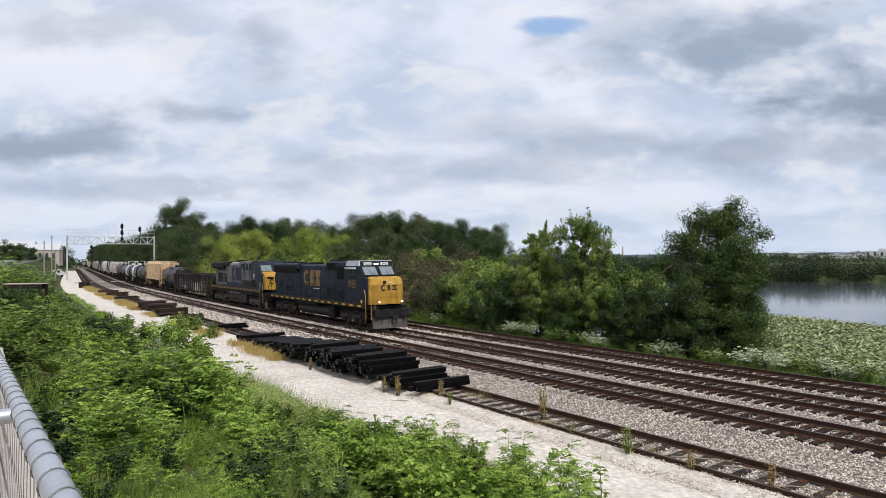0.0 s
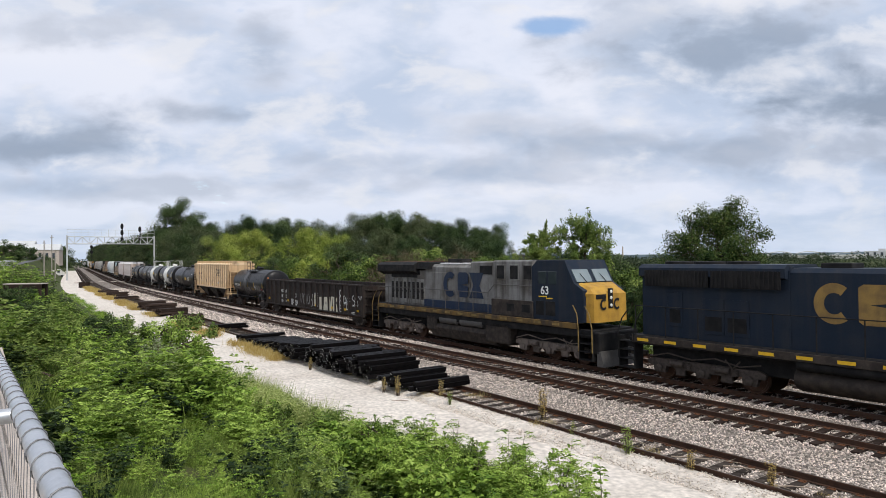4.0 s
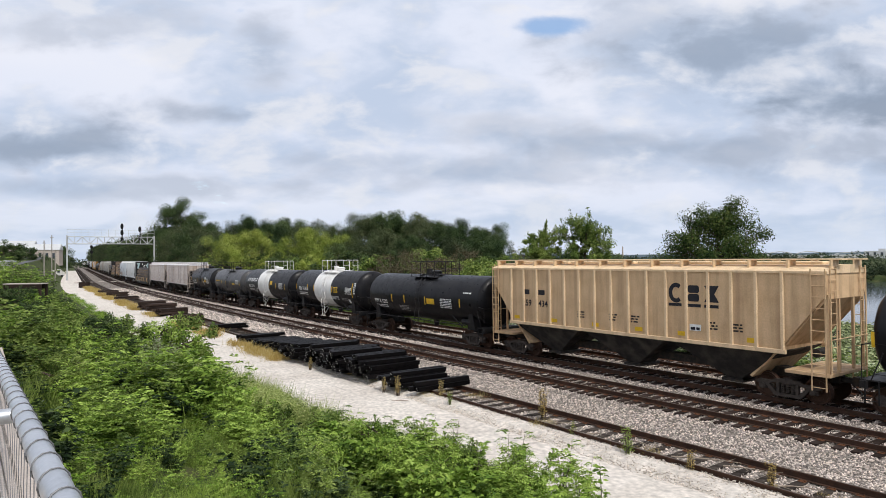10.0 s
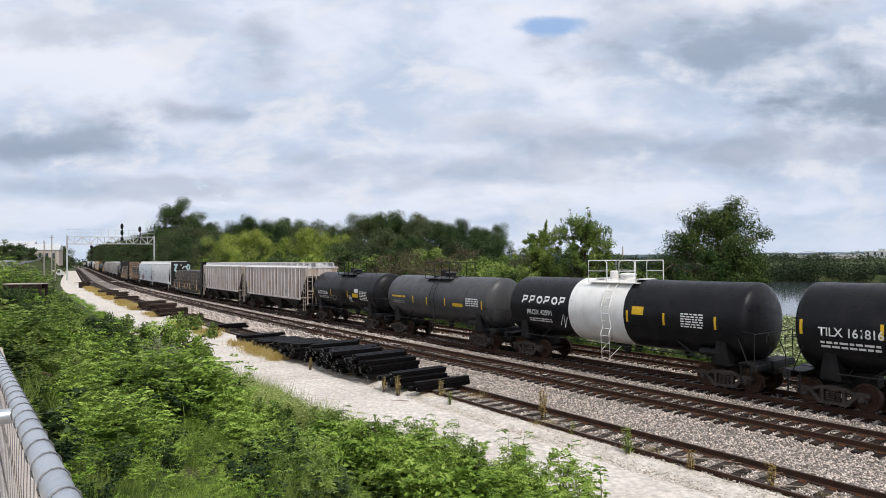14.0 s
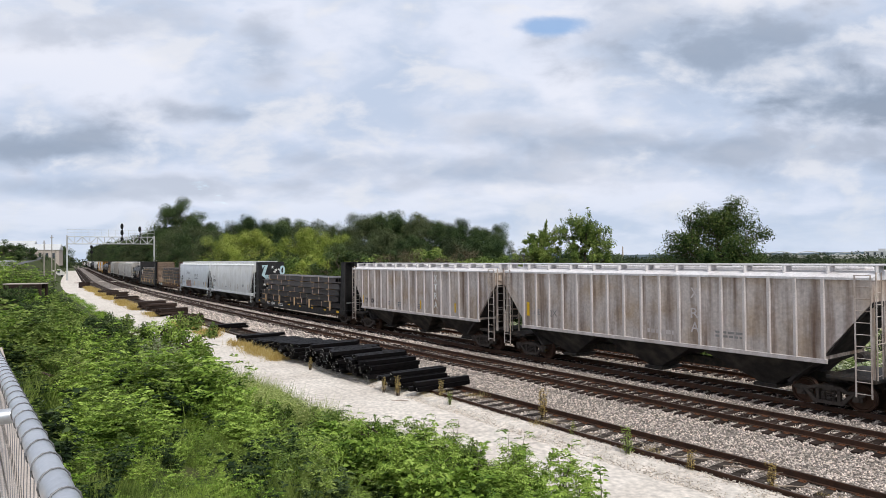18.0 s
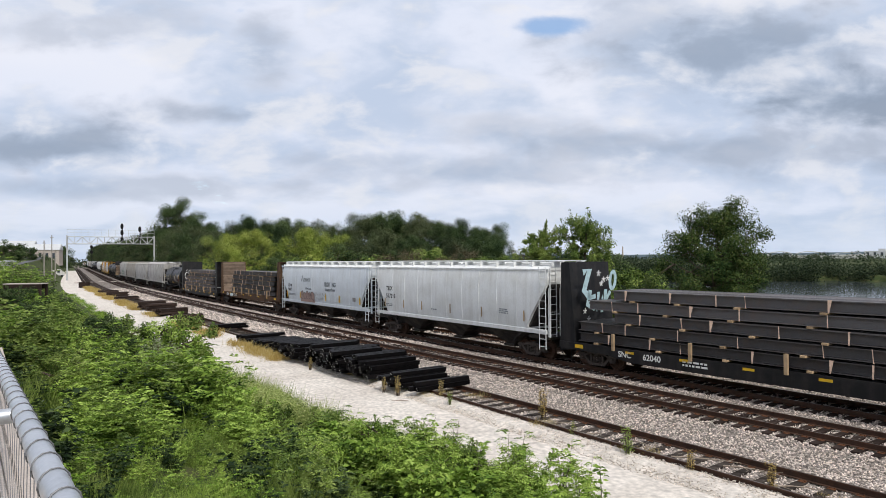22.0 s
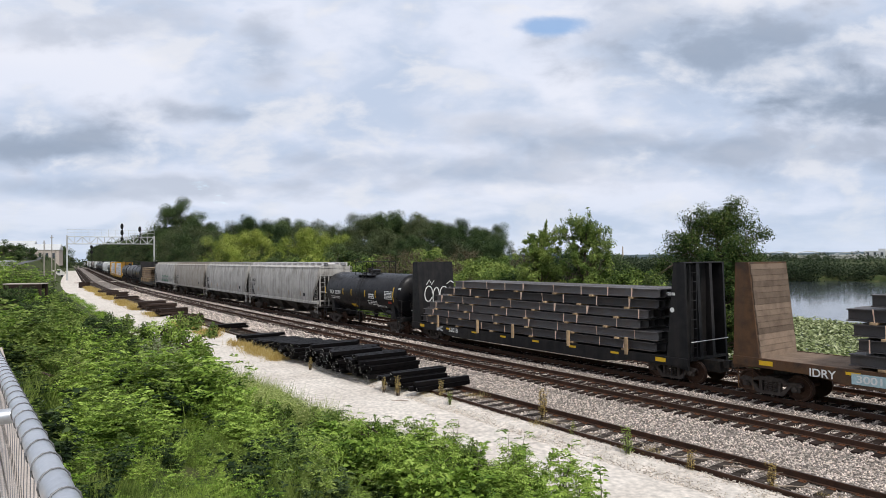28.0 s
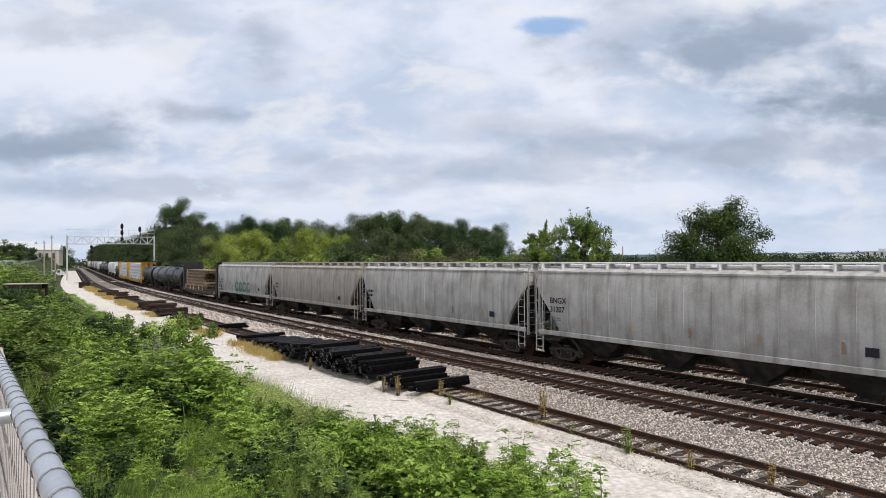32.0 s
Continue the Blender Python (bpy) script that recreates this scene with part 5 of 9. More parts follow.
# ================= covered hoppers =================
def covered_hopper(label, L, mat, roof_mat, rib_mat=None, ribs=0, eave=4.4, base=1.65, bays=3, dark_ends=True, group="covered hoppers", seams=0, hatch_mat=None):
    car = empty("covered_hopper", label, "freight car", group)
    hb = L / 2 - 0.42
    cut = 1.45
    w = 1.49 if ribs else 1.53
    if ribs:
        rows = [(base, hb - cut, w), (base + 0.2, hb - cut, w), (eave - 0.75, hb, w), (eave, hb, w)]
    else:
        rows = [(base, hb - cut, w - 0.06), (base + 0.25, hb - cut, w), (base + 0.9, hb - cut * 0.72, w + 0.05), (eave - 1.25, hb - 0.35, w + 0.055), (eave - 0.75, hb, w + 0.03), (eave - 0.3, hb, w - 0.03), (eave, hb, w - 0.10)]
    part("shell", MB().rings([(z, -x, x, ww) for z, x, ww in rows]), mat, car, smooth=not ribs)
    top = rows[-1][2]
    crown = [(-top - 0.05, eave - 0.05), (-top - 0.05, eave + 0.03), (-1.05, eave + 0.17), (-0.5, eave + 0.25), (0.5, eave + 0.25), (1.05, eave + 0.17), (top + 0.05, eave + 0.03), (top + 0.05, eave - 0.05)]
    part("roof", MB().prism(crown, -hb - 0.04, hb + 0.04, "x"), roof_mat, car)
    if ribs:
        for k in range(ribs):
            x = -hb + cut + 0.02 + (2 * (hb - cut) - 0.04) * k / (ribs - 1)
            for s in (-1, 1):
                key = ("rib", rib_mat.name, eave, base)
                part("rib", shared(key, lambda: MB().prism([(-0.07, 0), (0.07, 0), (0.045, -0.075), (-0.045, -0.075)], base - 0.02, eave - 0.02, "z"), rib_mat), rib_mat, car,
                     at=Matrix.Translation((x, s * w, 0)) @ Matrix.Rotation(0 if s < 0 else math.pi, 4, "Z"))
        for s in (-1, 1):
            part("side_sill", MB().box(-hb + cut - 0.1, hb - cut + 0.1, min(s * 1.46, s * 1.57), max(s * 1.46, s * 1.57), base - 0.12, base + 0.03, 0.01), rib_mat, car)
    else:
        for s in (-1, 1):
            part("side_sill", MB().box(-hb + 0.1, hb - 0.1, min(s * 1.40, s * 1.56), max(s * 1.40, s * 1.56), base - 0.14, base + 0.08, 0.015), mat, car)
        for k in range(seams):
            x = -hb + cut + (2 * (hb - cut)) * (k + 0.5) / seams
            ring = [(ww + 0.012, z) for z, _, ww in rows]
            mb = MB()
            for s in (-1,):
                mb.loft([[(x - 0.02, s * (a - 0.02), z), (x + 0.02, s * (a - 0.02), z), (x + 0.012, s * a, z), (x - 0.012, s * a, z)] for a, z in ring])
            part("seam", mb, mat, car)
    # bays under the body, their near-black colour carrying the shade there
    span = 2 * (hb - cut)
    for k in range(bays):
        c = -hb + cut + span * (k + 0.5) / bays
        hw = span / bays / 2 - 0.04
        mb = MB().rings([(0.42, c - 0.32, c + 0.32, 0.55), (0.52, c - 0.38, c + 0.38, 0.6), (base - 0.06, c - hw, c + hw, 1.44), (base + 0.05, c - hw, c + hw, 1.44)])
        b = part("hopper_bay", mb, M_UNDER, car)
        part("outlet_gate", MB().box(c - 0.45, c + 0.45, -0.72, 0.72, 0.32, 0.44, 0.02), M_STEEL, b)
    # ends: slope sheets with shade put into their dark colour, platform, posts, ladders
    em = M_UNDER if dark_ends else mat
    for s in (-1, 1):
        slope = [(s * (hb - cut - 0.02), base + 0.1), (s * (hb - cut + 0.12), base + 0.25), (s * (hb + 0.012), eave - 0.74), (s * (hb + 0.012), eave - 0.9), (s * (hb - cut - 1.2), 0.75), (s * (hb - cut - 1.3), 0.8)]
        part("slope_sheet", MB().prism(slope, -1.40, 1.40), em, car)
        part("end_platform", MB().box(min(s * (hb - cut), s * (L / 2 - 0.35)), max(s * (hb - cut), s * (L / 2 - 0.35)), -1.45, 1.45, 1.08, 1.20, 0.015), M_STEEL if dark_ends else mat, car)
        for y in (-1.35, -0.55, 0.55, 1.35):
            part("end_post", MB().box(s * (hb - 0.03) - 0.045, s * (hb - 0.03) + 0.045, y - 0.045, y + 0.045, 1.2, eave - 0.6, 0.008), mat, car)
        part("hand_rail", MB().tube([(s * (hb + 0.1), -1.42, 2.35), (s * (hb + 0.1), 1.42, 2.35)], 0.018, 6).tube([(s * (hb + 0.1), -1.42, 1.2), (s * (hb + 0.1), -1.42, 2.35)], 0.018, 6), mat, car)
        for y in (-1, 1):
            ladder(car, s * (hb - 0.24), y * (w + 0.09), 0.62, 0.46, eave - 0.5, mat)
            ladder(car, s * (hb + 0.07), y * 1.15, 1.2, 0.42, eave - 1.0, mat, math.pi / 2)
    brake_wheel(car, L / 2 - 0.45, -0.75, 2.35)
    part("brake_cylinder", MB().lathe([(-0.45, 0.05), (-0.44, 0.16), (0.25, 0.17), (0.3, 0.1), (0.6, 0.04)], 12, "y", (hb - 0.75, -0.2, 1.75)), M_STEEL, car)
    part("center_sill", MB().box(-L / 2 + 0.6, L / 2 - 0.6, -0.22, 0.22, 0.72, 1.06, 0.01), M_STEEL, car)
    # roof walks on brackets, hatches along the middle
    hm = hatch_mat or roof_mat
    for y in (-0.82, 0.82):
        part("roof_walk", MB().box(-hb - 0.3, hb + 0.3, y - 0.22, y + 0.22, eave + 0.40, eave + 0.445, 0.008), hm, car)
    n = round(L / 1.5)
    for k in range(n + 1):
        x = -hb + 2 * hb * k / n
        part("walk_bracket", shared(("walk_bracket", hm.name, eave), lambda: MB().box(-0.025, 0.025, -1.2, -0.6, eave + 0.10, eave + 0.40).box(-0.025, 0.025, 0.6, 1.2, eave + 0.10, eave + 0.40), hm), hm, car, at=(x, 0, 0))
    for k in range(4):
        x0 = -hb + 0.5 + (2 * hb - 1.0) * k / 4
        part("hatch_cover", MB().box(x0 + 0.1, x0 + (2 * hb - 1.0) / 4 - 0.1, -0.36, 0.36, eave + 0.24, eave + 0.36, 0.03), hm, car)
    bogies(car, L, 1.95)
    couplers(car, L)
    car["hb"] = hb
    return car


# ================= tank cars =================
def tank_car(label, L, R=1.50, zc=2.68, mat=None, band=None, rail_mat=None, group="tank cars", frame=None, hot=False):
    mat, frame = mat or M_BLACK, frame or M_FLATBLACK
    rail_mat = rail_mat or frame
    car = empty("tank_car", label, "freight car", group)
    h = L / 2 - 0.62
    prof = [(-h, 0.02)] + [(-h + 0.5 * (1 - math.cos(a)), R * math.sin(a)) for a in (0.25, 0.5, 0.75, 1.0, 1.25, 1.45)] + [(-h + 0.55, R)]
    prof = prof + [(-u, r) for u, r in prof[::-1]]
    part("tank", MB().lathe(prof, 48, "x", (0, 0, zc)), mat, car, smooth=True)
    for x in (-h * 0.62, -h * 0.3, h * 0.33, h * 0.64):
        part("weld_seam", MB().lathe([(x - 0.03, R - 0.01), (x - 0.02, R + 0.005), (x + 0.02, R + 0.005), (x + 0.03, R - 0.01)], 40, "x", (0, 0, zc)), mat, car, smooth=True)
    if band:
        b0, b1, bm = band
        part("painted_band", MB().lathe([(b0, R - 0.02), (b0 + 0.002, R + 0.007), (b1 - 0.002, R + 0.007), (b1, R - 0.02)], 48, "x", (0, 0, zc)), bm, car, smooth=True)
    for s in (-1, 1):
        x = s * (L / 2 - 1.95)
        part("saddle", MB().loft([[(x - 0.35, -1.25, 1.0), (x + 0.35, -1.25, 1.0), (x + 0.35, 1.25, 1.0), (x - 0.35, 1.25, 1.0)], [(x - 0.18, -1.30, 1.95), (x + 0.18, -1.30, 1.95), (x + 0.18, 1.30, 1.95), (x - 0.18, 1.30, 1.95)]]), frame, car)
        part("stub_sill", MB().box(min(s * (L / 2 - 3.0), s * (L / 2 - 0.45)), max(s * (L / 2 - 3.0), s * (L / 2 - 0.45)), -0.28, 0.28, 0.72, 1.22, 0.02), frame, car)
        part("end_sill", MB().box(s * (L / 2 - 0.6) - 0.12, s * (L / 2 - 0.6) + 0.12, -1.45, 1.45, 0.92, 1.16, 0.02), frame, car)
        part("end_platform", MB().box(min(s * (L / 2 - 1.2), s * (L / 2 - 0.5)), max(s * (L / 2 - 1.2), s * (L / 2 - 0.5)), -1.42, 1.42, 1.16, 1.20), frame, car)
        e = s * (L / 2 - 0.55)
        rail = MB()
        for y in (-1.42, 1.42):
            rail.tube([(e, y, 1.16), (e, y, 2.32), (e - s * 0.35, y, 2.36), (e - s * 0.75, y, 2.36), (e - s * 0.78, y * 0.98, 2.2)], 0.02, 6)
            rail.tube([(e - s * 0.25, y, 1.16), (e - s * 0.62, y, 2.1)], 0.02, 6)
        rail.tube([(e, -1.42, 2.3), (e, 1.42, 2.3)], 0.018, 6)
        part("end_railing", rail, frame, car)
        part("corner_step", shared(("ladder", 0.4, 0.75, frame.name), lambda: ladder_mesh(0.4, 0.75), frame), frame, car, at=(s * (L / 2 - 0.85), -1.46, 0.42))
        part("truss_rod", MB().tube([(s * (L / 2 - 3.0), -1.1, 1.1), (s * (L / 2 - 3.9), -1.2, 1.72)], 0.035, 6), frame, car)
    brake_wheel(car, L / 2 - 0.42, -0.55, 2.0)
    part("brake_cylinder", MB().lathe([(-0.9, 0.06), (-0.88, 0.17), (0.0, 0.17), (0.05, 0.08)], 12, "x", (L / 2 - 2.0, -1.12, 1.42)), frame, car)
    side = MB().tube([(-L / 2 + 2.2, -1.46, 1.26), (L / 2 - 2.2, -1.46, 1.26)], 0.022, 6).tube([(-L / 2 + 2.2, 1.46, 1.26), (L / 2 - 2.2, 1.46, 1.26)], 0.022, 6)
    for k in range(5):
        x = -L / 2 + 2.6 + (L - 5.2) * k / 4
        side.tube([(x, -1.46, 1.26), (x, -1.15, 1.42), (x, -1.0, 1.5)], 0.018, 5)
    part("side_rail", side, frame, car)
    # dome fittings and platform
    top = zc + R
    part("manway", MB().lathe([(top - 0.1, 0.34), (top + 0.16, 0.34), (top + 0.17, 0.4), (top + 0.22, 0.4), (top + 0.27, 0.25), (top + 0.29, 0.05)], 16, "z", (0.15, 0, 0)), rail_mat, car, smooth=True)
    part("valve_housing", MB().lathe([(top - 0.1, 0.2), (top + 0.34, 0.2), (top + 0.38, 0.12)], 12, "z", (-0.65, 0, 0)), rail_mat, car)
    pw, pl = 1.0, 1.35
    part("platform", MB().box(-pl, pl, -pw, -0.5, top - 0.17, top - 0.13, 0.01).box(-pl, pl, 0.5, pw, top - 0.17, top - 0.13, 0.01).box(-pl, -pl + 0.5, -0.5, 0.5, top + 0.0, top + 0.03).box(pl - 0.5, pl, -0.5, 0.5, top + 0.0, top + 0.03), rail_mat, car)
    rl = MB()
    zt = top + 0.86
    for y in (-pw, pw):
        rl.tube([(-pl, y, top - 0.15), (-pl, y, zt), (-0.35, y, zt), (-0.25, y, zt - 0.1), (-0.25, y, top - 0.15)], 0.026, 6)
        rl.tube([(pl, y, top - 0.15), (pl, y, zt), (0.55, y, zt), (0.45, y, zt - 0.1), (0.45, y, top - 0.15)], 0.026, 6)
        rl.tube([(-pl, y, top + 0.38), (-0.25, y, top + 0.38)], 0.018, 6).tube([(0.45, y, top + 0.38), (pl, y, top + 0.38)], 0.018, 6)
    for x in (-pl, pl):
        rl.tube([(x, -pw, zt), (x, pw, zt)], 0.026, 6)
    part("platform_railing", rl, rail_mat, car)
    lad = MB()
    for x in (-0.12, 0.34):
        lad.tube([(x, -1.55, 0.55), (x, -R - 0.12, zc - 0.9)] + [(x, -(R + 0.1) * math.cos(a), zc + (R + 0.1) * math.sin(a)) for a in (-0.4, -0.1, 0.2, 0.5, 0.8, 1.0)], 0.022, 6)
    for k in range(10):
        z = 0.65 + 0.33 * k
        y = -1.56 if z < zc else -math.sqrt(max(0.3, (R + 0.1) ** 2 - (z - zc) ** 2))
        lad.tube([(-0.12, y, z), (0.34, y, z)], 0.016, 5)
    lad.tube([(-0.12, -1.55, 1.0), (-0.12, -1.0, 1.35)], 0.02, 5).tube([(0.34, -1.55, 0.7), (0.9, -1.46, 1.26)], 0.02, 5)
    part("side_ladder", lad, rail_mat, car)
    part("bottom_valve", MB().lathe([(0.75, 0.14), (0.9, 0.16), (1.3, 0.22)], 12, "z", (0.1, 0, 0)), frame, car)
    bogies(car, L, 1.95)
    couplers(car, L)
    return car


# ================= gondola =================
def gondola(label, L):
    car = empty("gondola_car", label, "freight car")
    h, top, bot = L / 2 - 0.45, 3.20, 0.92
    for s in (-1, 1):
        a, b = sorted((s * 1.46, s * 1.50))
        part("side_sheet", MB().box(-h, h, a, b, bot, top), M_GONDOLA, car)
        a, b = sorted((s * 1.44, s * 1.60))
        part("top_chord", MB().box(-h - 0.02, h + 0.02, a, b, top - 0.07, top + 0.06, 0.015), M_GONDOLA, car)
        part("side_sill", MB().box(-h, h, a, b, bot - 0.06, bot + 0.06, 0.015), M_GONDOLA, car)
        n = 18
        for k in range(n):
            x = -h + 0.07 + (2 * h - 0.14) * k / (n - 1)
            part("side_post", shared("side_post", lambda: MB().prism([(-0.075, 0), (0.075, 0), (0.05, -0.10), (-0.05, -0.10)], 0.95, 3.15, "z"), M_GONDOLA), M_GONDOLA, car,
                 at=Matrix.Translation((x, s * 1.50, 0)) @ Matrix.Rotation(0 if s < 0 else math.pi, 4, "Z"))
        x0, x1 = sorted((s * h, s * (h - 0.06)))
        part("end_sheet", MB().box(x0, x1, -1.46, 1.46, 1.0, top), M_GONDOLA, car)
        for k in range(4):
            z = 1.15 + 0.55 * k
            xa, xb = sorted((s * h, s * (h + 0.11)))
            part("end_rib", MB().box(xa, xb, -1.44, 1.44, z, z + 0.14, 0.02), M_GONDOLA, car)
        ladder(car, s * (h - 0.28), -1.63, 0.55, 0.42, 2.6, M_GONDOLA)
        ladder(car, s * (h + 0.14), -1.1, 1.0, 0.42, 2.2, M_GONDOLA, math.pi / 2)
    part("floor", MB().box(-h, h, -1.46, 1.46, 1.02, 1.10), M_FLATBROWN, car)
    part("center_sill", MB().box(-L / 2 + 0.6, L / 2 - 0.6, -0.22, 0.22, 0.62, 1.02), M_STEEL, car)
    bogies(car, L, 2.1)
    couplers(car, L)
    y = -1.507
    letter(car, "HK", -6.45, 2.11, 0.28, y=y)
    letter(car, "RX", -5.55, 2.11, 0.28, y=y), letter(car, "60", -6.42, 1.63, 0.28, y=y), letter(car, "012", -5.6, 1.63, 0.28, y=y)
    small_print(car, -6.4, 1.2, 0.4, 0.25, 3, y=y), small_print(car, -5.5, 1.25, 0.4, 0.2, 2, y=y), small_print(car, 8.3, 0.98, 0.9, 0.2, 2, y=y)
    for x, z, w, hh in ((-3.95, 1.02, 0.55, 0.55), (-3.0, 1.0, 0.6, 0.5), (-3.0, 1.7, 0.4, 0.4)):
        stroke(car, "graffiti", [arc(x + w * 0.25, z + hh * .5, w * .2, hh * .45, 0, 330), [(x + w * .5, z), (x + w * .6, z + hh), (x + w * .75, z + hh * .3), (x + w, z + hh)], [(x, z + hh * .2), (x + w, z + hh * .4)], [(x, z + hh), (x + w * .4, z + hh * .7)]], 0.07, M_LETTER if z < 1.5 else M_GRAFGREY, y)
    g = -1.75
    stroke(car, "graffiti", [[(g, 2.1), (g + .1, 1.2), (g + .35, 1.7), (g + .5, 2.1), (g + .3, 2.2)], arc(g + .85, 1.7, .2, .42, 60, 300), [(g + 1.05, 1.15), (g + 1.25, 2.15), (g + 1.45, 1.2)], arc(g + 1.8, 1.75, .22, .4, 100, 400), [(g + 1.6, 1.3), (g + 2.0, 1.4)]], 0.09, M_GRAFGREY, y)
    stroke(car, "graffiti", [[(g + 2.2, 1.2), (g + 2.25, 2.1), (g + 2.5, 1.6), (g + 2.65, 2.2)], arc(g + 2.45, 1.45, .22, .3, 0, 360)], 0.06, M_LETTER, y)
    patch(car, "graffiti", 1.25, 1.92, 1.32, 2.2, M_CREAM, y)
    stroke(car, "graffiti", [[(1.4, 1.5), (1.55, 2.1), (1.65, 1.6), (1.8, 2.05)], [(1.35, 1.85), (1.8, 1.75)]], 0.05, M_LETTERK, y, 0.012)
    stroke(car, "graffiti", [[(1.15, 1.25), (2.0, 1.2), (2.0, 1.35)], [(1.2, 2.3), (1.95, 2.3)]], 0.05, M_LETTER, y)
    b, big = 2.35, MB()
    big.prism([(b, 2.0), (b + .42, 2.05), (b + .42, 1.3), (b + .85, 1.35), (b + .85, 0.86), (b, 0.86)], -0.001, 0.001)
    big.prism([(b + .9, 2.05), (b + 1.55, 2.1), (b + 1.65, 0.86), (b + .9, 0.86)], -0.001, 0.001)
    big.prism([(b + 1.68, 2.12), (b + 2.0, 2.12), (b + 2.12, 1.5), (b + 2.3, 2.15), (b + 2.62, 2.15), (b + 2.35, 0.87), (b + 1.75, 0.87)], -0.001, 0.001)
    big.prism([(b + 2.68, 2.16), (b + 3.45, 2.1), (b + 3.42, 1.8), (b + 3.1, 1.8), (b + 3.1, 1.6), (b + 3.4, 1.56), (b + 3.52, 0.88), (b + 2.6, 0.88)], -0.001, 0.001)
    part("graffiti", big, M_CREAM, car, at=(0, y - 0.008, 0))
    stroke(car, "graffiti", [[(b + .5, 2.1), (b + .9, 2.35), (b + 1.1, 2.2)], [(b + .05, 2.1), (b + .45, 2.15)], [(b + 1.2, 1.5), (b + 1.3, 1.75), (b + 1.4, 1.5)]], 0.05, M_LETTERK, y, 0.014)
    stroke(car, "graffiti", [arc(6.38, 2.5, .2, .2, 60, 400), arc(6.38, 2.08, .18, .18, 0, 360), arc(6.36, 1.68, .2, .18, 100, 420), [(6.25, 1.5), (6.25, 1.05), (6.55, 1.05)], [(6.25, 1.28), (6.5, 1.28)], [(6.5, 1.5), (6.58, 1.1)]], 0.07, M_LETTER, y)
    stroke(car, "graffiti", [[(6.9, 2.3), (6.92, 1.85)], [(6.9, 2.28), (7.2, 2.3)], [(6.9, 2.05), (7.15, 2.08)], [(7.25, 2.2), (7.4, 1.85), (7.6, 2.2)], [(7.7, 2.15), (8.0, 2.15)], [(6.9, 1.75), (8.1, 1.95)], [(7.02, 1.7), (7.85, 1.72), (7.85, 1.3), (7.02, 1.28), (7.02, 1.7)], [(7.43, 1.7), (7.43, 1.3)]], 0.055, M_LETTER, y)
    stroke(car, "graffiti", [arc(8.65, 2.2, .2, .18, 60, 270), arc(8.65, 1.85, .2, .18, 90, -120), [(8.9, 2.3), (8.95, 1.75)], [(9.1, 2.1), (9.15, 1.7), (9.3, 2.05), (9.4, 1.7)], [(8.4, 1.6), (9.4, 1.65)]], 0.055, M_LETTER, y)
    stroke(car, "graffiti", [arc(9.65, 2.3, .12, .12, 0, 360), [(9.8, 2.1), (10.0, 2.4)]], 0.045, M_LETTER, y)
    for x in (-9.9, -4.9, 1.4, 4.6, 7.0, 9.1):
        patch(car, "reflector", x, x + 0.42, 1.18 if x > 0 else 1.3, 1.34 if x > 0 else 1.5, M_YELLOW, y, lift=0.016)
    patch(car, "placard", -h + 0.1, -h + 0.5, top + 0.07, top + 0.22, M_ORANGE, y)
    return car


# ================= bulkhead flatcars =================
def beam_mesh(Lb, w=0.34, h=0.34):
    t = 0.035
    pr = [(-w / 2, 0), (w / 2, 0), (w / 2, t), (t / 2, t), (t / 2, h - t), (w / 2, h - t), (w / 2, h), (-w / 2, h), (-w / 2, h - t), (-t / 2, h - t), (-t / 2, t), (-w / 2, t)]
    return MB().prism(pr, -Lb / 2, Lb / 2, "x")


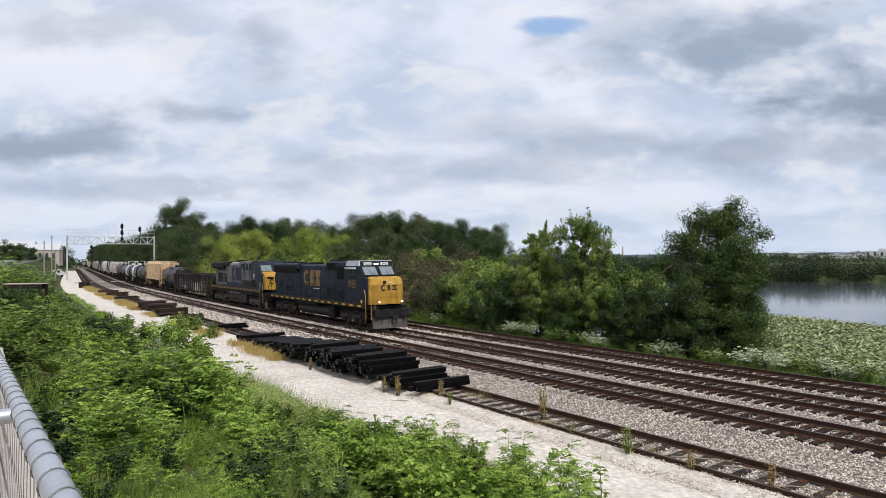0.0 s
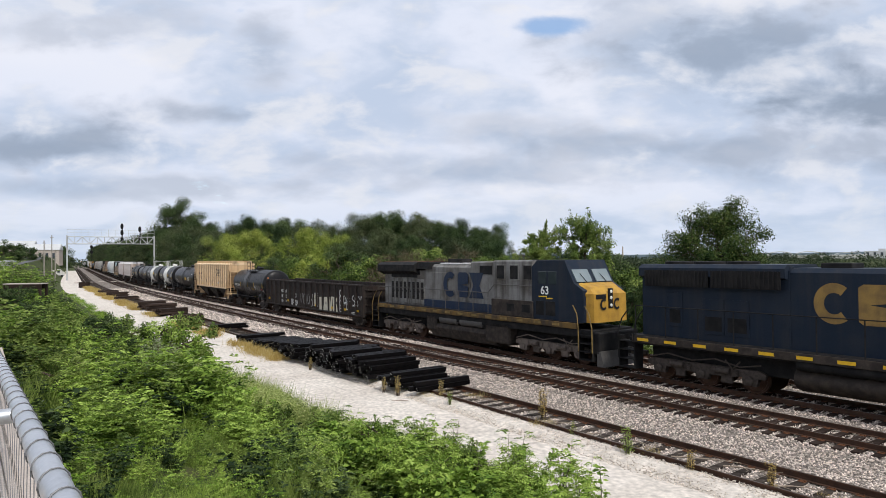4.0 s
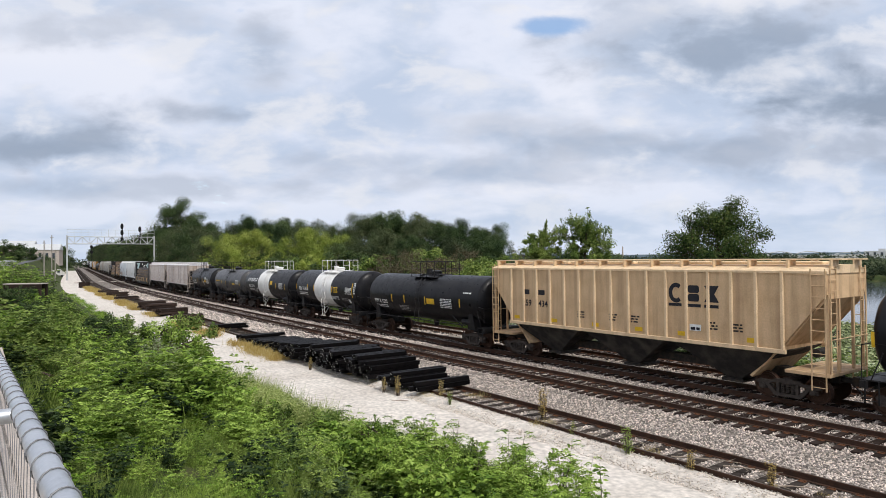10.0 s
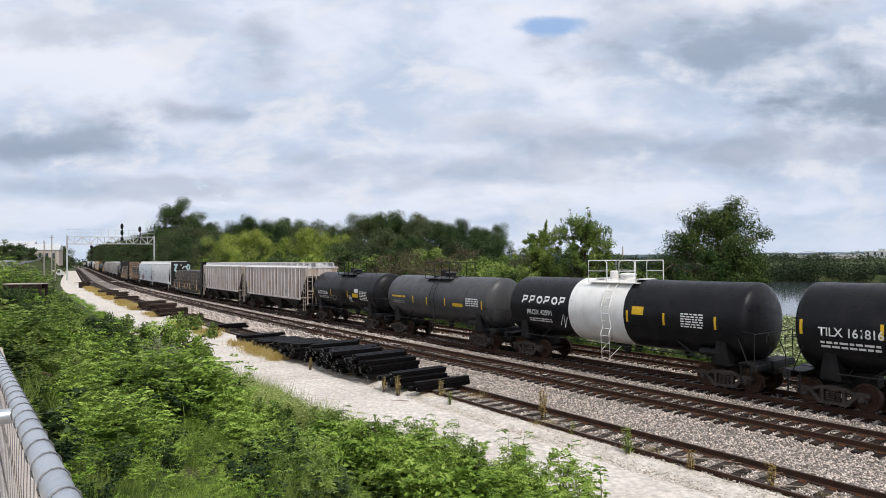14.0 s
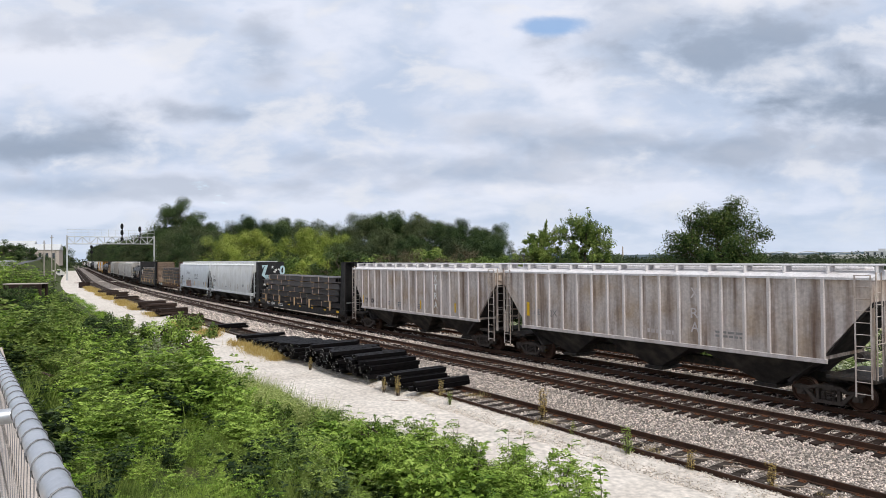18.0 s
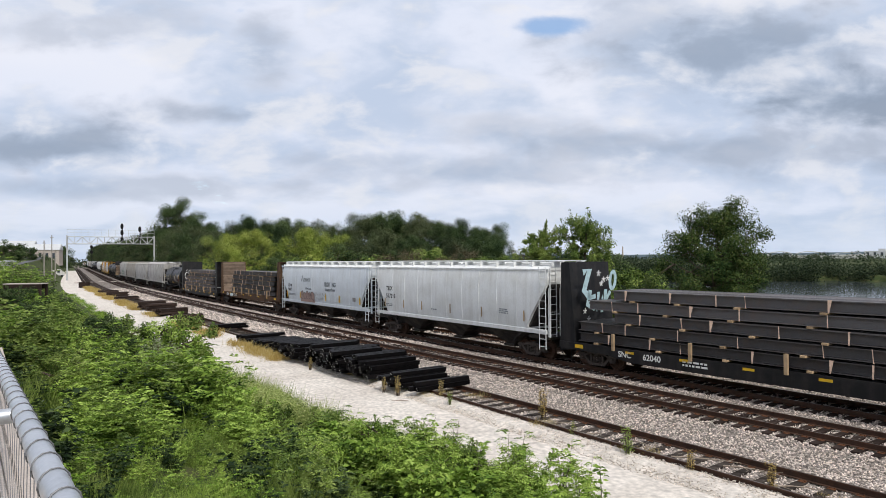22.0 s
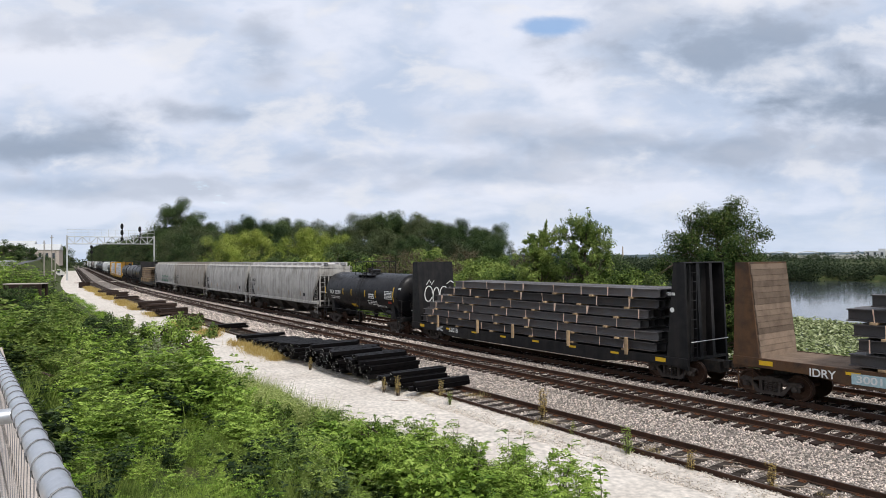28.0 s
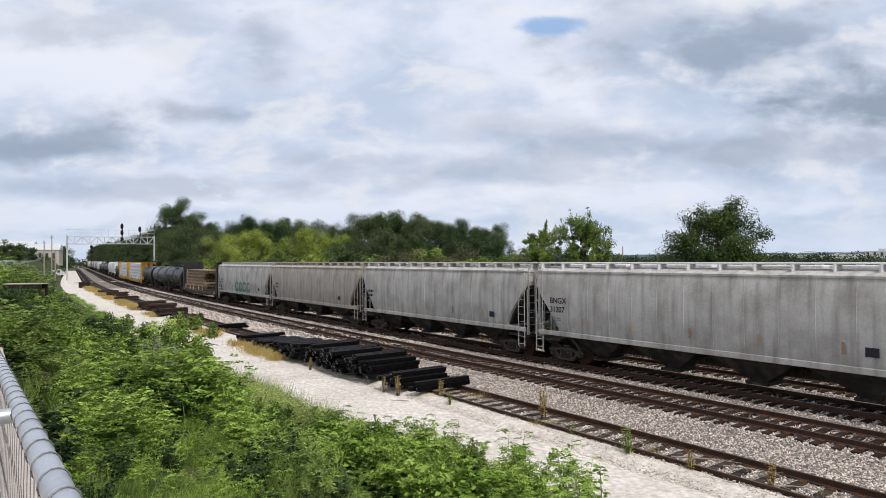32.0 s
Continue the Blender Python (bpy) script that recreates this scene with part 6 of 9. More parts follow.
def flatcar(label, L, mat, planks=False, deck=1.0, top=4.9, layers=6, load_top=4.0, load_from=None, load_to=None, seed=1, group="bulkhead flatcars", beam_mat=None, block=False, starts=(), inset=(0.6, 0.9)):
    r = random.Random(seed)
    car = empty("bulkhead_flatcar", label, "freight car", group)
    hl, hr = L / 2 - inset[0], L / 2 - inset[1]
    part("deck", MB().box(-hl, hr, -1.42, 1.42, deck - 0.10, deck, 0.01), M_PLANK if planks else mat, car)
    for s in (-1, 1):
        h = hl if s < 0 else hr
        a, b = sorted((s * 1.36, s * 1.48))
        part("side_sill", MB().prism([(-hl, deck + 0.02), (hr, deck + 0.02), (hr, deck - 0.30), (hr - 2.8, deck - 0.34), (hr - 4.2, deck - 0.55), (-hl + 4.2, deck - 0.55), (-hl + 2.8, deck - 0.34), (-hl, deck - 0.30)], a, b), mat, car)
        prof = [(s * h, deck - 0.45), (s * h, deck), (s * (h - 0.12), top), (s * (h - 0.62), top), (s * (h - 0.98), deck), (s * (h - 0.98), deck - 0.3)]
        bk = part("bulkhead", MB().prism(prof, -1.42, -1.30).prism(prof, 1.30, 1.42).prism([(s * (h - 0.98), deck), (s * (h - 0.94), deck), (s * (h - 0.58), top), (s * (h - 0.62), top)], -1.3, 1.3).box(min(s * (h - 0.62), s * (h - 0.12)), max(s * (h - 0.62), s * (h - 0.12)), -1.42, 1.42, top - 0.05, top, 0.01), mat, car)
        for y in (-0.45, 0.45):
            part("bulkhead_post", MB().prism([(s * h, deck - 0.1), (s * (h - 0.14), top - 0.05), (s * (h - 0.3), top - 0.05), (s * (h - 0.3), deck - 0.1)], y - 0.1, y + 0.1), mat, bk)
        if planks:
            n = 16
            for k in range(n):
                z0, z1 = deck + (top - 0.05 - deck) * k / n, deck + (top - 0.05 - deck) * (k + 1) / n - 0.012
                xa, xb = h - 0.98 - 0.05 + 0.36 * k / n, h - 0.98 - 0.05 + 0.36 * (k + 1) / n
                j = r.uniform(-0.03, 0.03)
                part("plank", MB().prism([(s * xa, z0), (s * (xa + 0.05), z0), (s * (xb + 0.05), z1), (s * xb, z1)], -1.33 + j, 1.33 + j), M_PLANK, bk)
        else:
            ladder(car, s * (h + 0.03), -1.05, 1.0, 0.42, top - 1.1, mat, math.pi / 2)
        for u, w in ((0.25, 0.5),):
            patch(car, "reflector", min(s * (h - 1.5), s * (h - 1.0)), max(s * (h - 1.5), s * (h - 1.0)), deck - 0.22, deck - 0.05, M_YELLOW, -1.48)
        part("corner_step", MB().tube([(s * (h - 0.2), -1.45, deck - 0.2), (s * (h - 0.2), -1.45, 0.3), (s * (h - 0.75), -1.45, 0.3), (s * (h - 0.75), -1.45, deck - 0.2)], 0.02, 6), mat, car)
        part("end_rail", MB().tube([(s * (h + 0.16), -1.4, 1.75), (s * (h + 0.16), 1.2, 1.75)], 0.02, 6), M_LETTER if not planks else mat, car)
    part("center_sill", MB().box(-L / 2 + 0.6, L / 2 - 0.6, -0.3, 0.3, deck - 0.55, deck - 0.1), M_STEEL, car)
    n = 6
    for k in range(n):
        x = -hl + 2.6 + (hl + hr - 5.2) * (k + 0.5) / n
        patch(car, "reflector", x, x + 0.45, deck - 0.17, deck - 0.07, M_YELLOW, -1.48)
    # the load: layers of steel beams on timber, strapped
    x0, x1 = (load_from if load_from is not None else -hl + 1.4), (load_to if load_to is not None else hr - 1.4)
    x0, x1 = max(x0, -hl + 1.15), min(x1, hr - 1.15)
    bm = beam_mat or M_BEAM
    step = (load_top - deck - 0.12) / layers
    bh = step - 0.09
    for k in range(layers):
        z = deck + 0.12 + step * k
        wide = 1.36 - (0.0 if k < layers - 2 else 0.10)
        cnt = 7
        lx0, lx1 = x0 + r.uniform(0, 0.8) * (0.4 + 0.3 * k), x1 - r.uniform(0, 0.9) * (0.4 + 0.35 * k)
        if starts:
            lx0 = -hl + 1.05 + starts[k]
        Lb = lx1 - lx0
        key = ("beam", round(Lb, 2), bh, bm.name, seed)
        for j in range(cnt):
            y = -wide + 0.17 + (2 * wide - 0.34) * j / (cnt - 1)
            part("steel_beam", shared(key, lambda: beam_mesh(Lb, 2 * wide / cnt - 0.03, bh), bm), bm, car, at=((lx0 + lx1) / 2 + r.uniform(-.12, .12), y, z))
        m = 6
        for j in range(m):
            x = lx0 + Lb * (j + 0.4 + r.uniform(-.1, .1)) / m
            part("dunnage", MB().box(x - 0.1, x + 0.1, -wide - 0.12, wide + 0.09, z - 0.085, z - 0.003, 0.008), M_WOOD, car)
        for j in range(8 if not block else 2):
            x = lx0 + Lb * (j + 0.5 + r.uniform(-.3, .3)) / (8 if not block else 4)
            yy = -wide - 0.035
            part("strap", MB().prism([(x - 0.02, z - 0.02), (x + 0.02, z - 0.02), (x + 0.02 + r.uniform(-.12, .12), z + bh + 0.02), (x - 0.02, z + bh + 0.02)], yy - 0.012, yy), M_STRAP, car)
    for j in range(5):
        x = x0 + (x1 - x0) * (j + 0.5) / 5 + r.uniform(-.4, .4)
        part("stake", MB().box(x - 0.07, x + 0.07, -1.56, -1.46, deck - 0.12, deck + 0.62, 0.01), M_WOOD, car)
    # wheels and couplers
    bogies(car, L, 2.3)
    couplers(car, L)
    return car
# ================= locomotives =================
M_NAVY = surface("dusty_navy_locomotive_paint", (0.013, 0.021, 0.036), 0.5, col2=(0.021, 0.027, 0.038), scale=1.1, amount=0.8, streak=0.35, grime=(0.045, 0.042, 0.04), grain=0.06)
M_LOCOGREY = surface("sooty_grey_locomotive_paint", (0.215, 0.212, 0.205), 0.65, col2=(0.11, 0.098, 0.086), scale=0.9, amount=1.0, streak=0.7, grime=(0.04, 0.034, 0.03), grain=0.08)
M_LOCOBLUE = surface("faded_blue_locomotive_paint", (0.018, 0.032, 0.065), 0.55, col2=(0.03, 0.038, 0.055), scale=1.4, streak=0.4, grime=(0.07, 0.06, 0.055))
M_LOCOYEL = surface("yellow_locomotive_paint", (0.46, 0.265, 0.045), 0.5, col2=(0.33, 0.18, 0.035), scale=2, amount=0.7, streak=0.4, grime=(0.16, 0.09, 0.035))
M_GOLD = surface("faded_gold_lettering", (0.29, 0.185, 0.06), 0.6, col2=(0.17, 0.11, 0.05), scale=2.5, amount=0.8, streak=0.3, grime=(0.08, 0.06, 0.04))
M_GRIMYEL = surface("grimy_brown_yellow_paint", (0.16, 0.10, 0.035), 0.65, col2=(0.05, 0.038, 0.028), scale=1.6, amount=1.0, streak=0.5)
M_DUSTBOGIE = surface("dust_covered_cast_steel", (0.17, 0.14, 0.12), 0.85, col2=(0.06, 0.05, 0.045), scale=3, amount=0.9, bump=0.3, bump_scale=30)
M_WORNYEL = surface("worn_faded_yellow_tape", (0.24, 0.165, 0.06), 0.6, col2=(0.12, 0.085, 0.04), scale=2.5, amount=0.9)
M_DOORGREY = surface("faded_grey_door_paint", (0.25, 0.245, 0.23), 0.65, col2=(0.12, 0.11, 0.095), scale=1.6, amount=0.9, streak=0.7, grime=(0.05, 0.042, 0.035))
M_SOOT = surface("sooty_black_locomotive_metal", (0.012, 0.012, 0.013), 0.7, col2=(0.04, 0.037, 0.034), scale=2)
# grimy brown steel, with under-train shade added into the base colour
M_FRAME = surface("grimy_brown_shaded_underframe", (0.034, 0.029, 0.026), 0.7, metal=0.1, col2=(0.075, 0.06, 0.05), scale=3, amount=0.8, streak=0.2, bump=0.25)
M_TANKGREY = surface("dusty_grey_fuel_tank", (0.10, 0.095, 0.09), 0.6, col2=(0.055, 0.05, 0.046), scale=1.5, streak=0.4)
M_SILVER = surface("pale_silver_roof_paint", (0.55, 0.57, 0.60), 0.4, col2=(0.40, 0.41, 0.43), scale=3)
M_GLASS = surface("dark_cab_glass", (0.03, 0.04, 0.045), 0.06, col2=(0.05, 0.06, 0.065), scale=2, grain=0, spec=0.5)
# windshields: reflected sky is partly painted in as a paler base colour
M_PALEGLASS = surface("sky_tinted_cab_glass", (0.16, 0.20, 0.21), 0.08, col2=(0.22, 0.26, 0.27), scale=1.5, grain=0, spec=0.9)


def glowing(name, col, strength):
    mt = bpy.data.materials.new(name)
    mt.use_nodes = True
    bs = mt.node_tree.nodes["Principled BSDF"]
    bs.inputs["Base Color"].default_value = (*col, 1)
    bs.inputs["Emission Color"].default_value = (*col, 1)
    bs.inputs["Emission Strength"].default_value = strength
    return mt


M_LAMP = glowing("lit_headlight", (1.0, 0.93, 0.75), 1.3)


def six_wheel_bogie():
    mb = MB()
    for s in (-1, 1):
        y0, y1 = sorted((s * 0.98, s * 1.16))
        top = [(-2.55, 0.80), (-2.3, 0.92), (2.3, 0.92), (2.55, 0.80), (2.5, 0.62), (1.35, 0.62), (1.2, 0.55), (-1.2, 0.55), (-1.35, 0.62), (-2.5, 0.62)]
        mb.prism(top, y0, y1)
        for x in (-1.95, 0.0, 1.95):
            mb.prism([(x - 0.34, 0.66), (x + 0.34, 0.66), (x + 0.24, 0.34), (x - 0.24, 0.34)], y0 - 0.01, y1 + 0.01)
            c = y1 if s > 0 else y0
            mb.lathe([(c, 0.17), (c + s * 0.10, 0.15), (c + s * 0.12, 0.07)], 14, "y", (x, 0, 0.53))
        for x in (-1.0, 1.0):
            mb.box(x - 0.22, x + 0.22, y0, y1, 0.30, 0.58, 0.03)
            mb.lathe([(-0.38, 0.06), (-0.37, 0.12), (0.2, 0.12), (0.21, 0.05)], 10, "x", (x, s * 1.22, 0.78))
            for k in (-0.45, 0.45):
                mb.lathe([(0.62 + j * 0.05, 0.07 + 0.02 * (j % 2)) for j in range(6)], 8, "z", (x + k, s * 1.19, 0))
        mb.tube([(-2.4, s * 1.22, 0.95), (-1.5, s * 1.25, 1.18), (-0.4, s * 1.22, 1.02), (0.6, s * 1.25, 1.2), (1.6, s * 1.22, 1.0), (2.4, s * 1.22, 1.15)], 0.03, 6)
        mb.tube([(1.6, s * 1.2, 1.2), (1.3, s * 1.22, 0.9), (1.0, s * 1.2, 1.2)], 0.03, 6)
    mb.box(-2.3, 2.3, -0.98, 0.98, 0.62, 0.86)
    return mb


def loco_bogies(loco, places, mat):
    for x in places:
        b = part("bogie", shared(("six_wheel_bogie", mat.name), six_wheel_bogie, mat), mat, loco, at=(x, 0, 0))
        for u in (1.95, 0.0, -1.95):
            w = part("wheelset", shared("large_wheelset", lambda: wheelset_mesh(0.533), M_WHEEL, True), M_WHEEL, b, at=(u, 0, 0.533))
            WHEELS.append((w, u, 0.533))


def walkway_rail(loco, x0, x1, z0, z1, n, mat, y=-1.49):
    for k in range(n + 1):
        x = x0 + (x1 - x0) * k / n
        part("rail_post", shared(("rail_post", mat.name, z0, z1), lambda: MB().tube([(0, 0, z0), (0, 0, z1)], 0.024, 6), mat), mat, loco, at=(x, y, 0))
    part("hand_rail", MB().tube([(x0, y, z1), (x1, y, z1)], 0.022, 6), mat, loco)


def stairs(loco, s, x, mat, rail_mat):
    """Steps and grab rails at a corner of a locomotive."""
    st = MB().box(x - 0.42, x - 0.38, -1.5, -0.9, 0.35, 1.75).box(x + 0.38, x + 0.42, -1.5, -0.9, 0.35, 1.75)
    part("stair_frame", st, mat, loco)
    for k in range(4):
        part("step", MB().box(x - 0.38, x + 0.38, -1.5, -1.05, 0.36 + 0.38 * k, 0.41 + 0.38 * k), mat, loco)
    g = MB()
    for d in (-0.42, 0.42):
        g.tube([(x + d, -1.52, 0.75), (x + d, -1.54, 1.9), (x + d * 0.9 - s * 0.15, -1.5, 2.5), (x + d * 0.9 - s * 0.45, -1.45, 2.9)], 0.028, 6)
    part("grab_rail", g, rail_mat, loco)


def emblem(loco, x, z, w, h, mat, y, name="emblem"):
    """The railway's mark as three plain painted shapes."""
    t = h * 0.24
    mb = MB()
    ribbon(mb, arc(x + w * 0.17, z + h / 2, w * 0.13, h / 2 - t / 2, 50, 310, 20), t)
    # open ring, upright block with a slit, hourglass
    mb.prism([(x + w * 0.37, z + h * 0.10), (x + w * 0.41, z + h * 0.02), (x + w * 0.59, z + h * 0.02), (x + w * 0.63, z + h * 0.10), (x + w * 0.63, z + h * 0.44), (x + w * 0.46, z + h * 0.5), (x + w * 0.63, z + h * 0.56), (x + w * 0.63, z + h * 0.90), (x + w * 0.59, z + h * 0.98),
              (x + w * 0.41, z + h * 0.98), (x + w * 0.37, z + h * 0.90)], -0.002, 0.002)
    mb.prism([(x + w * 0.66, z + h * 0.02), (x + w, z + h * 0.02), (x + w * 0.90, z + h * 0.5), (x + w, z + h * 0.98), (x + w * 0.66, z + h * 0.98), (x + w * 0.76, z + h * 0.5)], -0.002, 0.002)
    return part(name, mb, mat, loco, at=(0, y, 0))


def wide_cab_loco():
    """Leading unit: navy, yellow nose, L about 22.9."""
    L = 22.9
    lo = empty("diesel_locomotive", "dusty navy blue diesel locomotive with a yellow nose, leading the train", "locomotive", "locomotives")
    # the narrower inner box is added dark fill, blocking daylight above the fuel tank
    part("underframe", MB().box(-10.6, 10.3, -1.42, 1.42, 1.45, 1.72, 0.02).box(-9.8, 9.8, -0.85, 0.85, 0.75, 1.46), M_SOOT, lo)
    part("side_sill", MB().box(-10.4, 9.45, -1.52, -1.42, 1.52, 1.82, 0.015), M_FRAME, lo)
    part("walkway", MB().box(-10.5, 9.5, -1.5, 1.5, 1.80, 1.84), M_SOOT, lo)
    for k in range(15):
        x = -10.1 + k * 1.32
        part("reflector", MB().box(x, x + 0.55, -1.532, -1.524, 1.60, 1.72), M_YELLOW, lo)
    # long hood
    def hood(name, x0, x1, w, z1, c=0.16, mat=M_NAVY):
        sec = [(-w, 1.84), (-w, z1 - c), (-w + c, z1), (w - c, z1), (w, z1 - c), (w, 1.84)]
        return part(name, MB().prism(sec, x0, x1, "x"), mat, lo)
    hood("radiator_hood", -10.15, -3.9, 1.05, 4.80)
    hood("engine_hood", -3.9, 1.85, 1.02, 4.74)
    hood("equipment_hood", 1.85, 6.15, 1.06, 5.0, 0.12)
    part("radiator_overhang", MB().prism([(-1.06, 4.30), (-1.30, 4.38), (-1.30, 4.72), (-1.1, 4.86), (1.1, 4.86), (1.30, 4.72), (1.30, 4.38), (1.06, 4.30)], -10.15, -3.95, "x"), M_NAVY, lo)
    for x0, x1, z0, z1, w in ((-9.85, -6.9, 3.95, 4.62, 1.30), (-6.8, -4.1, 3.95, 4.62, 1.30), (1.95, 3.75, 4.25, 4.9, 1.06), (3.9, 5.2, 3.55, 4.6, 1.06)):
        g = part("air_grille", MB().box(x0, x1, -w - 0.02, -w + 0.02, z0, z1), M_SOOT, lo)
        n = int((x1 - x0) / 0.16)
        for k in range(n):
            part("slat", shared(("slat", z0, z1), lambda: MB().box(-0.018, 0.018, -0.03, 0.0, z0 + 0.02, z1 - 0.02), M_SOOT), M_SOOT, g, at=(x0 + (k + 0.5) * (x1 - x0) / n, -w - 0.02, 0))
    for x0, x1, z0, z1 in ((-8.9, -8.2, 2.3, 3.7), (-7.3, -6.4, 2.1, 3.5), (-6.35, -5.4, 2.1, 3.5), (1.95, 2.7, 2.1, 3.7), (2.8, 3.5, 2.1, 3.7), (4.0, 5.0, 1.95, 3.4), (5.1, 6.0, 1.95, 3.4)):
        part("hood_door", MB().box(x0, x1, -1.075, -1.04, z0, z1, 0.01), M_NAVY, lo)
        part("louver", MB().box(x0 + 0.1, x1 - 0.1, -1.085, -1.07, z0 + 0.15, z0 + 0.7), M_SOOT, lo)
    for x in (-2.6, 1.2):
        part("exhaust_stack", MB().box(x - 0.5, x + 0.5, -0.5, 0.5, 4.70, 4.92, 0.03), M_SOOT, lo)
    for x in (-9, -7.6, -6.2):
        part("roof_fan", MB().lathe([(4.84, 0.62), (4.97, 0.62), (4.98, 0.5)], 18, "z", (x, 0, 0)), M_SOOT, lo)
    part("roof_box", MB().box(2.2, 5.9, -0.8, 0.8, 4.98, 5.12, 0.04), M_SOOT, lo)
    emblem(lo, -3.1, 2.85, 3.75, 1.40, M_GOLD, -1.026)
    small_print(lo, -0.9, 2.62, 1.4, 0.14, 1, y=-1.024)
    # cab
    cabp = [(6.15, 1.84), (6.15, 4.62), (6.5, 5.02), (8.45, 5.02), (8.55, 4.62), (9.15, 3.85), (9.9, 3.72), (9.9, 1.84)]
    cab = part("cab", MB().prism(cabp, -1.45, 1.45), M_NAVY, lo)
    part("cab_roof", MB().prism([(6.3, 4.66), (6.55, 5.05), (8.5, 5.05), (8.56, 4.66)], -1.47, -1.36).prism([(6.5, 5.02), (6.5, 5.06), (8.52, 5.06), (8.52, 5.02)], -1.38, 1.38), M_SILVER, lo, "pale silver cab roof edge")
    part("side_window", MB().box(6.75, 7.35, -1.475, -1.44, 3.82, 4.45, 0.02), M_GLASS, cab)
    part("side_window", MB().box(7.42, 8.0, -1.475, -1.44, 3.82, 4.45, 0.02), M_GLASS, cab)
    part("window_frame", MB().box(6.66, 8.1, -1.465, -1.44, 3.72, 4.55, 0.02), M_SOOT, cab)
    part("sun_visor", MB().prism([(6.7, 4.55), (8.05, 4.55), (8.05, 4.42), (6.7, 4.42)], -1.75, -1.46), M_SILVER, cab)
    for y in (-0.72, 0.72):
        part("window_frame", MB().prism([(8.57, 4.63), (9.17, 3.89), (9.19, 3.91), (8.59, 4.65)], y - 0.66, y + 0.66), M_SOOT, cab)
        ws = [(8.62, 4.55), (9.12, 3.95), (9.17, 3.99), (8.67, 4.59)]
        part("windshield", MB().prism(ws, y - 0.55, y + 0.55), M_PALEGLASS, cab)
        part("wiper", MB().tube([(9.2, y + 0.1, 3.96), (8.9, y - 0.1, 4.36)], 0.015, 4).tube([(9.2, y + 0.3, 3.96), (8.95, y + 0.2, 4.3)], 0.015, 4), M_SOOT, cab)
        part("number_board", MB().box(8.47, 8.58, y - 0.32, y + 0.32, 4.70, 4.92, 0.01), M_LETTER, cab)
        nm = words("4562", 0.22, 0.5)
        for v in nm.vertices:
            v.co = (8.588, v.co.x + y - 0.25, v.co.z + 4.735)
        part("lettering", nm, M_LETTERK, cab)
    for y in (-0.12, 0.12):
        part("headlight", MB().lathe([(8.5, 0.07), (8.6, 0.075), (8.605, 0.02)], 12, "x", (0, y, 4.80)), M_LAMP, cab)
    # nose
    nz = [(9.9, 1.84), (9.9, 3.74), (10.25, 3.62), (10.55, 3.3), (10.6, 1.84)]
    nose = part("nose", MB().loft([[(9.88, -1.43, z), (10.2, -1.4, z), (10.62, -0.95, z), (10.62, 0.95, z), (10.2, 1.4, z), (9.88, 1.43, z)] for z in (1.84, 2.9, 3.3)]
                                  + [[(9.80, -1.40, 3.72), (10.1, -1.3, 3.72), (10.38, -0.8, 3.72), (10.38, 0.8, 3.72), (10.1, 1.3, 3.72), (9.80, 1.40, 3.72)], [(9.6, -1.2, 3.86), (9.9, -1.1, 3.86), (10.1, -0.7, 3.86), (10.1, 0.7, 3.86), (9.9, 1.1, 3.86), (9.6, 1.2, 3.86)]]), M_LOCOYEL, lo)
    mk = MB()
    for pts in (arc(-0.52, 3.05, .17, .2, 50, 310), [(-0.2, 3.18), (0.05, 3.18)], [(-0.2, 3.05), (0.05, 3.05)], [(-0.2, 2.92), (0.05, 2.92)], [(0.2, 3.18), (0.6, 3.18)], [(0.32, 3.05), (0.48, 3.05)], [(0.2, 2.92), (0.6, 2.92)]):
        ribbon(mb2 := MB(), pts, 0.11)
        mk.add([(0, x, z) for x, _, z in mb2.v], mb2.f)
    part("emblem", mk, M_NAVY, nose, at=(10.63, 0, 0))
    part("nose_door", MB().box(10.60, 10.65, -0.32, 0.32, 1.9, 2.75, 0.02), M_LOCOYEL, nose)
    part("nose_vent", MB().box(10.56, 10.60, -0.55, -0.3, 3.34, 3.58), M_SOOT, nose)
    part("nose_lamp", MB().box(10.5, 10.6, 0.0, 0.16, 3.4, 3.52), M_SILVER, nose)
    for y in (-0.95, 0.95):
        part("ditch_light", MB().lathe([(10.7, 0.06), (10.85, 0.06), (10.86, 0.02)], 12, "x", (0, y, 2.02)), M_LAMP, lo)
    # front platform, plow, couplers, stairs
    part("pilot", MB().prism([(10.25, 1.45), (10.95, 1.45), (10.98, 0.95), (10.7, 0.9), (10.25, 0.9)], -1.4, 1.4), M_SOOT, lo)
    plow = MB().loft([[(10.75, -1.45, 0.12), (11.15, 0, 0.12), (10.75, 1.45, 0.12), (10.65, 1.45, 0.12), (11.0, 0, 0.12), (10.65, -1.45, 0.12)],
                      [(10.62, -1.45, 0.95), (10.85, 0, 0.9), (10.62, 1.45, 0.95), (10.5, 1.45, 0.95), (10.7, 0, 0.9), (10.5, -1.45, 0.95)]])
    part("snow_plow", plow, M_TANKGREY, lo)
    for k in range(4):
        y = -0.95 + 0.6 * k
        part("air_hose", MB().tube([(10.95, y, 1.05), (11.1, y + 0.03, 0.8), (11.05, y + 0.08, 0.5)], 0.03, 6), M_SOOT, lo)
    part("front_rail", MB().tube([(10.9, -1.4, 1.5), (10.9, -1.4, 2.6), (10.95, -0.5, 2.75), (10.95, 0.5, 2.75), (10.9, 1.4, 2.6), (10.9, 1.4, 1.5)], 0.025, 6), M_LOCOYEL, lo)
